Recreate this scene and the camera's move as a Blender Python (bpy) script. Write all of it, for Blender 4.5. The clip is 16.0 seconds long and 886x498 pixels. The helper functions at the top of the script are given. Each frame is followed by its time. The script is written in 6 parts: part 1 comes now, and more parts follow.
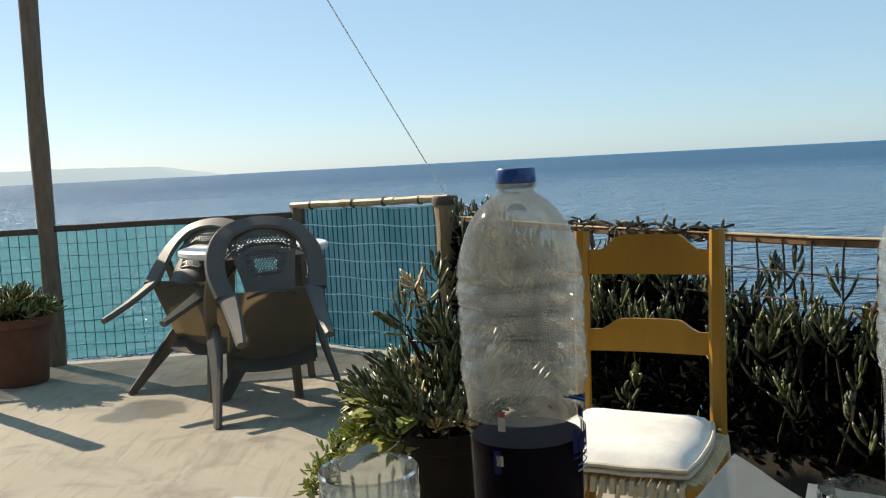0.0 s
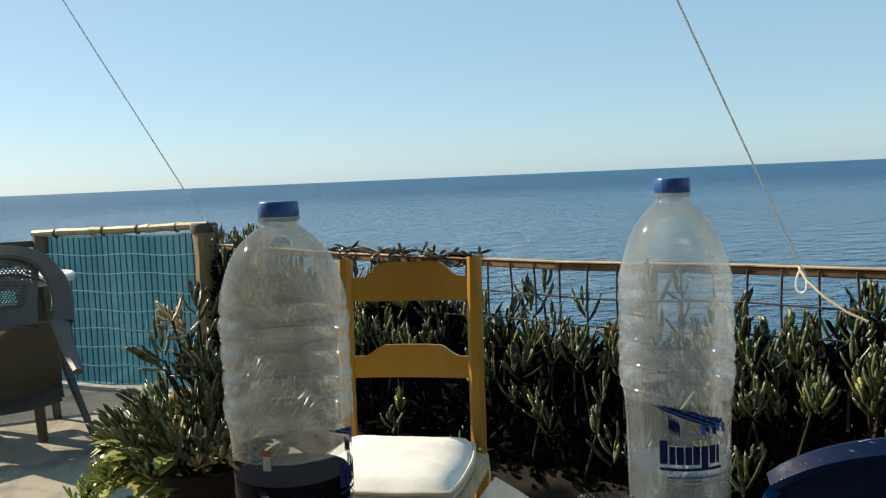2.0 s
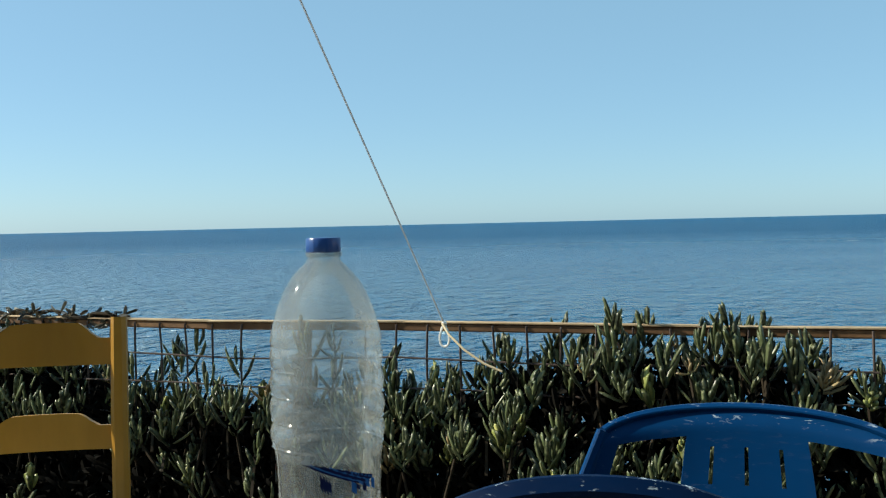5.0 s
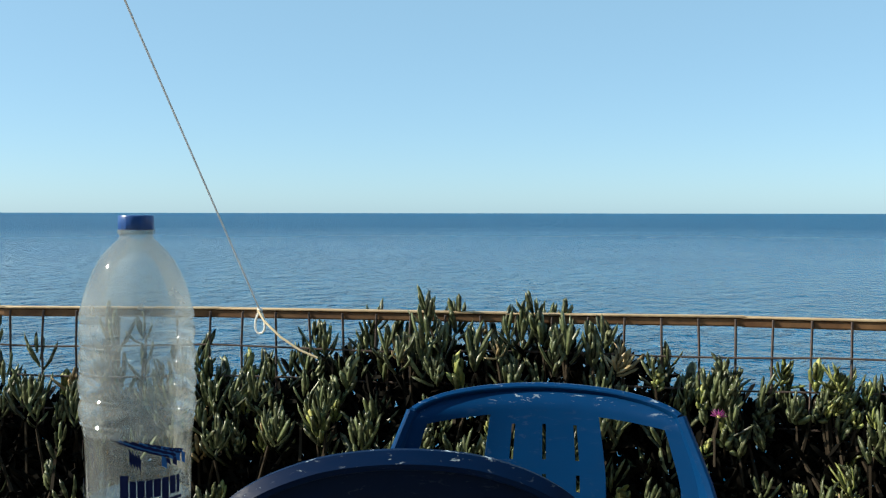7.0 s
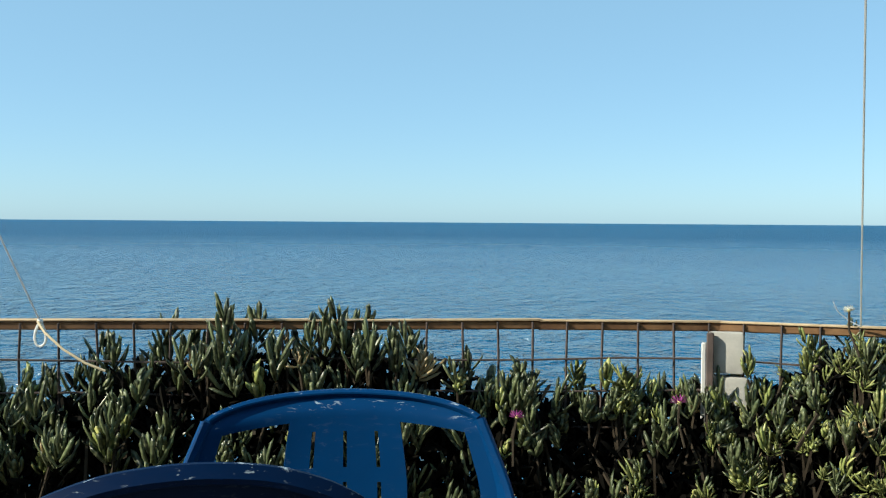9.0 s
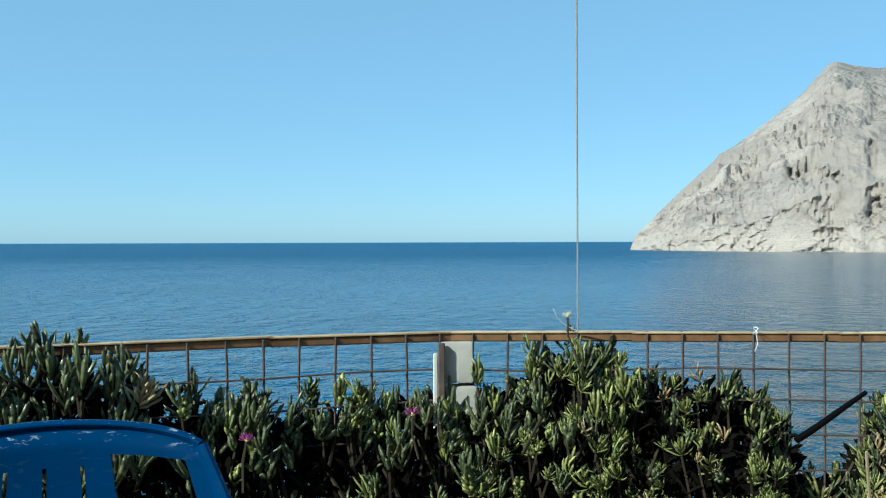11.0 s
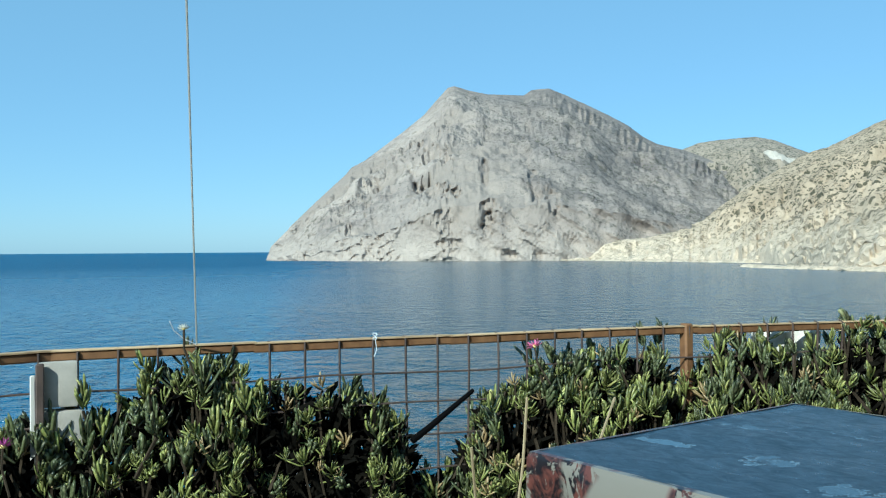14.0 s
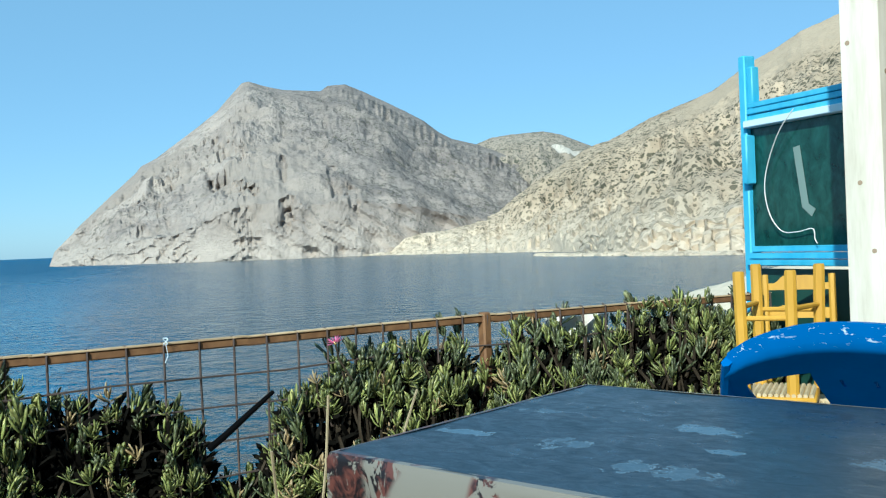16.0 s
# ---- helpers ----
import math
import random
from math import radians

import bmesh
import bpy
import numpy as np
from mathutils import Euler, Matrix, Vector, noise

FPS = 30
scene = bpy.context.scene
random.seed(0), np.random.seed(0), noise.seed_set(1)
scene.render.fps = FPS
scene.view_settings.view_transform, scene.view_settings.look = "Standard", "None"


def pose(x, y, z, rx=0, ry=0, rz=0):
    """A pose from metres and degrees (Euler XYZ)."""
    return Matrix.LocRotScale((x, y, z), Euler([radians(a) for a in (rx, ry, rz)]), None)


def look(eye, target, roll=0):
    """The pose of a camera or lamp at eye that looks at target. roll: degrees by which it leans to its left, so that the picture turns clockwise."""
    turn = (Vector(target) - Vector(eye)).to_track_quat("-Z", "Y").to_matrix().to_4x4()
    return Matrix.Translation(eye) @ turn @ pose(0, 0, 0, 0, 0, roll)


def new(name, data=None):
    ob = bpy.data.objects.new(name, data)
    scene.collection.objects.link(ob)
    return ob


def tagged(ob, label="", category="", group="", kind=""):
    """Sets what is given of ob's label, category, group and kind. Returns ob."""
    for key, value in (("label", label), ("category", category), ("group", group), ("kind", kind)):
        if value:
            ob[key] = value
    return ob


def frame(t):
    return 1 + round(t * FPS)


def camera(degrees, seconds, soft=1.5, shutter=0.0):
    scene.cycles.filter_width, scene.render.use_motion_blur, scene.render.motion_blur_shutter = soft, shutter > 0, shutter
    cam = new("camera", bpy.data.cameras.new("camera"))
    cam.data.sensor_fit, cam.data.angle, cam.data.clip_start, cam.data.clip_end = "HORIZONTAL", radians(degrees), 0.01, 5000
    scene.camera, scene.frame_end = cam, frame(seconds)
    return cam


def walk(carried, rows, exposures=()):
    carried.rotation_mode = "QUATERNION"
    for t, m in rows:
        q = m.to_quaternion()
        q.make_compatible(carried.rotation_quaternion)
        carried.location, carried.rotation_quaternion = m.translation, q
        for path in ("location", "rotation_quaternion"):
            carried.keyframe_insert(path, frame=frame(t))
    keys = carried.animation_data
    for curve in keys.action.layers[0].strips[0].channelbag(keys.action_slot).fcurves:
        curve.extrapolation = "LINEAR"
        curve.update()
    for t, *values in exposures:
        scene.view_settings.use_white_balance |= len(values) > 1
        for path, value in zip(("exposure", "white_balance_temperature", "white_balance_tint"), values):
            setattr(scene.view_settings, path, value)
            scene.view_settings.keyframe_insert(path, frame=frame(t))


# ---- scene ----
cam = camera(51.3, 16.0, soft=1.2)
PATH = [
    (0, pose(0.0001, -0.0000, 1.0811, 84.682, 2.945, 0.001)),
    (0.5, pose(0.0012, 0.0016, 1.0848, 85.133, 3.472, -3.584)),
    (1, pose(0.0040, 0.0005, 1.0863, 84.750, 3.336, -7.661)),
    (1.5, pose(-0.0000, 0.0009, 1.0887, 85.444, 2.751, -11.586)),
    (2, pose(-0.0003, 0.0025, 1.0875, 85.581, 2.446, -14.658)),
    (2.5, pose(0.0016, 0.0050, 1.0846, 86.008, 1.994, -18.381)),
    (3, pose(0.0019, 0.0047, 1.0863, 86.608, 1.981, -21.685)),
    (3.5, pose(0.0026, 0.0020, 1.0887, 87.400, 2.130, -25.030)),
    (4, pose(0.0001, 0.0037, 1.0872, 87.531, 1.594, -28.434)),
    (4.5, pose(0.0080, 0.0107, 1.0890, 88.036, 1.466, -32.285)),
    (7, pose(-0.0157, -0.0270, 1.0810, 87.786, -0.079, -46.899)),
    (7.5, pose(-0.0165, -0.0333, 1.0804, 87.364, -0.118, -49.575)),
    (8, pose(-0.0130, -0.0303, 1.0795, 87.652, -0.214, -51.765)),
    (10.5, pose(0.0672, -0.0045, 1.0565, 89.167, -0.074, -71.766)),
    (11, pose(0.0811, -0.0052, 1.0544, 89.594, 0.180, -75.127)),
    (11.5, pose(0.0897, -0.0151, 1.0545, 90.357, -0.120, -79.036)),
    (12, pose(0.0957, -0.0148, 1.0494, 90.476, -0.640, -83.386)),
    (12.5, pose(0.1165, -0.0211, 1.0517, 90.458, -0.283, -86.746)),
    (13, pose(0.1350, -0.0300, 1.0485, 90.220, -0.302, -90.023)),
    (13.5, pose(0.1453, -0.0367, 1.0496, 90.455, 0.367, -93.898)),
    (14, pose(0.1552, -0.0408, 1.0474, 90.137, 0.398, -97.453)),
    (14.5, pose(0.1718, -0.0493, 1.0454, 90.113, 1.184, -101.708)),
    (15, pose(0.1791, -0.0522, 1.0436, 89.964, 1.280, -103.824)),
    (15.5, pose(0.1872, -0.0578, 1.0439, 89.660, 1.994, -107.454)),
    (16, pose(0.1976, -0.0626, 1.0426, 89.600, 2.271, -109.736)),
]
EXPOSURES = [(0.0, 0.34, 7600, 12), (3.0, 0.31, 7550, 7), (4.7, 0.28, 6850, 3), (7.0, 0.46, 6950, 5), (10.5, 0.36, 6200, -3), (12.0, 0.19, 5620, -8), (13.3, 0.17, 5650, -8), (14.3, 0.26, 5750, -6), (16.0, 0.25, 5800, -5)]
walk(cam, PATH, EXPOSURES)

# ---- world, sun ----
SUN_YAW, SUN_EL = 49.0, 35.0
world = bpy.data.worlds.new("sky")
scene.world = world
world.use_nodes = True
wn = world.node_tree.nodes
sky = wn.new("ShaderNodeTexSky")
sky.sky_type = 'NISHITA'
sky.sun_disc = False
sky.sun_elevation = radians(SUN_EL)
sky.sun_rotation = radians(-SUN_YAW)
sky.air_density = 0.75
sky.dust_density = 0.5
sky.ozone_density = 5.0
wn["Background"].inputs["Strength"].default_value = 0.15
haze = wn.new("ShaderNodeMix")  # thin bright sea haze that evens out the clear sky
haze.data_type = 'RGBA'
haze.inputs[0].default_value = 0.6
haze.inputs[7].default_value = (1.68, 3.10, 4.26, 1)
world.node_tree.links.new(sky.outputs[0], haze.inputs[6])
world.node_tree.links.new(haze.outputs[2], wn["Background"].inputs["Color"])

sun_data = bpy.data.lights.new("sun", 'SUN')
sun_data.energy = 5.0
sun_data.angle = radians(0.55)
sun_data.color = (1.0, 0.94, 0.84)
sun = new("sun", sun_data)
_a, _e = radians(SUN_YAW), radians(SUN_EL)
SUN_DIR = Vector((-math.sin(_a) * math.cos(_e), math.cos(_a) * math.cos(_e), math.sin(_e)))
sun.matrix_world = look(SUN_DIR * 20, (0, 0, 0))


# ---- materials ----
class Mat:
    """A small writer of node materials."""

    def __init__(self, name, rough=0.6, metal=0.0, spec=0.5):
        self.m = bpy.data.materials.new(name)
        self.m.use_nodes = True
        self.nt = self.m.node_tree
        self.p = self.nt.nodes["Principled BSDF"]
        self.out = self.nt.nodes["Material Output"]
        self.set("Roughness", rough)
        self.set("Metallic", metal)
        self.set("Specular IOR Level", spec)

    def set(self, socket, v):
        self.link(v, self.p.inputs[socket])

    def link(self, v, inp):
        if isinstance(v, bpy.types.NodeSocket):
            self.nt.links.new(v, inp)
        elif isinstance(v, tuple) and len(v) == 3 and inp.type == 'RGBA':
            inp.default_value = (*v, 1)
        else:
            inp.default_value = v

    def coords(self, kind="Object", scale=(1, 1, 1)):
        tc = self.nt.nodes.new("ShaderNodeTexCoord")
        mp = self.nt.nodes.new("ShaderNodeMapping")
        mp.inputs["Scale"].default_value = scale
        self.nt.links.new(tc.outputs[kind], mp.inputs["Vector"])
        return mp.outputs[0]

    def noise(self, scale, detail=4, rough=0.55, vec=None, distort=0.0):
        n = self.nt.nodes.new("ShaderNodeTexNoise")
        n.inputs["Scale"].default_value = scale
        n.inputs["Detail"].default_value = detail
        n.inputs["Roughness"].default_value = rough
        n.inputs["Distortion"].default_value = distort
        self.nt.links.new(vec if vec else self.coords(), n.inputs["Vector"])
        return n.outputs[0]

    def ramp(self, fac, stops):
        n = self.nt.nodes.new("ShaderNodeValToRGB")
        el = n.color_ramp.elements
        while len(el) < len(stops):
            el.new(0.5)
        for e, (pos, col) in zip(el, stops):
            e.position = pos
            e.color = (*col, 1) if isinstance(col, tuple) else (col, col, col, 1)
        self.nt.links.new(fac, n.inputs[0])
        return n.outputs[0]

    def mix(self, fac, a, b, blend='MIX'):
        n = self.nt.nodes.new("ShaderNodeMix")
        n.data_type = 'RGBA'
        n.blend_type = blend
        self.link(fac, n.inputs[0])
        self.link(a, n.inputs[6])
        self.link(b, n.inputs[7])
        return n.outputs[2]

    def math(self, op, a, b=0.0):
        n = self.nt.nodes.new("ShaderNodeMath")
        n.operation = op
        self.link(a, n.inputs[0])
        self.link(b, n.inputs[1])
        return n.outputs[0]

    def dot(self, vec, axis):
        n = self.nt.nodes.new("ShaderNodeVectorMath")
        n.operation = 'DOT_PRODUCT'
        n.inputs[1].default_value = axis
        self.nt.links.new(vec, n.inputs[0])
        return n.outputs["Value"]

    def vector(self, x, y, z):
        n = self.nt.nodes.new("ShaderNodeCombineXYZ")
        for v, inp in zip((x, y, z), n.inputs):
            self.link(v, inp)
        return n.outputs[0]

    def near(self, vec, centre):
        """Distance from a point."""
        n = self.nt.nodes.new("ShaderNodeVectorMath")
        n.operation = 'DISTANCE'
        n.inputs[1].default_value = centre
        self.nt.links.new(vec, n.inputs[0])
        return n.outputs["Value"]

    def dots(self, vec, cell, radius, share):
        """Scattered uneven spots: cell size, spot radius, both in metres, and the share of cells that have one."""
        n = self.nt.nodes.new("ShaderNodeTexVoronoi")
        n.inputs["Scale"].default_value = 1 / cell
        self.nt.links.new(vec, n.inputs["Vector"])
        sep = self.nt.nodes.new("ShaderNodeSeparateColor")
        self.nt.links.new(n.outputs["Color"], sep.inputs[0])
        size = self.math('MULTIPLY', self.math('SUBTRACT', share, sep.outputs[0]), radius / cell / max(share, 0.01) * 1.25)
        return self.ramp(self.math('ADD', self.math('SUBTRACT', size, n.outputs["Distance"]), 0.5), [(0.48, 0.0), (0.54, 1.0)])

    def random(self):
        return self.nt.nodes.new("ShaderNodeObjectInfo").outputs["Random"]

    def island(self):
        return self.nt.nodes.new("ShaderNodeNewGeometry").outputs["Random Per Island"]

    def up(self):
        g = self.nt.nodes.new("ShaderNodeNewGeometry")
        s = self.nt.nodes.new("ShaderNodeSeparateXYZ")
        self.nt.links.new(g.outputs["Normal"], s.inputs[0])
        return s.outputs[2]

    def bump(self, height, strength=0.3, distance=0.01, socket=True):
        b = self.nt.nodes.new("ShaderNodeBump")
        b.inputs["Strength"].default_value = strength
        b.inputs["Distance"].default_value = distance
        self.nt.links.new(height, b.inputs["Height"])
        if socket:
            self.nt.links.new(b.outputs[0], self.p.inputs["Normal"])
        return b.outputs[0]

    def glow_through(self, color, amount):
        """Mixes in diffuse light that comes through from behind."""
        t = self.nt.nodes.new("ShaderNodeBsdfTranslucent")
        self.link(color, t.inputs[0])
        mx = self.nt.nodes.new("ShaderNodeMixShader")
        mx.inputs[0].default_value = amount
        self.nt.links.new(self.p.outputs[0], mx.inputs[1])
        self.nt.links.new(t.outputs[0], mx.inputs[2])
        self.nt.links.new(mx.outputs[0], self.out.inputs[0])


def two_tone(name, a, b, scale=20, rough=0.6, bump=0.2, dist=0.002, stretch=(1, 1, 1), spec=0.5, vary=0.0):
    """A base colour that wanders between two tones, with fine relief."""
    m = Mat(name, rough, spec=spec)
    v = m.coords("Object", stretch)
    big = m.noise(scale * 0.2, 3, 0.6, v)
    fine = m.noise(scale, 5, 0.65, v)
    f = m.math('ADD', m.math('MULTIPLY', big, 0.6), m.math('MULTIPLY', fine, 0.4))
    col = m.ramp(f, [(0.35, a), (0.65, b)])
    if vary:
        h = m.nt.nodes.new("ShaderNodeHueSaturation")
        m.link(m.math('ADD', m.math('MULTIPLY', m.random(), vary), 1 - vary / 2), h.inputs["Value"])
        m.link(col, h.inputs["Color"])
        col = h.outputs[0]
    m.set("Base Color", col)
    m.set("Roughness", m.ramp(fine, [(0.3, max(rough - 0.12, 0.02)), (0.7, min(rough + 0.12, 1.0))]))
    m.bump(fine, bump, dist)
    return m.m


def make_sea():
    """Choppy open water, and smoother water in the lee of the hills."""
    m = Mat("sea_water", 0.3, spec=0.3)
    v = m.coords("Object")
    sep = m.nt.nodes.new("ShaderNodeSeparateXYZ")
    m.nt.links.new(v, sep.inputs[0])
    ratio = m.math('DIVIDE', sep.outputs[1], m.math('ADD', m.math('ABSOLUTE', sep.outputs[0]), 1.0))
    wander = m.math('MULTIPLY', m.math('SUBTRACT', m.noise(0.02, 3, 0.6, v, 0.5), 0.5), 0.10)
    wind = m.ramp(m.math('ADD', m.math('ADD', ratio, wander), 0.5), [(0.42, 0.0), (0.56, 1.0)])
    swell = m.noise(0.10, 3, 0.5, v, 0.3)
    chop = m.noise(0.40, 4, 0.64, m.coords("Object", (1.0, 1.0, 1.0)), 0.3)
    crest = m.ramp(chop, [(0.42, 0.0), (0.66, 1.0)])
    fine = m.noise(2.2, 3, 0.6, v)
    h = m.math('ADD', m.math('MULTIPLY', swell, 0.8), m.math('ADD', m.math('MULTIPLY', crest, 0.5), m.math('ADD', m.math('MULTIPLY', chop, 0.6), m.math('MULTIPLY', fine, 0.14))))
    away = m.math('MULTIPLY', m.near(v, (0, 0, 0)), 0.001)
    far = m.math('MULTIPLY', m.ramp(m.math('ADD', away, m.math('MULTIPLY', wander, 1.2)), [(0.07, 0.0), (0.50, 1.0)]), wind)
    b = m.nt.nodes.new("ShaderNodeBump")
    m.link(m.math('ADD', m.math('MULTIPLY', wind, 0.68), 0.28), b.inputs["Strength"])
    b.inputs["Distance"].default_value = 1.9
    m.nt.links.new(h, b.inputs["Height"])
    m.nt.links.new(b.outputs[0], m.p.inputs["Normal"])
    patch = m.noise(0.012, 4, 0.6, v, 0.5)
    col = m.ramp(patch, [(0.35, (0.003, 0.085, 0.190)), (0.65, (0.004, 0.104, 0.225))])
    m.set("Base Color", m.mix(wind, (0.006, 0.052, 0.085), col))
    m.set("Roughness", m.ramp(far, [(0.0, 0.13), (1.0, 0.40)]))
    m.set("Specular IOR Level", m.mix(wind, (0.48, 0.48, 0.48), m.ramp(far, [(0.0, 0.50), (1.0, 0.34)])))
    m.set("IOR", 1.333)
    return m.m


def make_rock(name, pale, grey, dark, scrub, amount, size=1.0, low_pale=None, scar=None, bedding=None, streaks=None, bare=(), soil=None):
    """Weathered hillside. amount: how thick the scrub grows; low_pale: colour of the washed rock at the shore;
    bedding, streaks: the stretch of y where flat beds or slanting gullies show; bare: places without scrub;
    soil: colour of the smooth washed slopes between the outcrops."""
    m = Mat(name, 0.92, spec=0.10)
    v = m.coords("Object")
    sep = m.nt.nodes.new("ShaderNodeSeparateXYZ")
    m.nt.links.new(v, sep.inputs[0])
    big = m.noise(0.010 / size, 5, 0.6, v, 0.3)
    mid = m.noise(0.050 / size, 6, 0.68, v, 0.1)
    fine = m.noise(0.24 / size, 6, 0.72, v)
    col = m.mix(m.ramp(big, [(0.40, 0.0), (0.60, 1.0)]), grey, pale)
    col = m.mix(m.ramp(mid, [(0.50, 0.0), (0.70, 0.5)]), col, pale)
    col = m.mix(m.ramp(mid, [(0.30, 0.38), (0.42, 0.0)]), col, dark)
    col = m.mix(m.ramp(fine, [(0.30, 0.34), (0.43, 0.0)]), col, dark)
    hgt = m.math('ADD', m.math('MULTIPLY', fine, 0.45), m.math('MULTIPLY', mid, 1.5))
    if bedding:
        beds = m.noise(0.030, 6, 0.72, m.coords("Object", (0.5, 0.5, 3.4)), 0.25)
        part_of = m.ramp(m.math('MULTIPLY', m.math('ADD', sep.outputs[1], 1000.0), 0.0005), [((bedding[0] + 1000) * 0.0005, 0.0), ((bedding[1] + 1000) * 0.0005, 1.0)])
        col = m.mix(m.math('MULTIPLY', part_of, m.ramp(beds, [(0.33, 0.5), (0.43, 0.0)])), col, dark)
        col = m.mix(m.math('MULTIPLY', part_of, m.ramp(beds, [(0.54, 0.0), (0.64, 0.6)])), col, low_pale or pale)
        hgt = m.math('ADD', hgt, m.math('MULTIPLY', m.math('MULTIPLY', beds, part_of), 1.6))
    if streaks:
        across = m.dot(v, (0.0, -0.52, 0.85))
        down = m.dot(v, (0.1, -0.85, -0.52))
        rill = m.noise(0.055, 5, 0.7, m.vector(across, m.math('MULTIPLY', down, 0.16), m.math('MULTIPLY', sep.outputs[0], 0.3)), 0.35)
        part_of = m.ramp(m.math('MULTIPLY', m.math('ADD', sep.outputs[1], 1000.0), 0.0005), [((streaks[0] + 1000) * 0.0005, 1.0), ((streaks[1] + 1000) * 0.0005, 0.0)])
        col = m.mix(m.math('MULTIPLY', part_of, m.ramp(rill, [(0.36, 0.75), (0.47, 0.0)])), col, dark)
        col = m.mix(m.math('MULTIPLY', part_of, m.ramp(rill, [(0.55, 0.0), (0.66, 0.7)])), col, pale)
        hgt = m.math('ADD', hgt, m.math('MULTIPLY', m.math('MULTIPLY', rill, part_of), 1.8))
    slope_scrub = None
    if streaks:
        col = m.mix(m.math('MULTIPLY', part_of, 0.55), col, m.mix(0.32, grey, dark))
        slope_scrub = m.math('MULTIPLY', part_of, m.ramp(rill, [(0.38, 1.0), (0.56, 0.25)]))
    open_rock = None
    if low_pale:
        lift = m.math('ADD', sep.outputs[2], m.math('MULTIPLY', mid, -44.0))
        open_rock = m.ramp(m.math('MULTIPLY', m.math('ADD', lift, 30.0), 0.02), [(0.15, 1.0), (0.66, 0.0)])
        col = m.mix(m.math('MULTIPLY', open_rock, m.ramp(fine, [(0.32, 0.2), (0.48, 0.9)])), col, low_pale)
    smooth_slope = None
    if soil:
        smooth_slope = m.ramp(m.noise(0.013, 5, 0.62, m.coords("Object", (1.0, 1.0, 0.8)), 0.5), [(0.45, 0.0), (0.56, 0.85)])
        if open_rock is not None:
            smooth_slope = m.math('MULTIPLY', smooth_slope, m.math('SUBTRACT', 1.0, open_rock))
        if streaks:
            smooth_slope = m.math('MULTIPLY', smooth_slope, m.math('SUBTRACT', 1.0, m.math('MULTIPLY', part_of, 0.75)))
        col = m.mix(smooth_slope, col, m.mix(m.ramp(fine, [(0.3, 0.0), (0.7, 1.0)]), tuple(c * 0.86 for c in soil), soil))
        hgt = m.math('MULTIPLY', hgt, m.math('SUBTRACT', 1.0, m.math('MULTIPLY', smooth_slope, 0.7)))
    # bushes: round uneven clumps of three sizes, thick in some zones
    wob = m.nt.nodes.new("ShaderNodeVectorMath")
    wob.operation = 'MULTIPLY_ADD'
    wn3 = m.nt.nodes.new("ShaderNodeTexNoise")
    wn3.inputs["Scale"].default_value = 0.5 / size
    m.nt.links.new(v, wn3.inputs["Vector"])
    m.nt.links.new(wn3.outputs["Color"], wob.inputs[0])
    wob.inputs[1].default_value = (1.1 * size,) * 3
    m.nt.links.new(v, wob.inputs[2])
    zone = m.ramp(m.noise(0.015 / size, 4, 0.6, v, 0.4), [(0.56 - amount, 0.0), (0.70 - amount, 1.0)])
    sparse = m.math('MAXIMUM', m.dots(wob.outputs[0], 4.2 * size, 1.5 * size, 0.6), m.dots(wob.outputs[0], 8.0 * size, 2.8 * size, 0.4))
    dense = m.math('MAXIMUM', m.dots(wob.outputs[0], 2.6 * size, 1.2 * size, 0.9), m.dots(wob.outputs[0], 4.8 * size, 2.1 * size, 0.7))
    mask = m.math('ADD', m.math('MULTIPLY', sparse, 0.45 if soil else 0.9), m.math('MULTIPLY', m.math('MULTIPLY', dense, zone), 0.8))
    if slope_scrub is not None:
        mask = m.math('ADD', mask, m.math('MULTIPLY', m.math('MULTIPLY', dense, slope_scrub), 1.1))
    mask = m.math('MINIMUM', mask, 0.92)
    if smooth_slope is not None:
        mask = m.math('MULTIPLY', mask, m.math('SUBTRACT', 1.0, smooth_slope))
    mask = m.math('MULTIPLY', mask, m.ramp(m.up(), [(0.15, 0.0), (0.4, 1.0)]))
    if open_rock is not None:
        mask = m.math('MULTIPLY', mask, m.math('SUBTRACT', 1.0, m.math('MULTIPLY', open_rock, 0.7)))
    for centre, radius in bare:
        away = m.math('ADD', m.near(v, centre), m.math('MULTIPLY', m.math('SUBTRACT', mid, 0.5), radius * 1.4))
        mask = m.math('MULTIPLY', mask, m.ramp(m.math('MULTIPLY', away, 0.5 / radius), [(0.40, 0.12), (0.56, 1.0)]))
        col = m.mix(m.ramp(m.math('MULTIPLY', away, 0.5 / radius), [(0.36, 0.7), (0.54, 0.0)]), col, m.mix(0.5, grey, pale))
    col = m.mix(mask, col, scrub)
    if scar:
        # a bare white scree
        torn = m.ramp(m.math('MULTIPLY', m.math('ADD', m.near(v, scar), m.math('MULTIPLY', m.math('SUBTRACT', mid, 0.5), 60.0)), 0.01), [(0.22, 1.0), (0.30, 0.0)])
        col = m.mix(torn, col, (0.66, 0.60, 0.52))
    m.set("Base Color", col)
    m.bump(m.math('ADD', hgt, m.math('MULTIPLY', mask, 0.25)), 1.0, 3.2 * size)
    return m.m


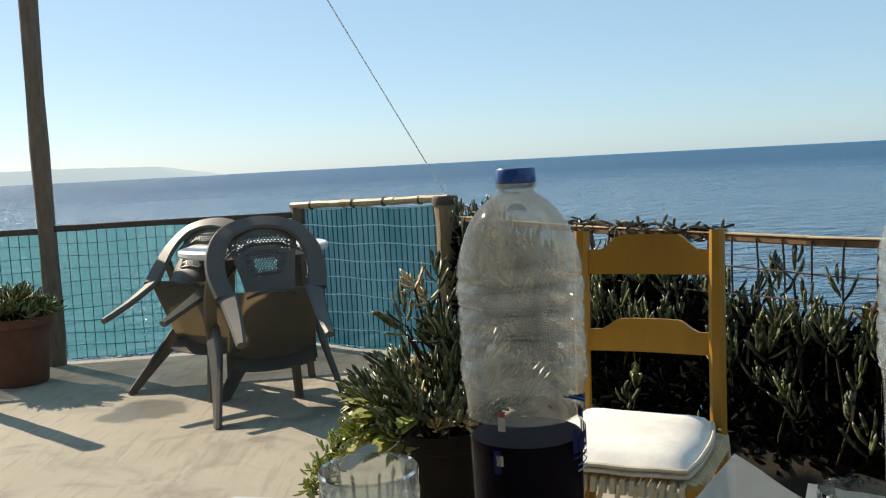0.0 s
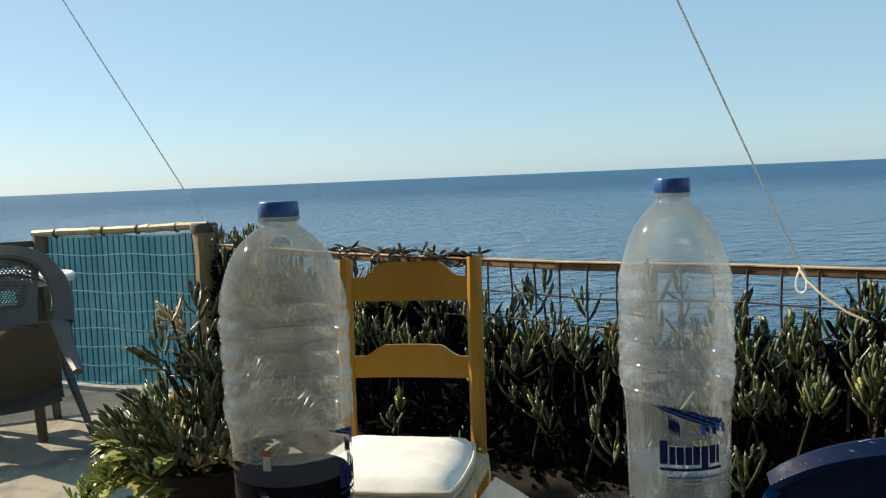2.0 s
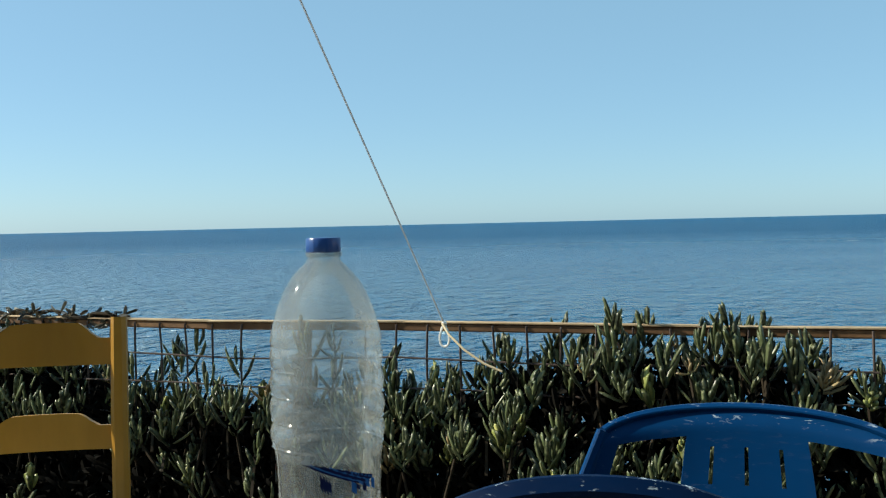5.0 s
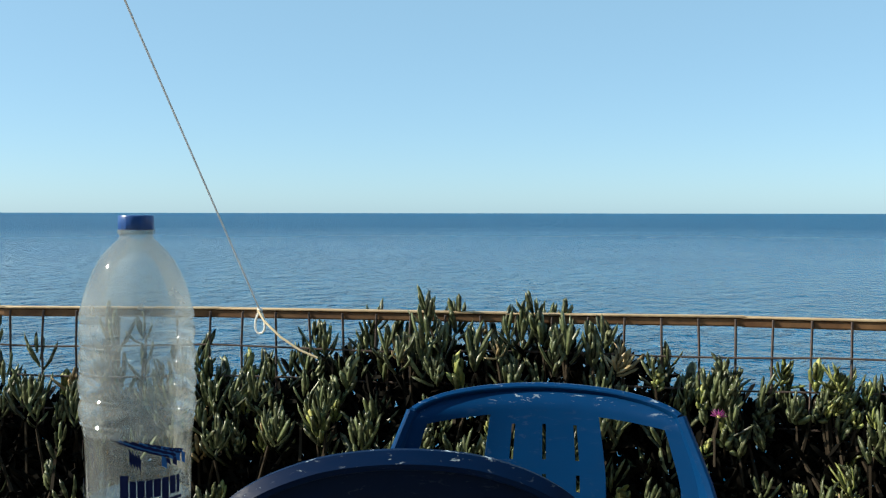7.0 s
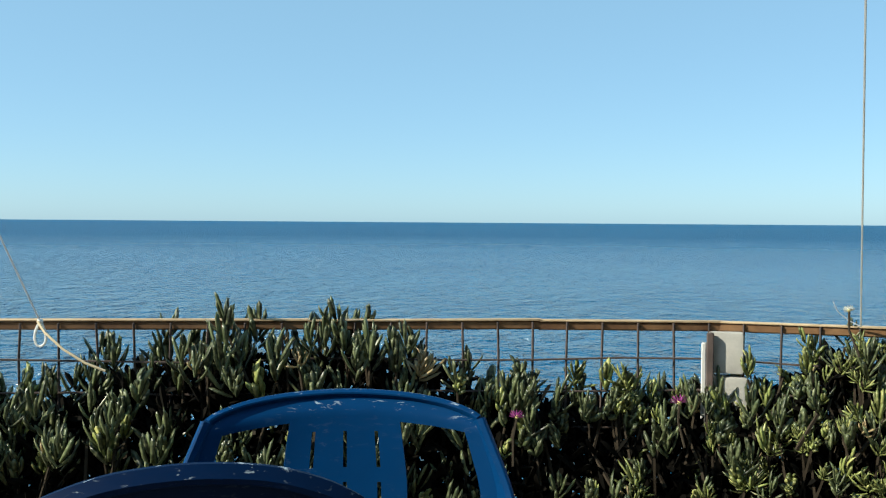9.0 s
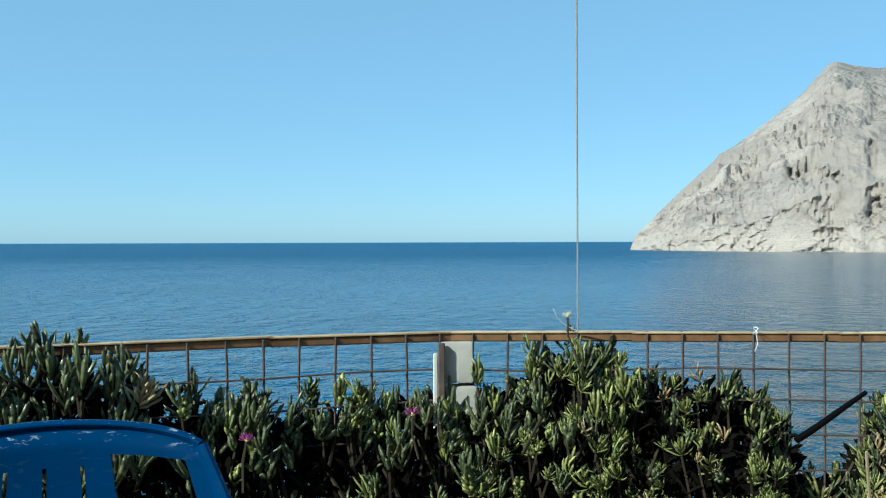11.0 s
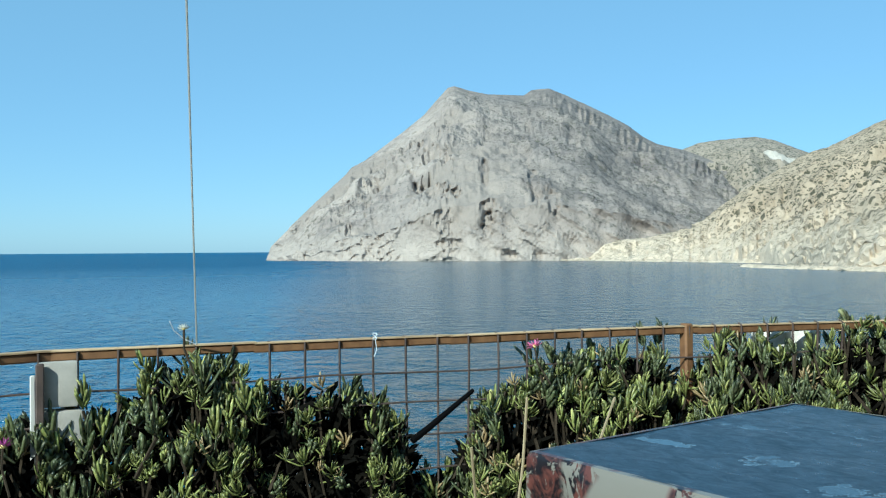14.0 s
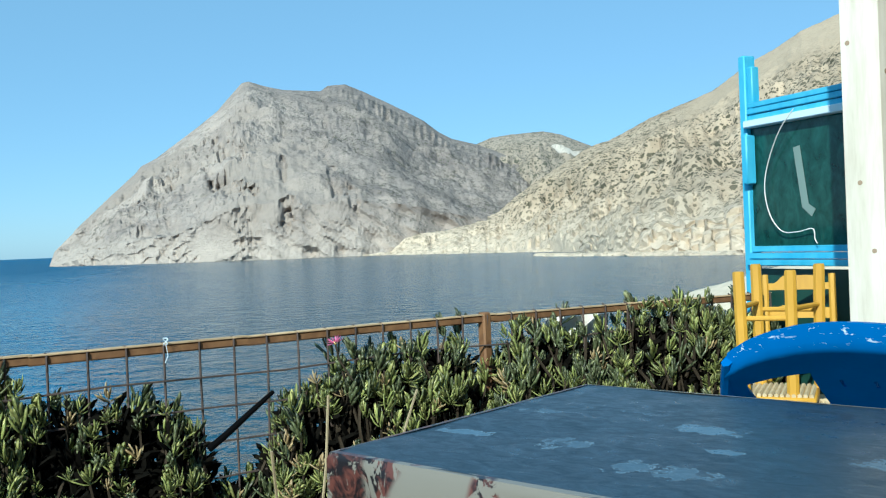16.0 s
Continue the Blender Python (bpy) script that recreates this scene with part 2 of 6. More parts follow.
def make_leaf(name, a, b, tip):
    m = Mat(name, 0.36, spec=0.42)
    col = m.ramp(m.island(), [(0.0, a), (0.36, a), (0.68, b), (0.93, b), (1.0, tip)])
    col = m.mix(m.math('MULTIPLY', m.random(), 0.6), col, m.mix(0.25, a, b))
    blot = m.noise(60, 3)
    col = m.mix(m.ramp(blot, [(0.45, 0.0), (0.8, 0.45)]), col, tip)
    m.set("Base Color", col)
    m.bump(m.noise(220, 3), 0.15, 0.001)
    m.glow_through(m.mix(0.5, b, tip), 0.02)
    return m.m


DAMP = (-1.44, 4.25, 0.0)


def make_concrete():
    m = Mat("terrace_concrete", 0.85, spec=0.3)
    v = m.coords("Object")
    big = m.noise(0.9, 5, 0.6, v, 0.4)
    fine = m.noise(30, 5, 0.7, v)
    stain = m.noise(2.3, 4, 0.6, v, 1.2)
    brush = m.noise(26, 3, 0.6, m.coords("Object", (1, 0.10, 1)), 0.5)
    col = m.ramp(big, [(0.3, (0.29, 0.255, 0.20)), (0.7, (0.41, 0.365, 0.29))])
    col = m.mix(m.ramp(stain, [(0.48, 0.0), (0.66, 0.75)]), col, (0.15, 0.13, 0.105))
    col = m.mix(m.ramp(fine, [(0.55, 0.0), (0.8, 0.5)]), col, (0.27, 0.25, 0.21))
    col = m.mix(m.ramp(brush, [(0.54, 0.0), (0.66, 0.4)]), col, (0.19, 0.17, 0.14))
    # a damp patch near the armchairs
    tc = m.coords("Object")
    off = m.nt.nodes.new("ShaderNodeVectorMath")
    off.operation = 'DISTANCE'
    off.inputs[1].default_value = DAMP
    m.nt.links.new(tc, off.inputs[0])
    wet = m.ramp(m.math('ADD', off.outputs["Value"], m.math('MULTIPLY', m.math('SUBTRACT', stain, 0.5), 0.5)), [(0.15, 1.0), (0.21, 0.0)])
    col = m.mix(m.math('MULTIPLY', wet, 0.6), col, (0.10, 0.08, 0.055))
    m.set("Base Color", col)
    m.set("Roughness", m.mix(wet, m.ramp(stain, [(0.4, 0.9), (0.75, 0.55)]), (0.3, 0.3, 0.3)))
    m.bump(m.math('ADD', fine, brush), 0.35, 0.004)
    return m.m


def make_net(name, color, share):
    m = Mat(name, 0.6, spec=0.3)
    v = m.coords("Object")
    weave = m.noise(420, 1, 0.5, v)
    fold = m.noise(3.5, 4, 0.6, m.coords("Object", (1, 1, 0.4)), 0.6)
    m.set("Base Color", m.ramp(fold, [(0.3, tuple(c * 0.75 for c in color)), (0.7, color)]))
    m.bump(fold, 0.5, 0.03)
    tl = m.nt.nodes.new("ShaderNodeBsdfTranslucent")
    tl.inputs[0].default_value = (*color, 1)
    mx0 = m.nt.nodes.new("ShaderNodeMixShader")
    mx0.inputs[0].default_value = 0.45
    m.nt.links.new(m.p.outputs[0], mx0.inputs[1])
    m.nt.links.new(tl.outputs[0], mx0.inputs[2])
    tr = m.nt.nodes.new("ShaderNodeBsdfTransparent")
    mx = m.nt.nodes.new("ShaderNodeMixShader")
    fac = m.math('ADD', m.math('MULTIPLY', m.math('SUBTRACT', weave, 0.5), 0.5), m.math('ADD', m.math('MULTIPLY', m.math('SUBTRACT', fold, 0.5), 0.5), share))
    m.link(fac, mx.inputs[0])
    m.nt.links.new(mx0.outputs[0], mx.inputs[1])
    m.nt.links.new(tr.outputs[0], mx.inputs[2])
    m.nt.links.new(mx.outputs[0], m.out.inputs[0])
    return m.m


def make_clear(name, milk, tint, mist, gloss=0.8):
    """Thin clear plastic or glass: most light goes straight through, the rest is gloss and a faint milky film."""
    m = Mat(name, 0.08, spec=0.6)
    m.set("Base Color", milk)
    haze = m.noise(22, 4, 0.6, m.coords("Object", (1, 1, 0.6)), 0.5)
    fr = m.nt.nodes.new("ShaderNodeFresnel")
    fr.inputs[0].default_value = 1.5
    gl = m.nt.nodes.new("ShaderNodeBsdfGlossy")
    gl.inputs["Roughness"].default_value = 0.05
    tl = m.nt.nodes.new("ShaderNodeBsdfTranslucent")
    tl.inputs[0].default_value = (*milk, 1)
    milkmix = m.nt.nodes.new("ShaderNodeMixShader")
    milkmix.inputs[0].default_value = 0.5
    m.nt.links.new(m.p.outputs[0], milkmix.inputs[1])
    m.nt.links.new(tl.outputs[0], milkmix.inputs[2])
    tr = m.nt.nodes.new("ShaderNodeBsdfTransparent")
    tr.inputs[0].default_value = (*tint, 1)
    a = m.nt.nodes.new("ShaderNodeMixShader")
    m.link(m.ramp(haze, [(0.3, mist * 0.5), (0.75, mist * 1.5)]), a.inputs[0])
    m.nt.links.new(tr.outputs[0], a.inputs[1])
    m.nt.links.new(milkmix.outputs[0], a.inputs[2])
    b = m.nt.nodes.new("ShaderNodeMixShader")
    m.link(m.math('MULTIPLY', fr.outputs[0], gloss), b.inputs[0])
    m.nt.links.new(a.outputs[0], b.inputs[1])
    m.nt.links.new(gl.outputs[0], b.inputs[2])
    m.nt.links.new(b.outputs[0], m.out.inputs[0])
    return m.m


def plain_mat(name, color, rough=0.5, spec=0.5):
    m = Mat(name, rough, spec=spec)
    m.set("Base Color", color)
    return m.m


SEA = make_sea()
ROCK_HEAD = make_rock("headland_rock", (0.45, 0.390, 0.345), (0.275, 0.243, 0.225), (0.085, 0.080, 0.088), (0.125, 0.120, 0.100), 0.03, 1.0, (0.47, 0.41, 0.36),
                      bedding=(-150, -40), streaks=(-200, -110), bare=[((715, -75, 8), 40)], soil=(0.310, 0.268, 0.234))
ROCK_BACK = make_rock("back_hill_rock", (0.40, 0.34, 0.275), (0.30, 0.26, 0.21), (0.16, 0.14, 0.115), (0.10, 0.102, 0.078), 0.28, scar=(1009.0, -529.0, 104.0))
ROCK_NEAR = make_rock("near_hill_rock", (0.54, 0.435, 0.32), (0.41, 0.33, 0.24), (0.20, 0.16, 0.12), (0.070, 0.070, 0.048), 0.29, 0.8, (0.64, 0.54, 0.42), bare=[((640, -560, 135), 110)])
CONCRETE = make_concrete()
LEAF = make_leaf("succulent_leaf", (0.009, 0.015, 0.007), (0.095, 0.122, 0.054), (0.47, 0.49, 0.27))
# yellower leaf, its colour also lightened to stand for sun on the hedge
LEAF_FRESH_LIT = make_leaf("fresh_lit_leaf", (0.018, 0.028, 0.008), (0.255, 0.300, 0.090), (0.66, 0.63, 0.24))
LEAF_DRY = make_leaf("dry_leaf", (0.24, 0.17, 0.08), (0.42, 0.33, 0.17), (0.5, 0.38, 0.24))
STEM = two_tone("plant_stem", (0.022, 0.017, 0.012), (0.055, 0.043, 0.03), 60, 0.9, spec=0.1)
# near-black leaf colour that stands in for shade inside the hedge
SHADE_LEAF = two_tone("inner_shade_leaves", (0.0015, 0.0015, 0.0012), (0.007, 0.006, 0.004), 40, 0.95, 0.4, 0.002, spec=0.1)
SOIL = two_tone("dark_soil", (0.012, 0.010, 0.008), (0.03, 0.024, 0.018), 30, 0.95, 0.6, 0.01, spec=0.1)
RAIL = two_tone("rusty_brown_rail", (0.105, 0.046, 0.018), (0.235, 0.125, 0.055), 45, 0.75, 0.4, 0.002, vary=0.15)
# paler rail colour for an added strip: sun on the top face
RAIL_LIT_TOP = two_tone("sunlit_rail_top", (0.34, 0.23, 0.13), (0.55, 0.41, 0.25), 45, 0.75, 0.4, 0.002, vary=0.15)
RAIL_DARK = two_tone("dark_rail", (0.06, 0.045, 0.04), (0.12, 0.09, 0.07), 45, 0.8, 0.4, 0.002)
RUST = two_tone("rusty_wire", (0.042, 0.030, 0.027), (0.10, 0.070, 0.060), 90, 0.8, 0.3, 0.001)
CANE = two_tone("cane", (0.38, 0.27, 0.13), (0.62, 0.48, 0.27), 50, 0.55, 0.3, 0.001, vary=0.3)
BROWN_POST = two_tone("brown_corner_post", (0.20, 0.145, 0.08), (0.34, 0.26, 0.15), 40, 0.8, 0.5, 0.003, (6, 6, 1))
POST_WOOD = two_tone("weathered_post_wood", (0.13, 0.095, 0.07), (0.24, 0.18, 0.13), 40, 0.85, 0.5, 0.003, (6, 6, 1))
NET = make_net("teal_shade_net", (0.07, 0.36, 0.40), 0.34)
NET_DENSE = make_net("dense_teal_shade_net", (0.075, 0.385, 0.40), 0.16)
WIRE_LIT_TEAL = plain_mat("lit_teal_wire", (0.42, 0.74, 0.72), 0.45)
WIRE_DARK = plain_mat("dark_green_wire", (0.02, 0.07, 0.075), 0.5)
CEMENT = two_tone("pale_cement", (0.30, 0.29, 0.265), (0.48, 0.46, 0.42), 25, 0.9, 0.5, 0.004)
# distance haze is put in as a pale blue glow of the island itself
_im = Mat("haze_glow_island", 1.0, spec=0.0)
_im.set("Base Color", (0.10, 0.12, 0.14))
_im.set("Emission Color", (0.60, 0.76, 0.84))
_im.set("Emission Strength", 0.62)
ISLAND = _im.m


# ---- building helpers ----

def smooth_path(pts, n=6):
    """A rounder line through the given points."""
    P = [Vector(p) for p in pts]
    out = []
    for i in range(len(P) - 1):
        a, b, c, d = P[max(i - 1, 0)], P[i], P[i + 1], P[min(i + 2, len(P) - 1)]
        for k in range(n):
            t = k / n
            out.append(0.5 * ((2 * b) + (c - a) * t + (2 * a - 5 * b + 4 * c - d) * t * t + (3 * b - a - 3 * c + d) * t ** 3))
    out.append(P[-1])
    return out

def part(name, bm, material, parent=None, label="", smooth=True, m=None):
    """Links a bmesh as one mesh object, under a parent if one is given."""
    me = bpy.data.meshes.new(name)
    bm.to_mesh(me)
    bm.free()
    if smooth:
        me.polygons.foreach_set("use_smooth", [True] * len(me.polygons))
        me.set_sharp_from_angle(angle=radians(38))
    me.materials.append(material)
    ob = new(name, me)
    if parent:
        ob.parent = parent
    if m is not None:
        ob.matrix_basis = m
    if label:
        tagged(ob, label)
    return ob


def thing(name, m, label, category, group="", kind=""):
    ob = new(name)
    ob.empty_display_size = 0.1
    ob.matrix_basis = m
    return tagged(ob, label, category, group, kind)


def mesh_of(bm_fn, *a, **k):
    bm = bmesh.new()
    bm_fn(bm, *a, **k)
    return bm


def box(bm, sx, sy, sz, m=None, bevel=0.0, seg=1):
    """A box centred on m, its edges rounded by bevel."""
    t = bmesh.new()
    bmesh.ops.create_cube(t, size=1, matrix=Matrix.Diagonal((sx, sy, sz, 1)))
    if bevel:
        bmesh.ops.bevel(t, geom=t.edges[:], offset=bevel, segments=seg, profile=0.7, affect='EDGES')
    if m is not None:
        bmesh.ops.transform(t, matrix=m, verts=t.verts)
    join(bm, t)
    return bm


def join(bm, t):
    vs = [bm.verts.new(v.co) for v in t.verts]
    t.verts.index_update()
    for f in t.faces:
        bm.faces.new([vs[v.index] for v in f.verts])
    t.free()


def tube(bm, pts, r, n=6, cap=True, flat=1.0, up=None):
    """A round or flattened bar along points; r is one radius or one for each point."""
    pts = [Vector(p) for p in pts]
    rings = []
    prev = None
    for i, p in enumerate(pts):
        d = (pts[min(i + 1, len(pts) - 1)] - pts[max(i - 1, 0)]).normalized()
        if prev is None:
            ref = Vector(up) if up else (Vector((0, 0, 1)) if abs(d.z) < 0.9 else Vector((1, 0, 0)))
            a = d.cross(ref).normalized()
        else:
            a = (prev - d * prev.dot(d)).normalized()
        prev = a
        b = d.cross(a)
        rr = r[i] if isinstance(r, (list, tuple)) else r
        rings.append([bm.verts.new(p + a * rr * math.cos(q) + b * rr * flat * math.sin(q))
                      for q in (2 * math.pi * (k + 0.5) / n for k in range(n))])
    for u, w in zip(rings, rings[1:]):
        for k in range(n):
            bm.faces.new((u[k], u[(k + 1) % n], w[(k + 1) % n], w[k]))
    if cap:
        bm.faces.new(rings[0][::-1])
        bm.faces.new(rings[-1])
    return bm


def lathe(bm, profile, n=32, bottom=True, top=False, wobble=None):
    """Turns a profile of (radius, height) round the z axis."""
    rings = []
    for r, z in profile:
        rings.append([bm.verts.new(((r * (wobble(a, z) if wobble else 1)) * math.cos(a), (r * (wobble(a, z) if wobble else 1)) * math.sin(a), z))
                      for a in (2 * math.pi * k / n for k in range(n))])
    for u, w in zip(rings, rings[1:]):
        for k in range(n):
            bm.faces.new((u[k], u[(k + 1) % n], w[(k + 1) % n], w[k]))
    if bottom:
        bm.faces.new(rings[0][::-1])
    if top:
        bm.faces.new(rings[-1])
    return bm


def along(pts, step):
    """Points at even steps along a line of points, with the direction at each."""
    out = []
    left = 0.0
    for a, b in zip(pts, pts[1:]):
        a, b = Vector(a), Vector(b)
        n = (b - a).length
        d = (b - a) / n
        s = left
        while s < n:
            out.append((a + d * s, d))
            s += step
        left = s - n
    return out


def ease(x, pts):
    """Reads a smooth curve through (x, y) pairs."""
    for (x0, y0), (x1, y1) in zip(pts, pts[1:]):
        if x <= x1:
            f = min(max((x - x0) / (x1 - x0), 0), 1)
            return y0 + (y1 - y0) * f
    return pts[-1][1]


# ---- sea and distance ----
SEA_Z = -6.0


def sea_mesh(bm):
    n, radii = 96, (0.5, 20, 60, 150, 400, 1000, 2500, 4950)
    c = bm.verts.new((0, 0, 0))
    rings = [[bm.verts.new((r * math.cos(2 * math.pi * k / n), r * math.sin(2 * math.pi * k / n), 7.4 if r > 4000 else 0)) for k in range(n)] for r in radii]
    for k in range(n):
        bm.faces.new((c, rings[0][k], rings[0][(k + 1) % n]))
    for u, w in zip(rings, rings[1:]):
        for k in range(n):
            bm.faces.new((u[k], w[k], w[(k + 1) % n], u[(k + 1) % n]))


tagged(part("water", mesh_of(sea_mesh), SEA, m=pose(0, 0, SEA_Z)), "calm blue sea with small ripples reaching the horizon", "sea", kind="structure")


def terrain(name, crest, shore, back, material, label, rough, steps=(260, 70), cliff=0.16, bulge=0.0, seed=0.0, jag=1.0, gullies=1.0, carve=None):
    """A hill seen from the terrace: for each bearing a shore distance and a crest of that distance and height angle; it falls away behind.
    crest: (bearing, angle, distance); shore: (bearing, distance); carve: extra relief, how far the face steps back at a bearing and height angle."""
    bm = bmesh.new()
    nb, ns = steps
    b0, b1 = crest[0][0], crest[-1][0]
    rows = []
    for i in range(nb + 1):
        b = b0 + (b1 - b0) * i / nb
        el = ease(-b, [(-c[0], c[1]) for c in crest])
        far = sum(ease(-b + q * 0.6, [(-c[0], c[2]) for c in crest]) for q in range(-4, 5)) / 9
        near = sum(ease(-b + q * 0.6, [(-c[0], c[1]) for c in shore]) for q in range(-4, 5)) / 9
        top = 1.05 + far * math.tan(radians(el + (0.06 if el > 1.5 else 0.0))) - SEA_Z
        ux, uy = -math.sin(radians(b)), math.cos(radians(b))
        row = []
        for j in range(ns + 1):
            s = j / (ns * 0.8)
            if s <= 1:
                g = s
                s = 0.03 * min(g / cliff, 1) + 0.97 * max(g - cliff, 0) / (1 - cliff)
                d = near + (far - near) * s
                h = top * (g + bulge * math.sin(math.pi * s)) if top > 0 else 0
            else:
                d = far + (far - near) * (s - 1) * 2.2
                h = top * (1 - 2.6 * (s - 1))
            p = Vector((ux * d, uy * d, 0))
            k = Vector((p.x * 0.012 + seed, p.y * 0.012, h * 0.007))
            ridge = noise.ridged_multi_fractal(k, 0.9, 2.1, 6, 1.0, 2.0) - 1.1
            lump = noise.fractal(k * 2.2, 0.8, 2.2, 6)
            env = math.sin(math.pi * min(max(s, 0), 1)) ** 0.9 * min(1, (1.02 - s) / 0.3) if s <= 1 else 0.0
            env = max(env, 0.6 * min(s / 0.06, 1.0)) if s < 0.6 else env
            fine = noise.noise(k * 19) * 0.5
            # slanting gullies that run down from the crest
            gv = Vector((b * 0.62 - s * 2.4 + seed, s * 0.7, seed))
            gully = gullies * rough * env * (noise.ridged_multi_fractal(gv, 0.9, 2.0, 4, 1.0, 2.0) - 1.0)
            amp = rough * min(top / 60, 1.0)
            h2 = h + amp * env * (ridge * 1.1 + lump * 1.5) + jag * fine * min(j, 3) * (1.6 if s < 0.85 else 0.4)
            side = rough * env * 0.9 * noise.noise(Vector((b * 0.9 + seed, h * 0.03, 3)))
            d2 = d + side - amp * env * ridge * 0.7 + gully
            if carve and s < 0.97:
                d2 += carve(b, math.degrees(math.atan2(h + SEA_Z - 2.05, d)), h) * min((0.97 - s) / 0.12, 1.0)
            row.append(bm.verts.new((ux * d2, uy * d2, SEA_Z - 1.0 + max(h2, 0) if j else SEA_Z - 3)))
        rows.append(row)
    for u, w in zip(rows, rows[1:]):
        for j in range(ns):
            bm.faces.new((u[j], u[j + 1], w[j + 1], w[j]))
    return tagged(part(name, bm, material, smooth=True), label, "hill", kind="structure")


def smooth_step(x, lo, hi):
    f = min(max((x - lo) / (hi - lo), 0), 1)
    return f * f * (3 - 2 * f)


# hollows of the headland: bearing, height angle, half width, half height, depth in metres, slant
HOLLOWS = [(-97.15, 3.75, 1.0, 0.62, 20, 0.35), (-100.25, 1.8, 0.42, 0.65, 8, 0.1), (-96.95, 6.1, 0.9, 0.55, 14, 0.5), (-100.0, 4.7, 0.25, 0.6, 11, 0.3),
           (-100.4, 2.6, 0.45, 0.35, 11, 0.2), (-103.15, 4.05, 0.3, 0.9, 11, 0.45), (-104.3, 3.1, 0.32, 0.75, 11, 0.5), (-102.0, 7.7, 0.8, 0.22, 9, 0.5),
           (-91.7, 1.45, 0.3, 0.35, 10, 0.0), (-97.9, 0.45, 0.7, 0.22, 5, 0.0), (-101.4, -0.3, 0.5, 0.25, 5, 0.0), (-103.4, -0.3, 0.35, 0.2, 5, 0.0), (-93.3, 4.2, 0.35, 0.22, 12, 0.3)]


def carve_headland(b, el, h):
    """Flat ledges on the seaward half, slanting gullies on the landward half, and the dark hollows."""
    scree = smooth_step(1.0 - ((b + 95.9) / 1.7) ** 2 - ((el - 0.5) / 1.3) ** 2, 0.0, 0.4)
    seaward = smooth_step(b, -100.5, -97.5)
    out = 0.0
    k = h / 9.0 + 1.6 * noise.noise(Vector((b * 0.7, h * 0.012, 1.0)))
    ledge = noise.noise(Vector((b * 1.4, h * 0.02, 4.0)))
    out += (1.7 + 2.2 * ledge) * (k - math.floor(k) - 0.5) * seaward * (1 - scree)
    lump = noise.noise(Vector((b * 2.6, el * 2.0, 8.0))) + 0.6 * noise.noise(Vector((b * 6.0, el * 4.5, 2.0)))
    out += 3.6 * lump * seaward * (1 - scree)
    out += 6.0 * noise.noise(Vector((b * 0.8, el * 0.6, 9.0))) * (1 - scree)
    c = el - 0.64 * b
    rill = noise.ridged_multi_fractal(Vector((c * 0.8, el * 0.18 + b * 0.08, 5.0)), 0.9, 2.1, 4, 1.0, 2.0) - 1.0
    out -= 6.0 * rill * (1 - seaward)
    # fluted rock band under the landward crest
    top = smooth_step(el, 10.2 + (b + 104) * 0.55 - 1.7, 10.2 + (b + 104) * 0.55 - 0.6) * (1 - smooth_step(b, -104, -102.6))
    out += top * 10.0 * noise.noise(Vector((b * 4.5, el * 1.6, 3.0)))
    for pb, pe, wb, we, depth, slant in HOLLOWS:
        v = (el - pe) / (1.2 * we)
        u = (b - pb) / (1.25 * wb) - slant * v
        r = u * u + v * v + 0.9 * noise.noise(Vector((b * 2.6, el * 2.6, pb))) + 0.6 * noise.noise(Vector((b * 5, el * 4, pb)))
        if r < 1.7:
            out += 0.85 * depth * (1 - smooth_step(r, 0.0, 1.35))
    return out


def carve_near_hill(b, el, h):
    """Washed vertical ribs above the beach and flat beds further on."""
    ribs = smooth_step(b, -118.5, -116.5) * (1 - smooth_step(b, -109.5, -108)) * (1 - smooth_step(el, 0.6, 1.5))
    out = -5.0 * ribs * (noise.ridged_multi_fractal(Vector((b * 2.6, el * 0.4, 2.0)), 0.9, 2.0, 3, 1.0, 2.0) - 1.0)
    beds = (1 - smooth_step(b, -118.5, -117)) * (1 - smooth_step(el, 0.8, 2.4))
    k = h / 3.2 + 1.4 * noise.noise(Vector((b * 0.8, h * 0.03, 4.0)))
    out += 5.0 * beds * (k - math.floor(k) - 0.5)
    return out + 4.0 * noise.noise(Vector((b * 2.0, el * 1.6, 6.0))) * (1 - beds)


terrain("backdrop_headland",
        [(-86.6, -0.40, 830), (-86.9, 0.42, 835), (-87.8, 1.32, 860), (-89.7, 3.15, 910), (-91.48, 4.78, 950), (-91.8, 5.18, 955), (-92.62, 5.60, 965), (-94.95, 7.32, 1015), (-96.31, 8.38, 1045), (-97.02, 9.18, 1060),
         (-97.84, 10.05, 1078), (-98.24, 10.13, 1085), (-99.24, 9.83, 1100), (-100.25, 9.62, 1110), (-102.55, 9.50, 1130), (-103.0, 9.82, 1140), (-104.05, 9.89, 1150), (-105.08, 9.46, 1160), (-106.45, 8.8, 1160),
         (-107.82, 8.1, 1160), (-108.85, 7.52, 1160), (-109.69, 6.85, 1160), (-110.55, 6.36, 1160), (-112.12, 5.95, 1165), (-114.5, 5.0, 1180), (-118, 2.5, 1180)],
        [(-86.6, 820), (-90, 720), (-93.2, 680), (-100.5, 640), (-106.4, 650), (-110, 680), (-118, 760)],
        0, ROCK_HEAD, "steep grey rocky headland rising from the sea", 6, (560, 150), 0.20, 0.03, 1.3, 0.35, 0.3, carve_headland)
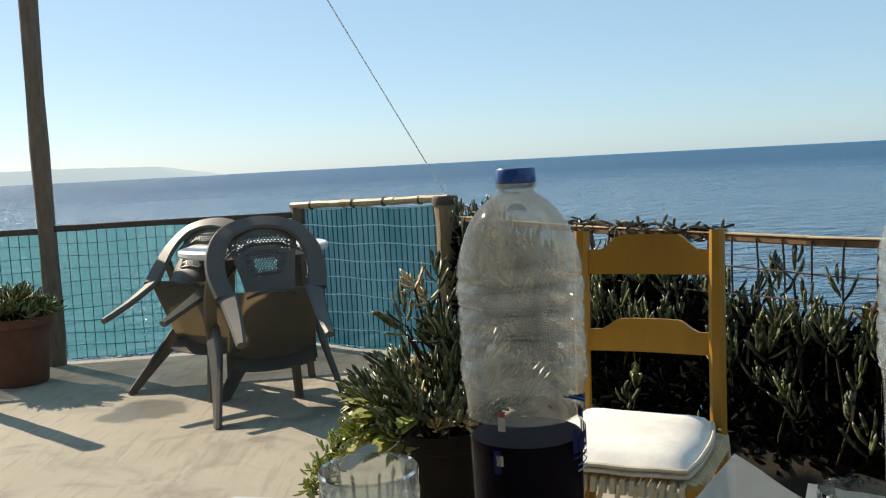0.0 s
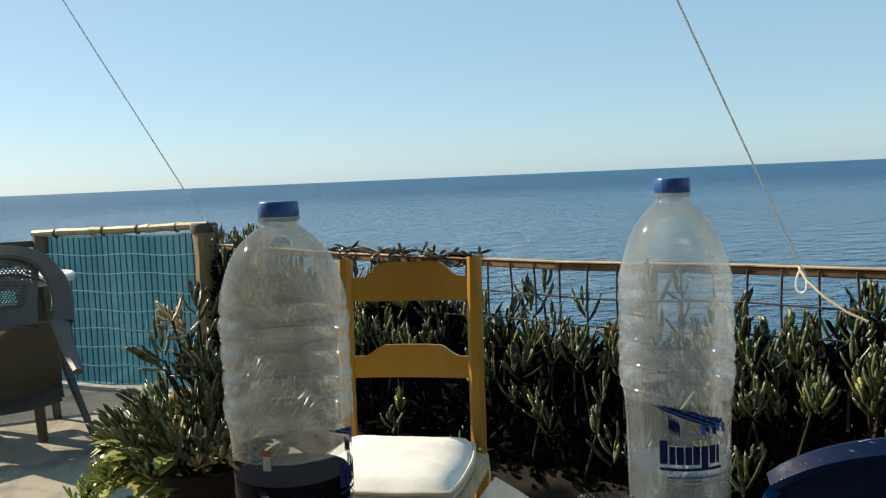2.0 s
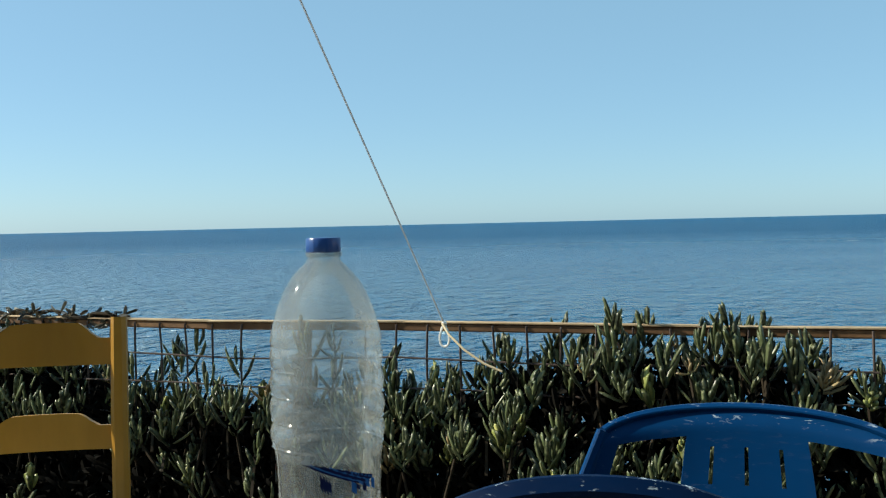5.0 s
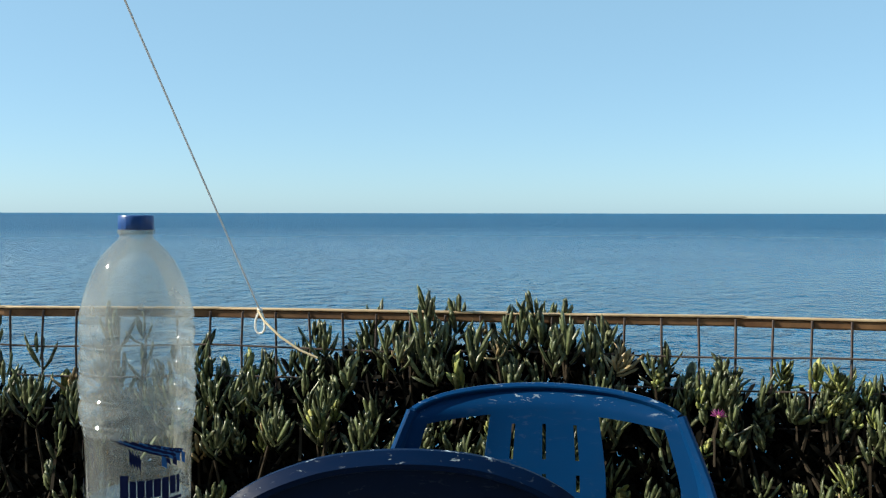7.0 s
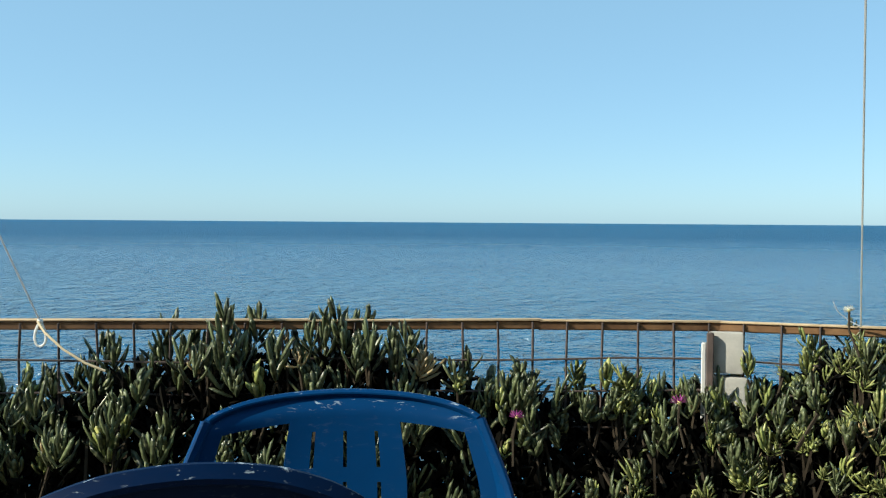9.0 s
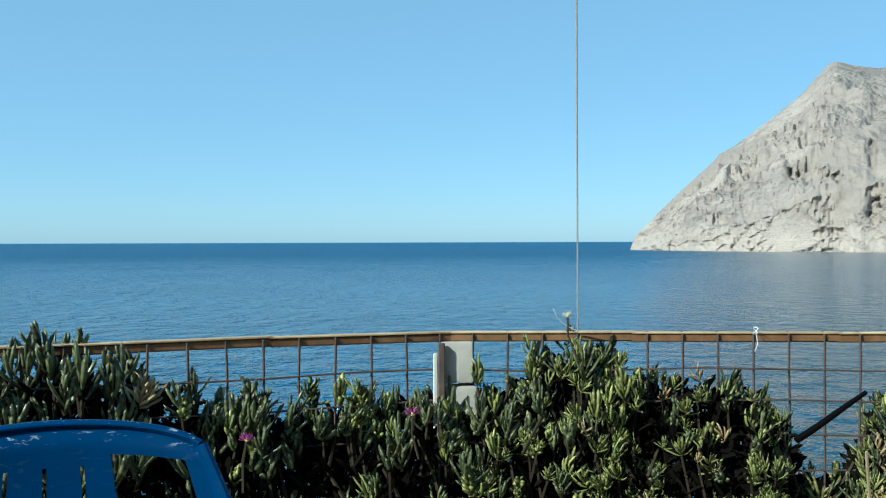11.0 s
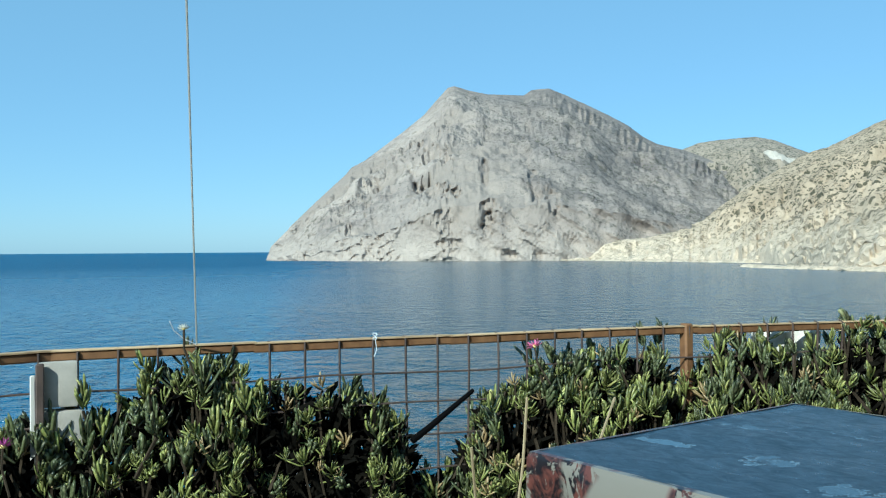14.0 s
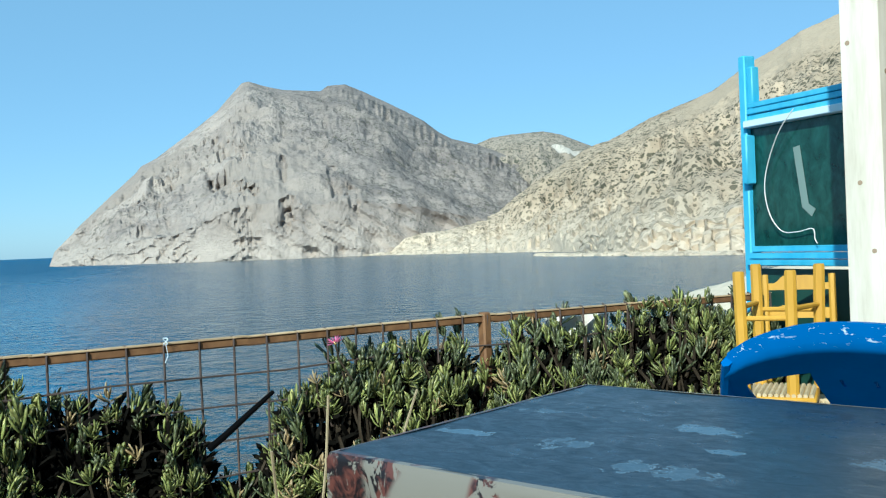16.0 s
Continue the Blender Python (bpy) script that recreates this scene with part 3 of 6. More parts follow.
terrain("backdrop_back_hill",
        [(-106, 3.5, 1330), (-109.5, 5.0, 1330), (-112.1, 6.0, 1330), (-113.0, 6.32, 1325), (-114.06, 6.46, 1320), (-116.2, 6.56, 1300), (-117.2, 6.34, 1290), (-118.2, 5.9, 1285), (-119.1, 5.52, 1280), (-122, 4.8, 1260), (-126, 4.5, 1260)],
        [(-106, 760), (-126, 600)], 0, ROCK_BACK, "low scrubby hill behind the saddle", 9, (200, 60), 0.02, 0.0, 7.1)
terrain("backdrop_near_hill",
        [(-106.2, -0.62, 640), (-106.8, -0.07, 645), (-107.4, 0.42, 650), (-108.2, 0.68, 660), (-110.0, 0.85, 675), (-111.4, 1.1, 690), (-113.2, 1.75, 730), (-114.1, 2.5, 760), (-115.4, 3.4, 800), (-117.5, 4.65, 860), (-119.04, 5.52, 900),
         (-120.1, 5.78, 915), (-121.6, 6.47, 920), (-122.8, 7.06, 920), (-124.0, 7.48, 915), (-126.3, 8.3, 900), (-127.6, 9.15, 890), (-128.3, 9.68, 890), (-129.9, 10.4, 880), (-131.4, 11.25, 880), (-133.3, 11.9, 880), (-140, 15, 880), (-160, 15, 880)],
        [(-106.2, 632), (-110, 600), (-114, 570), (-117, 480), (-119.3, 360), (-122, 310), (-127.2, 300), (-140, 290), (-160, 290)],
        0, ROCK_NEAR, "pale sandy hillside with scattered dark scrub above the shore", 8, (420, 100), 0.10, -0.10, 3.7, 1.0, 0.7, carve_near_hill)


def shore_rocks(bm):
    """Low broken rocks along the waterline of both hills."""
    rng = random.Random(21)
    for b0, b1, d0, d1, n, size in ((-87.5, -107, 800, 640, 130, 3.2), (-107, -117, 625, 490, 60, 2.4), (-115.5, -127, 395, 292, 200, 1.9)):
        for _ in range(n):
            f = rng.random()
            b = b0 + (b1 - b0) * f
            d = d0 + (d1 - d0) * f ** (0.6 if b0 < -110 else 0.8) - rng.uniform(0, 5)
            t = bmesh.new()
            bmesh.ops.create_icosphere(t, subdivisions=2, radius=1.0)
            for v in t.verts:
                v.co *= 1 + 0.4 * noise.noise(v.co * 1.7 + Vector((f * 90, b, 0)))
            sz = size * rng.uniform(0.4, 1.2)
            bmesh.ops.transform(t, matrix=Matrix.Translation((-math.sin(radians(b)) * d, math.cos(radians(b)) * d, SEA_Z)) @ pose(0, 0, 0, 0, 0, rng.uniform(0, 180)) @ Matrix.Diagonal((sz * 2.0, sz * 1.3, sz * 0.55, 1)), verts=t.verts)
            join(bm, t)


tagged(part("backdrop_shore_rocks", mesh_of(shore_rocks), ROCK_NEAR, smooth=False), "low broken rocks along the waterline", "rocks", kind="structure")


def isle_mesh(bm):
    cr = [(30, 0.55), (27, 0.75), (22, 0.78), (17, 0.66), (15.5, 0.40), (14.2, 0.17), (12.8, -0.05)]
    rows = []
    for i in range(80):
        b = 30 - 17.2 * i / 79
        z = 1.05 + 4300 * math.tan(radians(ease(-b, [(-x, y) for x, y in cr]))) + 2.5 * noise.noise(Vector((b * 1.5, 0, 0)))
        ux, uy = -math.sin(radians(b)), math.cos(radians(b))
        rows.append([bm.verts.new((ux * d, uy * d, h)) for d, h in ((4200, SEA_Z), (4250, SEA_Z + (z - SEA_Z) * 0.6), (4300, z), (4500, SEA_Z))])
    for u, w in zip(rows, rows[1:]):
        for j in range(3):
            bm.faces.new((u[j], u[j + 1], w[j + 1], w[j]))


tagged(part("backdrop_island", mesh_of(isle_mesh), ISLAND), "pale island low on the horizon, glowing to stand for haze", "island", kind="structure")

# ---- terrace ----
RAIL_LINE = [(0.03, 4.92), (0.54, 3.72), (1.10, 2.80), (1.52, 2.32), (2.01, 1.62), (2.40, 1.10), (2.66, 0.66), (2.79, 0.15), (2.92, -0.42), (3.04, -0.85), (3.13, -1.29), (3.20, -1.85), (3.28, -2.7)]
LEFT_POST, A_POST, B_POST = (-2.35, 5.42), (-0.90, 5.63), (0.0, 4.93)


def terrace_mesh(bm):
    edge = [(-7, 4.7), (-4.6, 5.12), (-2.35, 5.5), (-0.87, 5.72)] + [(x + 0.10, y + 0.07) for x, y in RAIL_LINE] + [(3.5, -6), (-7, -6)]
    low = [bm.verts.new((x, y, -0.25)) for x, y in edge]
    top = [bm.verts.new((x, y, 0)) for x, y in edge]
    n = len(edge)
    bm.faces.new(top[::-1])
    bm.faces.new(low)
    for k in range(n):
        bm.faces.new((low[k], top[k], top[(k + 1) % n], low[(k + 1) % n]))
    bmesh.ops.recalc_face_normals(bm, faces=bm.faces)


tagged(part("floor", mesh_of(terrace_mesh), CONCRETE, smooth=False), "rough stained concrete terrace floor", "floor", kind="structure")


def cliff_mesh(bm):
    edge = [(-60, -2), (-12, 4.0), (-7, 4.9), (-4.6, 5.2), (-2.35, 5.5), (-0.87, 5.75)] + [(x + 0.12, y + 0.08) for x, y in RAIL_LINE] + [(3.6, -6), (5, -12), (8, -40)]
    rows = []
    for k, (x, y) in enumerate(edge):
        ux, uy = x + 1, y + 5
        L = math.hypot(ux, uy)
        ux, uy = ux / L, uy / L
        row = []
        for j in range(9):
            z = -0.26 - (SEA_Z * -1 + 1.0) * j / 8
            o = 0.02 + 1.8 * (j / 8) ** 1.5 + 0.35 * noise.noise(Vector((x, y, z * 0.6))) * (j > 0)
            row.append(bm.verts.new((x + ux * o, y + uy * o, z)))
        rows.append(row)
    for u, w in zip(rows, rows[1:]):
        for j in range(8):
            bm.faces.new((u[j], u[j + 1], w[j + 1], w[j]))


tagged(part("wall_cliff", mesh_of(cliff_mesh), ROCK_NEAR), "rocky drop below the terrace edge", "cliff", kind="structure")


def plain_wall(name, sx, sy, sz, m, label, mat):
    tagged(part(name, mesh_of(box, sx, sy, sz, m), mat, smooth=False), label, "wall" if "wall" in name else "ceiling", kind="structure")


# walls and roof behind the terrace, never in view, added to cut sky light
BLOCKER = two_tone("light_block_plaster", (0.16, 0.14, 0.12), (0.24, 0.21, 0.18), 6, 0.9, 0.3, 0.004)
plain_wall("wall_west", 0.3, 8.5, 6.0, pose(-5.0, -2.2, 3.0), "plain unseen wall added to block sky light from the west", BLOCKER)
plain_wall("wall_south", 8.2, 0.3, 6.0, pose(-0.75, -6.0, 3.0), "plain unseen wall added to block sky light from behind", BLOCKER)
plain_wall("ceiling", 6.7, 4.2, 0.12, pose(-1.5, -3.75, 3.06), "unseen dark roof added to block sky light", POST_WOOD)

# ---- fence ----
RAIL_Z = 0.79


def rail_piece(bm, a, b, z, h, w, sag=0.0):
    a, b = Vector((*a, z)), Vector((*b, z))
    d = (b - a)
    m = Matrix.Translation((a + b) / 2) @ d.to_track_quat('X', 'Z').to_matrix().to_4x4()
    box(bm, d.length + 0.012, w, h, m, 0.004)


def build_rail_fence():
    """The rusty rail on its posts with the wire grid below it."""
    fence = thing("rail_fence", pose(0, 0, 0), "rusty brown rail fence with coarse wire grid", "fence")
    for k, (a, b) in enumerate(zip(RAIL_LINE, RAIL_LINE[1:])):
        dz = 0.0005 * math.sin(k * 2.3)
        part("rail", mesh_of(rail_piece, a, b, RAIL_Z - 0.004 - 0.0014 * min(max(k - 2, 0), 8) + dz, 0.024, 0.028), RAIL, fence)
        part("cap_strip", mesh_of(rail_piece, a, b, RAIL_Z + 0.0105 - 0.0014 * min(max(k - 2, 0), 8) + dz, 0.005, 0.036), RAIL_LIT_TOP, fence, "paler strip added for the sunlit rail top")
    # wires stand on the terrace side of the rail and hook over it
    for k, (p, d) in enumerate(along([Vector((x, y, 0)) for x, y in RAIL_LINE], 0.10)):
        nrm = Vector((d.y, -d.x, 0))
        if nrm.dot(-p) < 0:
            nrm = -nrm
        q = p + nrm * 0.019
        j = 0.006 * math.sin(k * 5.1)
        bm = bmesh.new()
        tube(bm, [q + Vector((j, 0, 0.06)), q + Vector((0, j, 0.35)), q + Vector((-j, 0, 0.70)), q + Vector((0, 0, RAIL_Z)), p + Vector((0, 0, RAIL_Z + 0.006))], 0.0036, 5)
        part("upright_wire", bm, RUST, fence)
    for z in (0.10, 0.20, 0.30, 0.40, 0.50, 0.60, 0.69):
        pts = []
        for k, (p, d) in enumerate(along([Vector((x, y, 0)) for x, y in RAIL_LINE], 0.25)):
            nrm = Vector((d.y, -d.x, 0))
            if nrm.dot(-p) < 0:
                nrm = -nrm
            pts.append(p + nrm * 0.024 + Vector((0, 0, z + 0.005 * math.sin(k * 1.7 + z * 9))))
        part("cross_wire", mesh_of(tube, pts, 0.003, 5), RUST, fence)
    for (x, y), h in (((1.33, 2.60), 0.77), ((3.12, -1.25), 0.80)):
        bm = bmesh.new()
        box(bm, 0.036, 0.036, h, pose(x, y, h / 2, 0, 0, 20), 0.006)
        part("post", bm, RAIL, fence)
    return fence


build_rail_fence()


def cement_post():
    ob = thing("cement_post", pose(2.65, 0.635, 0, 0, 0, 14), "pale weathered cement corner post of the fence", "post")
    bm = bmesh.new()
    box(bm, 0.06, 0.105, 0.645, pose(0, -0.004, 0.3225), 0.012, 2)
    for v in bm.verts:
        v.co += Vector(noise.noise_vector(v.co * 9)) * 0.004
    part("shaft", bm, CEMENT, ob)
    bm = bmesh.new()
    box(bm, 0.056, 0.095, 0.118, pose(-0.002, 0.002, 0.711), 0.010, 2)
    for v in bm.verts:
        v.co += Vector(noise.noise_vector(v.co * 11)) * 0.004
    part("top_block", bm, CEMENT, ob, "cracked-off upper block")
    part("strip", mesh_of(box, 0.014, 0.014, 0.74, pose(-0.03, 0.062, 0.37), 0.003), plain_mat("white_plastic_strip", (0.5, 0.5, 0.48), 0.5), ob, "white upright strip")
    part("tie_bar", mesh_of(box, 0.02, 0.02, 0.74, pose(-0.045, 0.045, 0.40), 0.003), RUST, ob)


cement_post()


def net_panel(name, a, b, z0, z1, net, wire, dx, dz, label, sheet_back=0.02, cross=None):
    """A wire grid with shade netting behind it, between two posts."""
    a, b = Vector((*a, 0)), Vector((*b, 0))
    d = (b - a).normalized()
    L = (b - a).length
    nrm = Vector((d.y, -d.x, 0))
    ob = thing(name, Matrix.Translation(a) @ pose(0, 0, 0, 0, 0, math.degrees(math.atan2(d.y, d.x))), label, "fence panel")
    bm = bmesh.new()
    nx, nz = int(L / 0.06), 12
    rows = [[bm.verts.new((L * i / nx, sheet_back + 0.012 * noise.noise(Vector((i * 0.31, j * 0.14, L))), z0 + (z1 - z0) * j / nz)) for j in range(nz + 1)] for i in range(nx + 1)]
    for u, w in zip(rows, rows[1:]):
        for j in range(nz):
            bm.faces.new((u[j], w[j], w[j + 1], u[j + 1]))
    part("shade_net", bm, net, ob, "teal shade netting stretched behind the wires")
    n = int(L / dx)
    for i in range(n + 1):
        x = L * i / n
        w = 0.004 * math.sin(i * 3.3)
        part("upright_wire", mesh_of(tube, [(x + w, 0, z0), (x - w, 0.002, (z0 + z1) / 2), (x, 0, z1)], 0.0032 if cross else 0.0026, 4, False), wire, ob)
    k = int((z1 - z0) / dz)
    for j in range(k + 1):
        z = z0 + (z1 - z0) * j / k
        pts = [(L * q / 10, -0.003, z + 0.006 * math.sin(q * 1.3 + j)) for q in range(11)]
        part("cross_wire", mesh_of(tube, pts, 0.0046 if cross else 0.0022, 4, False), cross or wire, ob)
    return ob


net_panel("netted_fence", (-4.6, 5.06), (-2.40, 5.42), 0.03, 0.79, NET, WIRE_DARK, 0.056, 0.075, "teal netted wire fence between terrace posts")
net_panel("netted_fence", (-2.30, 5.43), A_POST, 0.03, 0.80, NET, WIRE_DARK, 0.056, 0.075, "teal netted wire fence beside the wooden pole")
# dark uprights stand for shadow gaps, pale teal cross wires for lit wire
net_panel("corner_fence_panel", A_POST, B_POST, 0.03, 0.85, NET_DENSE, WIRE_DARK, 0.04, 0.095, "dense teal netted corner panel topped with canes", cross=WIRE_LIT_TEAL)


def left_rail():
    ob = thing("top_rail", pose(0, 0, 0), "dark weathered wooden top rail of the netted fence", "rail")
    part("rail", mesh_of(rail_piece, (-4.7, 5.03), LEFT_POST, 0.803, 0.035, 0.04), RAIL_DARK, ob)
    part("rail", mesh_of(rail_piece, LEFT_POST, A_POST, 0.815, 0.035, 0.04), RAIL_DARK, ob)


left_rail()


def cane_rail():
    """Two long canes laid along the top of the corner panel."""
    ob = thing("cane_rail", pose(0, 0, 0), "pale split canes along the top of the corner panel", "rail")
    a, b = Vector((*A_POST, 0.868)), Vector((*B_POST, 0.892))
    d = b - a
    side = Vector((d.y, -d.x, 0)).normalized()
    for k, (s0, s1) in enumerate(((-0.03, 0.36), (0.34, 0.70), (0.68, 1.03))):
        pts, rr = [], []
        for q in range(9):
            f = s0 + (s1 - s0) * q / 8
            pts.append(a + d * f + side * 0.012 + Vector((0, 0, 0.003 * math.sin(f * 9) + 0.003 * (k == 1))))
            rr.append(0.0215 if q % 4 else 0.0245)
        part("cane", mesh_of(tube, pts, rr, 8), CANE, ob)
    for f in (0.12, 0.42, 0.63, 0.86):
        p = a + d * f + side * 0.012
        bm = bmesh.new()
        tube(bm, [p + d.normalized() * o for o in (-0.004, 0.004)], 0.027, 10)
        part("wire_tie", bm, RUST, ob)


cane_rail()


def wood_post(name, x, y, h, w, lean, label, mat, cap=None):
    ob = thing(name, pose(x, y, 0, 0, lean, 0), label, "post")
    bm = bmesh.new()
    prof = [(w * (1 + 0.06 * math.sin(q * 2.1)), h * q / 10) for q in range(11)]
    lathe(bm, prof, 12, True, True, lambda a, z: 1 + 0.07 * math.sin(3 * a + z * 2) + 0.03 * math.sin(7 * a + z * 5))
    part("shaft", bm, mat, ob)
    if cap:
        bm = bmesh.new()
        lathe(bm, [(w * 1.12, h - 0.045), (w * 1.15, h - 0.01), (w * 1.0, h + 0.003)], 12, True, True)
        part("cut_top", bm, cap, ob, "dark weathered cut end")
    return ob


wood_post("fence_post", *A_POST, 0.86, 0.042, 0, "weathered round wooden fence post", POST_WOOD)
wood_post("fence_post", *B_POST, 0.905, 0.062, 0, "stout wooden corner post with a dark cut top", BROWN_POST, RAIL_DARK)
# the tall pole that carries the shade roof
wood_post("roof_pole", -2.36, 5.42, 3.2, 0.052, 0.6, "tall dark weathered wooden roof pole", POST_WOOD)

# added out of view on the left to throw a shadow across the floor
wood_post("shadow_post", -2.37, 4.44, 0.82, 0.045, 0, "unseen wooden post added to cast a bar of shadow on the floor", POST_WOOD)

WHITE_CORD = plain_mat("white_cord", (0.88, 0.87, 0.83), 0.7)
LINE = Mat("pale_nylon_line", 0.5)
LINE.set("Base Color", (0.64, 0.67, 0.71))
LINE.glow_through((0.66, 0.70, 0.74), 0.4)
LINE = LINE.m
GREY_CORD = plain_mat("grey_cord", (0.62, 0.68, 0.74), 0.6)
TAN_CORD = plain_mat("tan_cord", (0.52, 0.42, 0.27), 0.8)


def dirv(b, e):
    return Vector((-math.sin(radians(b)) * math.cos(radians(e)), math.cos(radians(b)) * math.cos(radians(e)), math.sin(radians(e))))


def cord(name, a, b, r, mat, label, loop=None, tail=None):
    ob = thing(name, pose(0, 0, 0), label, "cord")
    a, b = Vector(a), Vector(b)
    part("line", mesh_of(tube, [a, a.lerp(b, 0.5) + Vector((0, 0, -0.004)), b], r, 5), mat, ob)
    if loop:
        pts = [a + Vector((loop[0] * math.sin(q) * math.sin(q / 2), loop[1] * math.sin(q) * math.sin(q / 2), -0.034 * (1 - math.cos(q)))) for q in (2 * math.pi * k / 16 for k in range(17))]
        part("loop", mesh_of(tube, pts, 0.0036, 6), WHITE_CORD, ob, "white knotted loop")
        bm = bmesh.new()
        bmesh.ops.create_icosphere(bm, subdivisions=2, radius=0.008, matrix=Matrix.Translation(a))
        part("knot", bm, WHITE_CORD, ob)
    if tail:
        part("tail", mesh_of(tube, [Vector(p) for p in tail], 0.0034 if loop else 0.0014, 6), TAN_CORD if loop else LINE, ob, "frayed loose end")
    return ob


cord("guy_line", (0.0, 4.90, 0.925), Vector((0.0, 4.90, 0.925)) + (Vector((0, 0, 1.08)) + dirv(6.75, 10.6) * 4.1 - Vector((0.0, 4.90, 0.925))) * 1.7, 0.0030, LINE, "thin white guy line tied to the corner post")
cord("guy_line", (1.567, 2.18, 0.80), Vector((1.567, 2.18, 0.80)) + (Vector((0, 0, 1.085)) + dirv(-28.0, 12.35) * 2.2 - Vector((1.567, 2.18, 0.80))) * 2.2, 0.0027, LINE,
     "thin white guy line knotted round the rail with a loop", loop=(0.011, -0.016),
     tail=[(1.56, 2.18, 0.80), (1.545, 2.13, 0.775), (1.555, 2.07, 0.735), (1.578, 2.01, 0.70), (1.605, 1.965, 0.68)])
# white here stands for front light; the other two lines are greyer, backlit
cord("guy_line", (2.723, 0.299, 0.80), (0.89, 0.092, 2.55), 0.0024, WHITE_CORD, "thin guy line rising from the rail, whitened for its front light", loop=None,
     tail=[(2.72, 0.30, 0.80), (2.715, 0.33, 0.815), (2.70, 0.355, 0.84), (2.695, 0.365, 0.865)])


def rail_knot():
    ob = thing("cord_knot", pose(2.83, -0.19, 0.786), "scrap of white cord knotted over the rail", "cord")
    part("wrap", mesh_of(tube, [(0.013 * math.cos(q), 0.006 * math.sin(q * 2), 0.016 + 0.010 * math.sin(q)) for q in (0.6 * k for k in range(12))], 0.0016, 6), GREY_CORD, ob)
    part("tail", mesh_of(tube, [(-0.02, 0, 0.01), (-0.024, -0.004, -0.02), (-0.022, 0.004, -0.04)], 0.0012, 5), GREY_CORD, ob)


rail_knot()


# ---- hedge of succulents ----
def finger(bm, base, direction, length, width, curl, roll):
    """One fleshy three-sided leaf, curved and pointed."""
    d = direction.normalized()
    side = d.cross(Vector((0.13, 0.21, 1))).normalized()
    side = Matrix.Rotation(roll, 3, d) @ side
    up = side.cross(d)
    rings = []
    for s, r in ((0.0, 0.55), (0.38, 1.0), (0.82, 0.9)):
        c = base + d * (length * s) + up * (curl * length * s * s)
        w = width * r * 0.5
        rings.append([bm.verts.new(c + side * w + up * w * 0.35), bm.verts.new(c - side * w + up * w * 0.35), bm.verts.new(c - up * w * 0.95)])
    tip = bm.verts.new(base + d * length + up * (curl * length))
    for u, w in zip(rings, rings[1:]):
        for k in range(3):
            bm.faces.new((u[k], u[(k + 1) % 3], w[(k + 1) % 3], w[k]))
    for k in range(3):
        bm.faces.new((rings[-1][k], rings[-1][(k + 1) % 3], tip))


def shoot_mesh(rng, leaves, length, width, stem, spread):
    bm = bmesh.new()
    for i in range(leaves):
        f = (i + 0.5) / leaves
        a = i * 2.4 + rng.uniform(-0.3, 0.3)
        tilt = spread * (1.15 - f) + rng.uniform(-0.15, 0.15)
        d = Vector((math.cos(a) * math.sin(tilt), math.sin(a) * math.sin(tilt), math.cos(tilt)))
        base = Vector((math.cos(a) * 0.004, math.sin(a) * 0.004, stem * f))
        finger(bm, base, d, length * rng.uniform(0.7, 1.15) * (1.0 - 0.25 * f), width * rng.uniform(0.8, 1.15), rng.uniform(0.12, 0.46 + 0.5 * (spread > 1)), rng.uniform(-0.5, 0.5) * (1 + (spread > 1)))
    me = bpy.data.meshes.new("shoot")
    bm.to_mesh(me)
    bm.free()
    me.polygons.foreach_set("use_smooth", [True] * len(me.polygons))
    return me


RNG = random.Random(11)
TALL = [shoot_mesh(RNG, RNG.choice((6, 7, 8)), 0.090, 0.0132, 0.078, 0.84) for _ in range(8)]
TUFT = [shoot_mesh(RNG, RNG.choice((15, 18)), 0.058, 0.0088, 0.048, 1.32) for _ in range(8)]
for me in TALL:
    me.materials.append(LEAF)
for me in TUFT:
    me.materials.append(LEAF_FRESH_LIT)
# tall shoots again, in the yellower leaf lightened for sun
FRESH_LIT = [shoot_mesh(RNG, RNG.choice((7, 9, 10)), 0.070, 0.0120, 0.062, 0.85) for _ in range(5)]
for me in FRESH_LIT:
    me.materials.append(LEAF_FRESH_LIT)
DRY = [shoot_mesh(RNG, 9, 0.055, 0.010, 0.03, 1.4) for _ in range(2)]
for me in DRY:
    me.materials.append(LEAF_DRY)


UPRIGHT = [shoot_mesh(RNG, RNG.choice((9, 10, 12)), 0.057, 0.0162, 0.068, 0.62) for _ in range(6)]
for k, me in enumerate(UPRIGHT):
    me.materials.append(LEAF_FRESH_LIT if k % 3 == 0 else LEAF)


ROUND = [shoot_mesh(RNG, RNG.choice((11, 14)), 0.036, 0.0165, 0.055, 1.2) for _ in range(4)]
for k, me in enumerate(ROUND):
    me.materials.append(LEAF_FRESH_LIT if k % 2 else LEAF)


def arc_point(bearing):
    """The point of the rail line that lies at a bearing from the middle of the terrace walk."""
    d = Vector((-math.sin(radians(bearing)), math.cos(radians(bearing))))
    o = Vector((0.06, -0.02))
    for a, b in zip(RAIL_LINE, RAIL_LINE[1:]):
        a, b = Vector(a) - o, Vector(b) - o
        e = b - a
        det = d.x * -e.y + e.x * d.y
        if abs(det) < 1e-9:
            continue
        t = (a.x * -e.y + e.x * a.y) / det
        u = (d.x * a.y - d.y * a.x) / det
        if t > 0 and 0 <= u <= 1:
            return d * t + o, e.normalized()
    return None


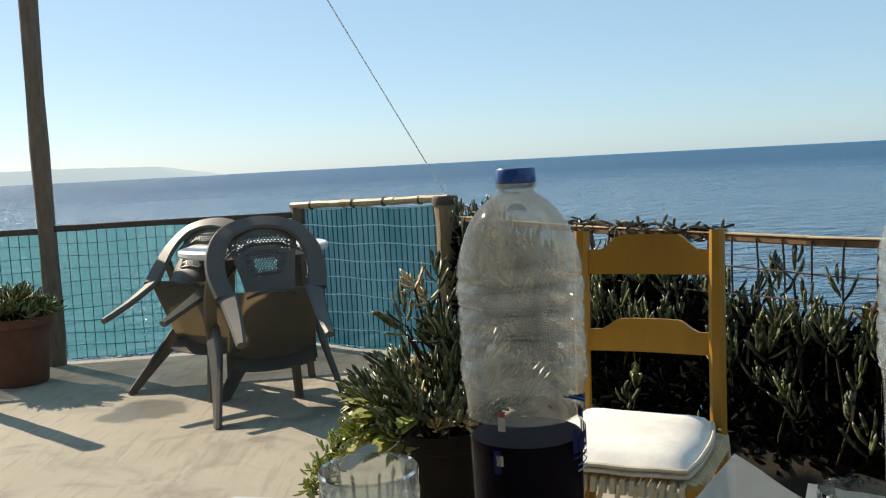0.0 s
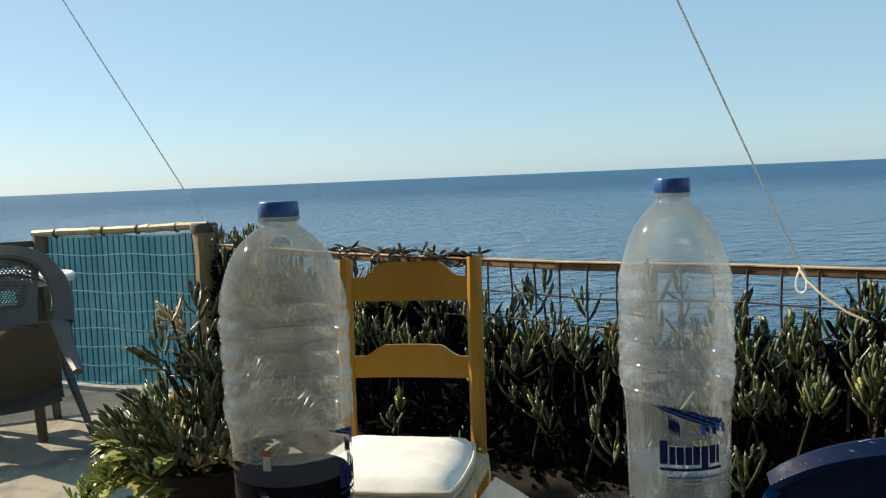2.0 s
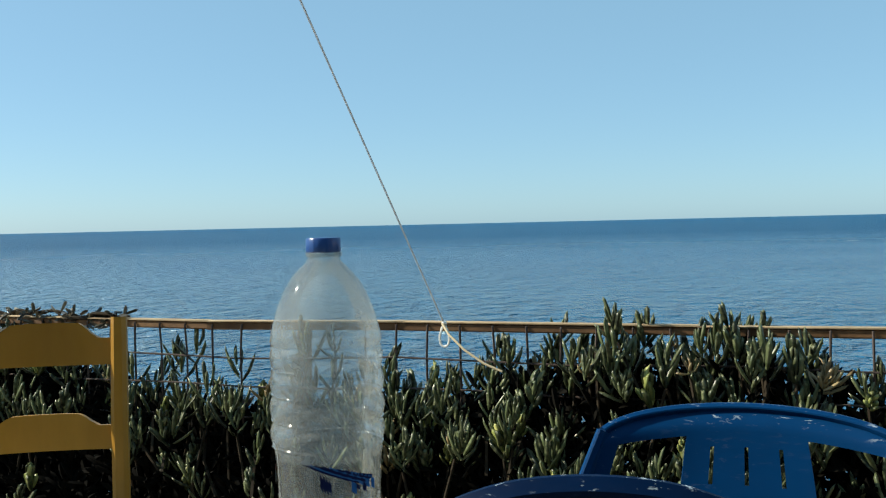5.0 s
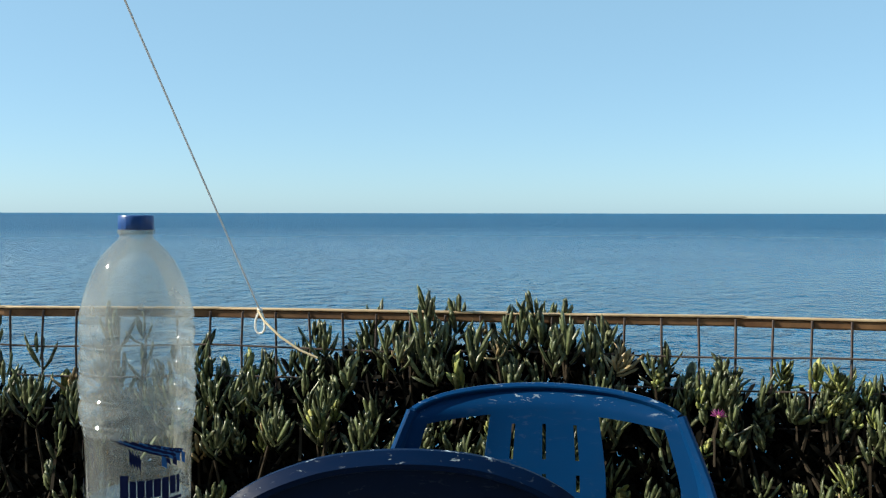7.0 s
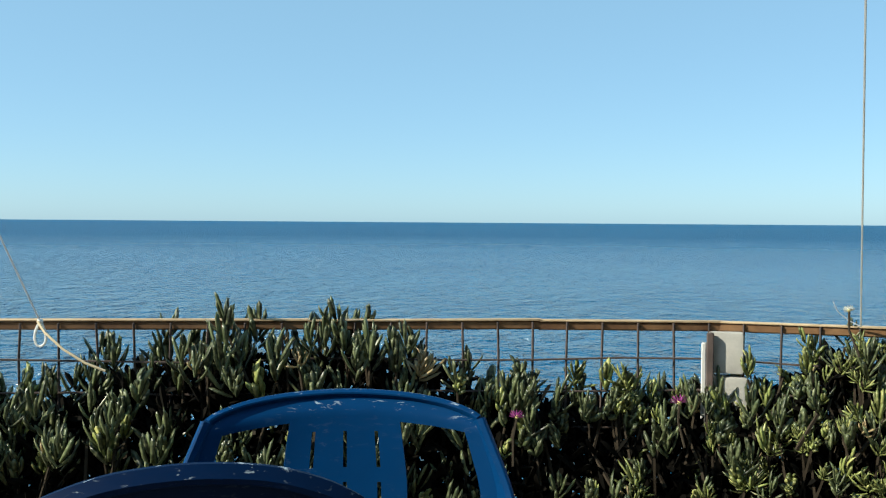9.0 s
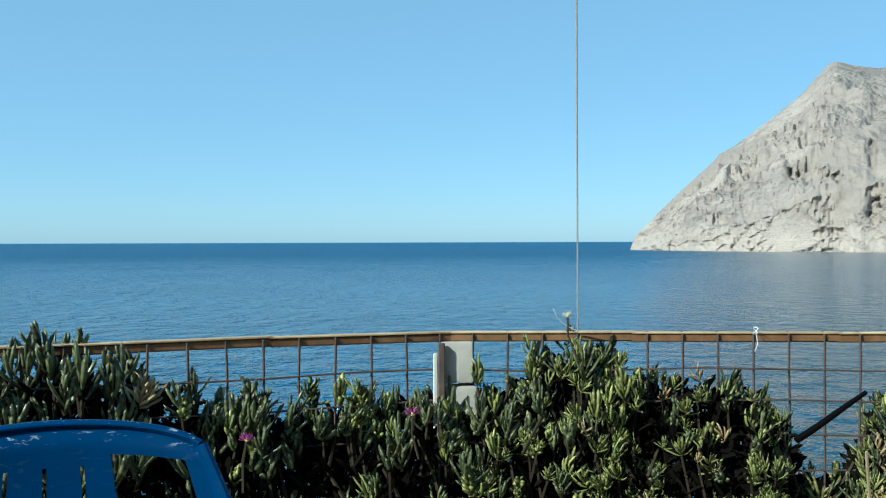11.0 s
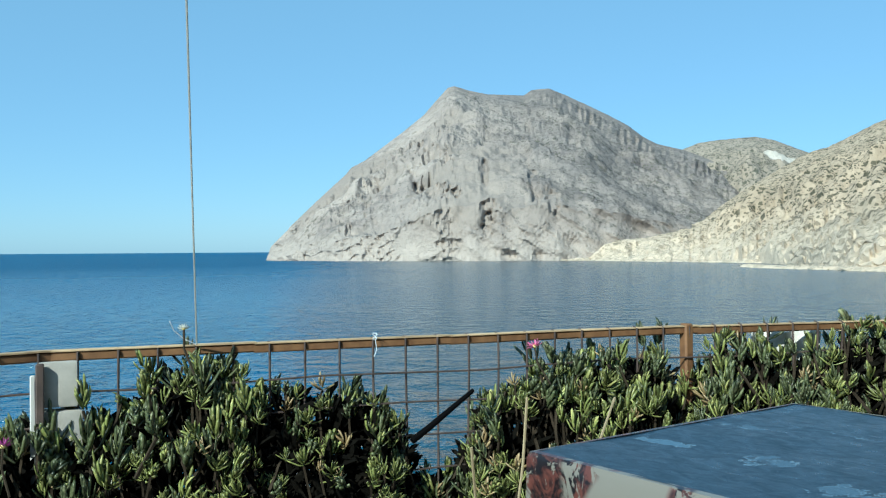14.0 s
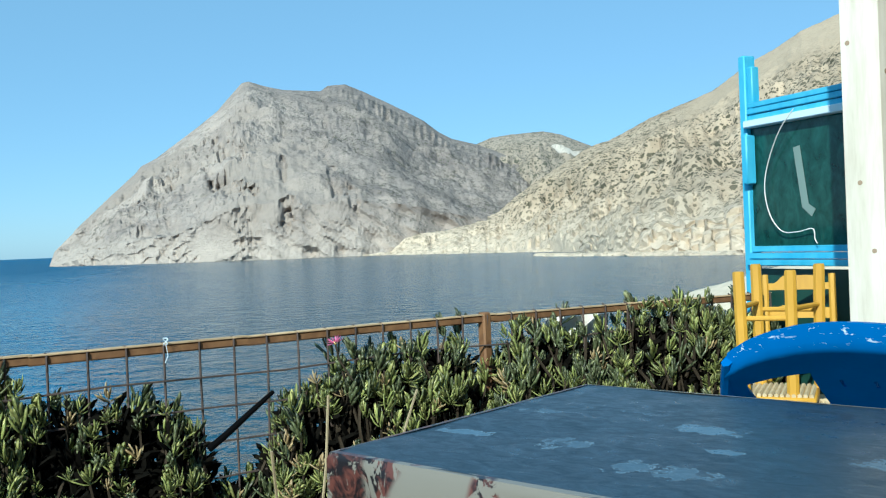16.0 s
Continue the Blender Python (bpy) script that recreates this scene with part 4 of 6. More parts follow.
# how high the thick growth stands, by bearing; and how far the loose shoots rise over it
GROWTH = [(-1, 0.80), (2, 0.80), (4, 0.73), (8, 0.72), (14, 0.66), (17, 0.57), (22, 0.55), (25, 0.57), (29, 0.60), (34, 0.61), (37, 0.67), (41, 0.74), (46, 0.765), (52, 0.78), (58, 0.72), (61, 0.63), (66, 0.60),
          (72, 0.60), (75, 0.64), (77.5, 0.63), (79, 0.66), (81.2, 0.77), (83.5, 0.77), (85, 0.69), (91, 0.68), (94.5, 0.60), (95.8, 0.36), (98.6, 0.36), (99.8, 0.58), (102, 0.66), (105, 0.70), (110.4, 0.74), (111.3, 0.60), (112.5, 0.60), (113.3, 0.745), (116.5, 0.745), (117.5, 0.70), (119.5, 0.70), (120.5, 0.77), (123.5, 0.80), (126, 0.74), (130, 0.74), (140, 0.77)]
SECTIONS = [(3, 13), (13, 22), (22, 31), (31, 36), (36, 41), (41, 46), (46, 51), (51, 56), (56, 62), (62, 68), (68, 74), (74, 79), (79, 84), (84, 89), (89, 95.5), (98.8, 103), (95.5, 98.8), (103, 107), (107, 111), (111, 115), (115, 119), (119, 124), (124, 129), (-0.2, 3.2)]
LEAFY = ["dark green", "grey-green", "dense green", "sunlit green"]


def bush(k, b0, b1):
    rng = random.Random(100 + k)
    mid, _ = arc_point(-(b0 + b1) / 2)
    ob = thing("ice_plant", pose(mid.x, mid.y, 0), LEAFY[k % 4] + " fleshy-leaved succulent bush growing through the fence", "shrub", "succulent hedge along the fence")
    inv = Matrix.Translation((-mid.x, -mid.y, 0))
    p0, p1 = arc_point(-b0), arc_point(-b1)
    span = (p1[0] - p0[0]).length
    late = min(max(((b0 + b1) / 2 - 60) / 25, 0), 1)
    early = min(max((38 - (b0 + b1) / 2) / 8, 0), 1)
    count = min(int(span * (205 - 95 * early + 440 * late)) + 20, 290)
    stems = bmesh.new()
    deep = bmesh.new()
    made = 0
    while made < count:
        b = b0 + (b1 - b0) * rng.random()
        got = arc_point(-b)
        p, d = got
        inward = Vector((-p.x, -p.y)).normalized()
        H = ease(b, GROWTH) + 0.03 * noise.noise(Vector((b * 0.8, 0, 5)))
        loose = rng.random() < (0.22 if 14 < b < 28 or b < 3 else 0.07)
        f = rng.random() ** (0.75 - 0.2 * early)
        # shoots stand in clumps with dark hollows between them
        hollow = noise.noise(Vector((b * 0.42, f * 3.2, 2.0))) + 0.6 * noise.noise(Vector((b * 1.1, f * 7.0, 9.0)))
        if hollow < (0.20 if 57 < b < 77 else -0.10 if b > 103 else 0.03) and f < 0.93 and rng.random() < 0.95 - 0.08 * late or early and rng.random() < early * 0.7 * (f < 0.6):
            made += 0.5
            continue
        z = H * (0.16 + 0.84 * f)
        off = 0.04 + (0.30 + 0.10 * late) * (1 - f) + rng.uniform(-0.10, 0.05)
        lift = 0.75 + 0.45 * f
        if 95.4 < b < 99.0 and z > 0.36:
            made += 1
            continue
        if loose:
            z = H + rng.uniform(0.0, 0.20 if 14 < b < 28 else 0.06)
            off = rng.uniform(-0.04, 0.06)
        q = p + inward * off
        small = rng.random() < late * (0.85 if f < 0.78 else 0.40) * (0.45 if b > 103 else 1.0)
        dry = rng.random() < (0.10 if 85 < b < 112 else 0.035)
        me = rng.choice(DRY if dry else TUFT if small else FRESH_LIT if rng.random() < late * 0.6 else TALL)
        if not small and not dry and rng.random() < (0.75 if b > 103 else 0.3):
            me = rng.choice(UPRIGHT)
        if not dry and 57 < b < 104 and rng.random() < 0.22:
            me = rng.choice(ROUND)
        wild = 0.85 if small else 0.3 + 0.2 * late
        out = Vector((inward.x, inward.y, 0)) * (1 - f) * (0.25 if b > 103 else 0.5) + Vector((rng.uniform(-wild, wild), rng.uniform(-wild, wild), lift + 0.25))
        s = rng.uniform(0.75 - 0.2 * late, 1.2) * (1 - 0.2 * late)
        if small and 74 < b < 103:
            s *= 0.8
        turn = out.to_track_quat('Z', 'X').to_matrix().to_4x4() @ pose(0, 0, 0, 0, 0, rng.uniform(0, 360))
        o = new("shoot", me)
        o.parent = ob
        base = Vector((q.x, q.y, z - 0.06))
        o.matrix_basis = inv @ Matrix.Translation(base) @ turn @ Matrix.Diagonal((s, s, s, 1))
        if rng.random() < 0.5 or loose:
            root = Vector((p.x + inward.x * 0.12 + rng.uniform(-0.1, 0.1), p.y + inward.y * 0.12 + rng.uniform(-0.1, 0.1), 0.0 if not loose else z - 0.3))
            c = root.lerp(base, 0.5) + Vector((rng.uniform(-0.05, 0.05), rng.uniform(-0.05, 0.05), -0.03))
            tube(stems, [inv @ root, inv @ c, inv @ base], [0.006, 0.005, 0.004], 4, False)
        made += 1
    # inner leaves, coloured near-black to stand for the shade inside the bush
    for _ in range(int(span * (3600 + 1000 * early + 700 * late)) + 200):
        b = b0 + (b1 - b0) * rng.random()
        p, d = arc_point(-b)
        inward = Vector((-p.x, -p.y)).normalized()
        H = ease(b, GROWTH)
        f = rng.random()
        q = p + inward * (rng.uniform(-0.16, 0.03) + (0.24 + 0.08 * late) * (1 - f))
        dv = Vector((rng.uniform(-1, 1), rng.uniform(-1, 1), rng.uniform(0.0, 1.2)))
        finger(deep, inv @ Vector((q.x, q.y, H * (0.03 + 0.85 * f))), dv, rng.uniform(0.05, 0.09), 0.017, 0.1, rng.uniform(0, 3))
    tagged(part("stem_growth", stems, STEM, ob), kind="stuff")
    tagged(part("inner_leaves", deep, SHADE_LEAF, ob), "near-black leaves coloured as the shade inside the bush", kind="stuff")
    return ob


for k, (b0, b1) in enumerate(SECTIONS):
    bush(k, b0, b1)


def blocking_bank(bm):
    """A low dark bank of soil along the fence foot, added unseen to block light through the hedge."""
    rows = []
    for q in range(70):
        b = 2 + 127 * q / 69
        p, d = arc_point(-b)
        inward = Vector((-p.x, -p.y)).normalized()
        row = []
        for off, z in ((0.42, 0.004), (0.36, 0.07), (0.18, 0.16), (0.02, 0.17), (-0.05, 0.004)):
            w = p + inward * (off + 0.03 * noise.noise(Vector((b, off * 5, 0))))
            row.append(bm.verts.new((w.x, w.y, z + (0.03 * noise.noise(Vector((b * 2, off * 9, 1))) if z > 0.01 else 0))))
        rows.append(row)
    for u, w in zip(rows, rows[1:]):
        for j in range(4):
            bm.faces.new((u[j], w[j], w[j + 1], u[j + 1]))


tagged(part("ground_bed", mesh_of(blocking_bank), SOIL), "dark soil bank added unseen along the fence foot", "soil", kind="structure")

PINK = plain_mat("pink_petal", (0.75, 0.20, 0.42), 0.5)
MAGENTA = plain_mat("magenta_petal", (0.30, 0.05, 0.22), 0.5)
YELLOWISH = plain_mat("flower_centre", (0.75, 0.65, 0.25), 0.6)
WHITE_PETAL = plain_mat("pale_petal", (0.7, 0.7, 0.62), 0.5)


def flower(x, y, z, mat, r, label):
    ob = thing("ice_plant_flower", pose(x, y, z, 18, 12, 40 * x), label, "flower", "flowers in the hedge")
    bm = bmesh.new()
    for k in range(26):
        a = 2 * math.pi * k / 26
        t = 0.9 + 0.35 * (k % 3)
        d = Vector((math.cos(a) * math.sin(t), math.sin(a) * math.sin(t), math.cos(t)))
        finger(bm, d * 0.2 * r, d, r * 0.95, r * 0.16, 0.2, 0)
    part("petals", bm, mat, ob)
    bm = bmesh.new()
    bmesh.ops.create_icosphere(bm, subdivisions=2, radius=r * 0.3)
    part("centre", bm, YELLOWISH, ob)
    part("stalk", mesh_of(tube, [(0, 0, 0), (0.01, 0, -0.05), (0.0, 0.01, -0.12)], 0.003, 5), STEM, ob)


flower(2.82, -0.66, 0.765, PINK, 0.022, "open pink flower standing above the hedge")
flower(2.42, 0.70, 0.60, MAGENTA, 0.022, "small magenta flower among the leaves")
flower(2.02, 0.98, 0.60, MAGENTA, 0.018, "small magenta flower among the leaves")
flower(2.50, 0.30, 0.86, WHITE_PETAL, 0.014, "pale bud at the top of a shoot")


def leaning_stick():
    ob = thing("dark_branch", pose(0, 0, 0), "dark bare branch leaning across the gap in the hedge", "branch")
    part("stem", mesh_of(tube, [(2.665, -0.28, 0.53), (2.69, -0.33, 0.56), (2.72, -0.39, 0.60), (2.755, -0.465, 0.65)], [0.0095, 0.009, 0.008, 0.006], 8), plain_mat("black_bark", (0.004, 0.004, 0.0045), 0.95, 0.02), ob)
    for pts in ([(2.30, -0.52, 0.70), (2.26, -0.50, 0.55), (2.22, -0.47, 0.40)], [(2.50, -0.80, 0.66), (2.40, -0.72, 0.55)], [(2.14, -0.36, 0.62), (2.18, -0.38, 0.42)]):
        part("twig", mesh_of(tube, pts, 0.0032, 5), two_tone_dry, ob, "pale dry twig")


def withered_vine():
    """Dead shoots lying along the rail near the corner."""
    rng = random.Random(44)
    ob = thing("withered_vine", pose(0, 0, 0), "withered brown vine lying along the fence rail", "vine")
    a, b = Vector((0.50, 3.81, RAIL_Z + 0.012)), Vector((0.92, 3.09, RAIL_Z + 0.012))
    for k in range(4):
        pts = []
        for q in range(10):
            f = min(max(q / 9 + rng.uniform(-0.03, 0.03), 0), 1)
            pts.append(a.lerp(b, f) + Vector((rng.uniform(-0.02, 0.02), rng.uniform(-0.02, 0.02), rng.uniform(-0.012, 0.022))))
        part("stem", mesh_of(tube, smooth_path(pts, 3), 0.0055, 5), STEM, ob)
    bm = bmesh.new()
    for k in range(170):
        f = rng.random() ** 0.8
        p = a.lerp(b, f) + Vector((rng.uniform(-0.02, 0.02), rng.uniform(-0.02, 0.02), rng.uniform(-0.03, 0.018)))
        finger(bm, p, Vector((rng.uniform(-1, 1), rng.uniform(-1, 1), rng.uniform(-0.5, 0.5))), rng.uniform(0.03, 0.06), 0.012, 0.2, rng.uniform(0, 3))
    tagged(part("dead_leaves", bm, DEAD_LEAF, ob, "curled grey-brown leaves"), kind="stuff")


DEAD_LEAF = make_leaf("dead_leaf", (0.030, 0.024, 0.018), (0.10, 0.085, 0.055), (0.20, 0.19, 0.12))
withered_vine()


# a slack tube stands in for the rail end that slopes from the post
def corner_rail_end():
    ob = thing("cable", pose(0, 0, 0), "dark slack tube standing in for the rail end sloping from the corner post", "cable")
    part("strand", mesh_of(tube, smooth_path([(0.03, 4.90, 0.895), (0.09, 4.77, 0.855), (0.16, 4.62, 0.825), (0.24, 4.43, 0.808)]), 0.008, 6), RAIL_DARK, ob)


corner_rail_end()
two_tone_dry = two_tone("dry_twig", (0.24, 0.19, 0.11), (0.38, 0.31, 0.19), 40, 0.85)
leaning_stick()

# ---- things on the terrace ----
def speckled_plastic(name, color, scuff, rough=0.36, zone_low=0.42, up_low=0.45):
    """Sun-worn moulded plastic with pale scuffs on its upper edges."""
    m = Mat(name, rough, spec=0.07)
    v = m.coords("Object")
    fade = m.noise(5, 4, 0.6, v)
    scr = m.noise(75, 3, 0.75, m.coords("Object", (0.5, 1.0, 1.6)), 0.6)
    zone = m.noise(9, 3, 0.6, v)
    col = m.ramp(fade, [(0.3, tuple(c * 0.8 for c in color)), (0.7, color)])
    mask = m.math('MULTIPLY', m.ramp(scr, [(0.60, 0.0), (0.66, 1.0)]), m.ramp(zone, [(zone_low, 0.0), (zone_low + 0.16, 1.0)]))
    mask = m.math('MULTIPLY', mask, m.ramp(m.math('ADD', m.math('MULTIPLY', m.up(), 0.5), 0.5), [(0.5 + up_low / 2, 0.03), (0.675 + up_low / 2, 1.0)]))
    m.set("Base Color", m.mix(mask, col, scuff))
    m.set("Roughness", m.ramp(scr, [(0.3, rough), (0.7, rough + 0.22)]))
    m.bump(scr, 0.15, 0.001)
    return m.m


BLUE = speckled_plastic("blue_plastic", (0.001, 0.040, 0.135), (0.55, 0.66, 0.74))
# scuffed blue plastic; its brighter tone stands for sun on the rim
SCUFFED_LIT_BLUE = speckled_plastic("scuffed_lit_blue_plastic", (0.003, 0.120, 0.400), (0.66, 0.78, 0.86), zone_low=0.33, up_low=-0.40)
# blue plastic again, darkened to stand for shade on the near chair
SHADE_BLUE = speckled_plastic("shade_blue_plastic", (0.0003, 0.011, 0.046), (0.55, 0.66, 0.74))
def shaded_plastic(name, clear):
    """White garden-chair plastic, its colour darkened to stand for shade; thin, so that some sun glows through it."""
    m = Mat(name, 0.45, spec=0.35)
    v = m.coords("Object")
    f = m.math('ADD', m.math('MULTIPLY', m.noise(3, 3, 0.6, v), 0.6), m.math('MULTIPLY', m.noise(40, 4, 0.65, v), 0.4))
    col = m.ramp(f, [(0.35, (0.080, 0.076, 0.070)), (0.65, (0.128, 0.122, 0.112))])
    m.set("Base Color", col)
    m.glow_through((0.60, 0.51, 0.37), clear)
    return m.m


GREY_PLASTIC = shaded_plastic("shade_dark_plastic", 0.16)
THIN_PLASTIC = shaded_plastic("thin_seat_plastic", 0.46)
WHITE_PLASTIC = two_tone("white_plastic", (0.66, 0.66, 0.64), (0.80, 0.80, 0.78), 14, 0.4, 0.1, 0.001)
YELLOW = two_tone("yellow_painted_wood", (0.29, 0.136, 0.009), (0.395, 0.196, 0.017), 26, 0.5, 0.25, 0.001, (1, 1, 0.3), vary=0.12)
# the same yellow made brighter, standing for full sun on stool and chair
SUNLIT_YELLOW = two_tone("sunlit_yellow_paint", (0.46, 0.245, 0.024), (0.60, 0.345, 0.045), 26, 0.5, 0.25, 0.001, (1, 1, 0.3), vary=0.12)
RUSH = two_tone("woven_rush", (0.42, 0.33, 0.19), (0.62, 0.52, 0.34), 90, 0.8, 0.5, 0.002, (1, 1, 0.1))
CLOTH = two_tone("off_white_cloth", (0.66, 0.63, 0.57), (0.82, 0.80, 0.75), 40, 0.9, 0.4, 0.002)
PIPING = two_tone("beige_piping", (0.50, 0.44, 0.34), (0.62, 0.55, 0.44), 60, 0.9)


def band(bm, pts, wide, widths, thick):
    """A flat bar with rounded edges along points. wide: the direction of its width, one or one a point."""
    pts = [Vector(p) for p in pts]
    rings = []
    for i, p in enumerate(pts):
        d = (pts[min(i + 1, len(pts) - 1)] - pts[max(i - 1, 0)]).normalized()
        w = Vector(wide[i] if isinstance(wide, list) else wide)
        w = (w - d * w.dot(d)).normalized()
        t = d.cross(w)
        ww = (widths[i] if isinstance(widths, (list, tuple)) else widths) / 2
        tt = thick / 2
        e = min(tt * 0.8, ww * 0.5)
        prof = [(-ww, -tt + e), (-ww + e, -tt), (ww - e, -tt), (ww, -tt + e), (ww, tt - e), (ww - e, tt), (-ww + e, tt), (-ww, tt - e)]
        rings.append([bm.verts.new(p + w * a + t * b) for a, b in prof])
    for u, v in zip(rings, rings[1:]):
        for k in range(8):
            bm.faces.new((u[k], u[(k + 1) % 8], v[(k + 1) % 8], v[k]))
    bm.faces.new(rings[0][::-1])
    bm.faces.new(rings[-1])
    bmesh.ops.recalc_face_normals(bm, faces=bm.faces)
    return bm


def plate(bm, us, vs, place, thick, holes=()):
    """A bent plate over a grid of lines, with cells left out where a hole test says so."""
    grid = {}
    for i, u in enumerate(us):
        for j, v in enumerate(vs):
            grid[i, j] = bm.verts.new(place(u, v))
    faces = []
    for i in range(len(us) - 1):
        for j in range(len(vs) - 1):
            uc, vc = (us[i] + us[i + 1]) / 2, (vs[j] + vs[j + 1]) / 2
            if any(h(uc, vc) for h in holes):
                continue
            faces.append(bm.faces.new((grid[i, j], grid[i + 1, j], grid[i + 1, j + 1], grid[i, j + 1])))
    bmesh.ops.delete(bm, geom=[v for v in bm.verts if not v.link_faces], context='VERTS')
    bmesh.ops.recalc_face_normals(bm, faces=bm.faces)
    bmesh.ops.solidify(bm, geom=bm.faces[:], thickness=thick)
    return bm


def seat_plate(bm, half, y0, y1, z, drop):
    us = [-1 + 2 * i / 12 for i in range(13)]
    vs = [i / 10 for i in range(11)]

    def place(u, v):
        y = y0 + (y1 - y0) * v
        dip = 0.018 * (1 - u * u) * (1 - abs(2 * v - 1))
        lip = drop * max(abs(u) - 0.85, 0) / 0.15 * 0.5 + drop * max(v - 0.9, 0) / 0.1
        return Vector((half * u * (0.92 + 0.08 * v), y, z - dip - lip))
    return plate(bm, us, vs, place, 0.006)


def arch_chair(m, label, mat, group, arms=True):
    """A moulded plastic armchair with an arched, lattice back; its front looks along +y."""
    ob = thing("plastic_armchair", m, label, "chair", group)
    right = [(0.205, -0.30, 0.0), (0.206, -0.255, 0.22), (0.215, -0.225, 0.43)]
    up = [(0.228, -0.225, 0.43), (0.255, -0.25, 0.58), (0.240, -0.29, 0.71), (0.165, -0.33, 0.82), (0.0, -0.345, 0.862)]
    for s in (1, -1):
        part("rear_leg", mesh_of(band, smooth_path([(s * x, y, z) for x, y, z in right]), (1, 0.25 * s, 0), [0.046 + 0.055 * k / 12 for k in range(13)], 0.030), mat, ob)
        part("front_leg", mesh_of(band, smooth_path([(s * 0.330, 0.26, 0.0), (s * 0.304, 0.225, 0.25), (s * 0.286, 0.20, 0.44)] + ([(s * 0.284, 0.19, 0.615)] if arms else [])), (0.35 * s, 1, 0), [0.055 + 0.100 * min(k / 13, 1) for k in range(19)], 0.032), mat, ob)
        if arms:
            part("armrest", mesh_of(band, smooth_path([(s * 0.284, 0.235, 0.622), (s * 0.290, 0.12, 0.636), (s * 0.284, -0.08, 0.640), (s * 0.254, -0.25, 0.63)]), (1, 0, 0), 0.066, 0.024), mat, ob)
    arch = [(-x, y, z) for x, y, z in up] + [(x, y, z) for x, y, z in up[-2::-1]]
    path = smooth_path(arch)
    c = Vector((0, -0.28, 0.56))
    part("back_frame", mesh_of(band, path, [((p - c).x, 0, (p - c).z) for p in path], 0.102, 0.028), mat, ob)

    def y_at(z):
        return -0.222 - 0.14 * max(z - 0.43, 0) ** 1.0 * 2.2 * 0.9

    def place(u, v):
        z = 0.42 + 0.40 * v
        w = 0.125 + 0.075 * v ** 1.5 if v < 0.85 else 0.184 - 0.25 * (v - 0.85)
        return Vector((u * w, y_at(z) + 0.03 * u * u - 0.012, z))
    us = [-1 + i / 20 for i in range(41)]
    vs = [i / 34 for i in range(35)]

    def punched(u, v):
        i, j = int((u + 1) * 20), int(v * 34)
        top = 0.72 - 0.10 * u * u < v < 0.92 - 0.16 * u * u and abs(u) < 0.84
        low = 0.26 < v < 0.64 and abs(u) < 0.36 + 0.5 * (v - 0.26)
        return (top or low) and (i + j) % 2 == 0
    part("back_panel", mesh_of(plate, us, vs, place, 0.006, [punched]), mat, ob, "back panel with a fine punched lattice")
    part("seat", mesh_of(seat_plate, 0.235, -0.235, 0.215, 0.44, 0.05), THIN_PLASTIC, ob, "thin seat with the sun glowing through")
    bm = bmesh.new()
    us2 = [-1, -0.6, -0.2, 0.2, 0.6, 1]
    plate(bm, us2, [0, 0.5, 1], lambda u, v: Vector((0.215 * u, 0.21 - 0.03 * u * u, 0.44 - 0.13 * v)), 0.006)
    part("apron", bm, mat, ob)
    return ob


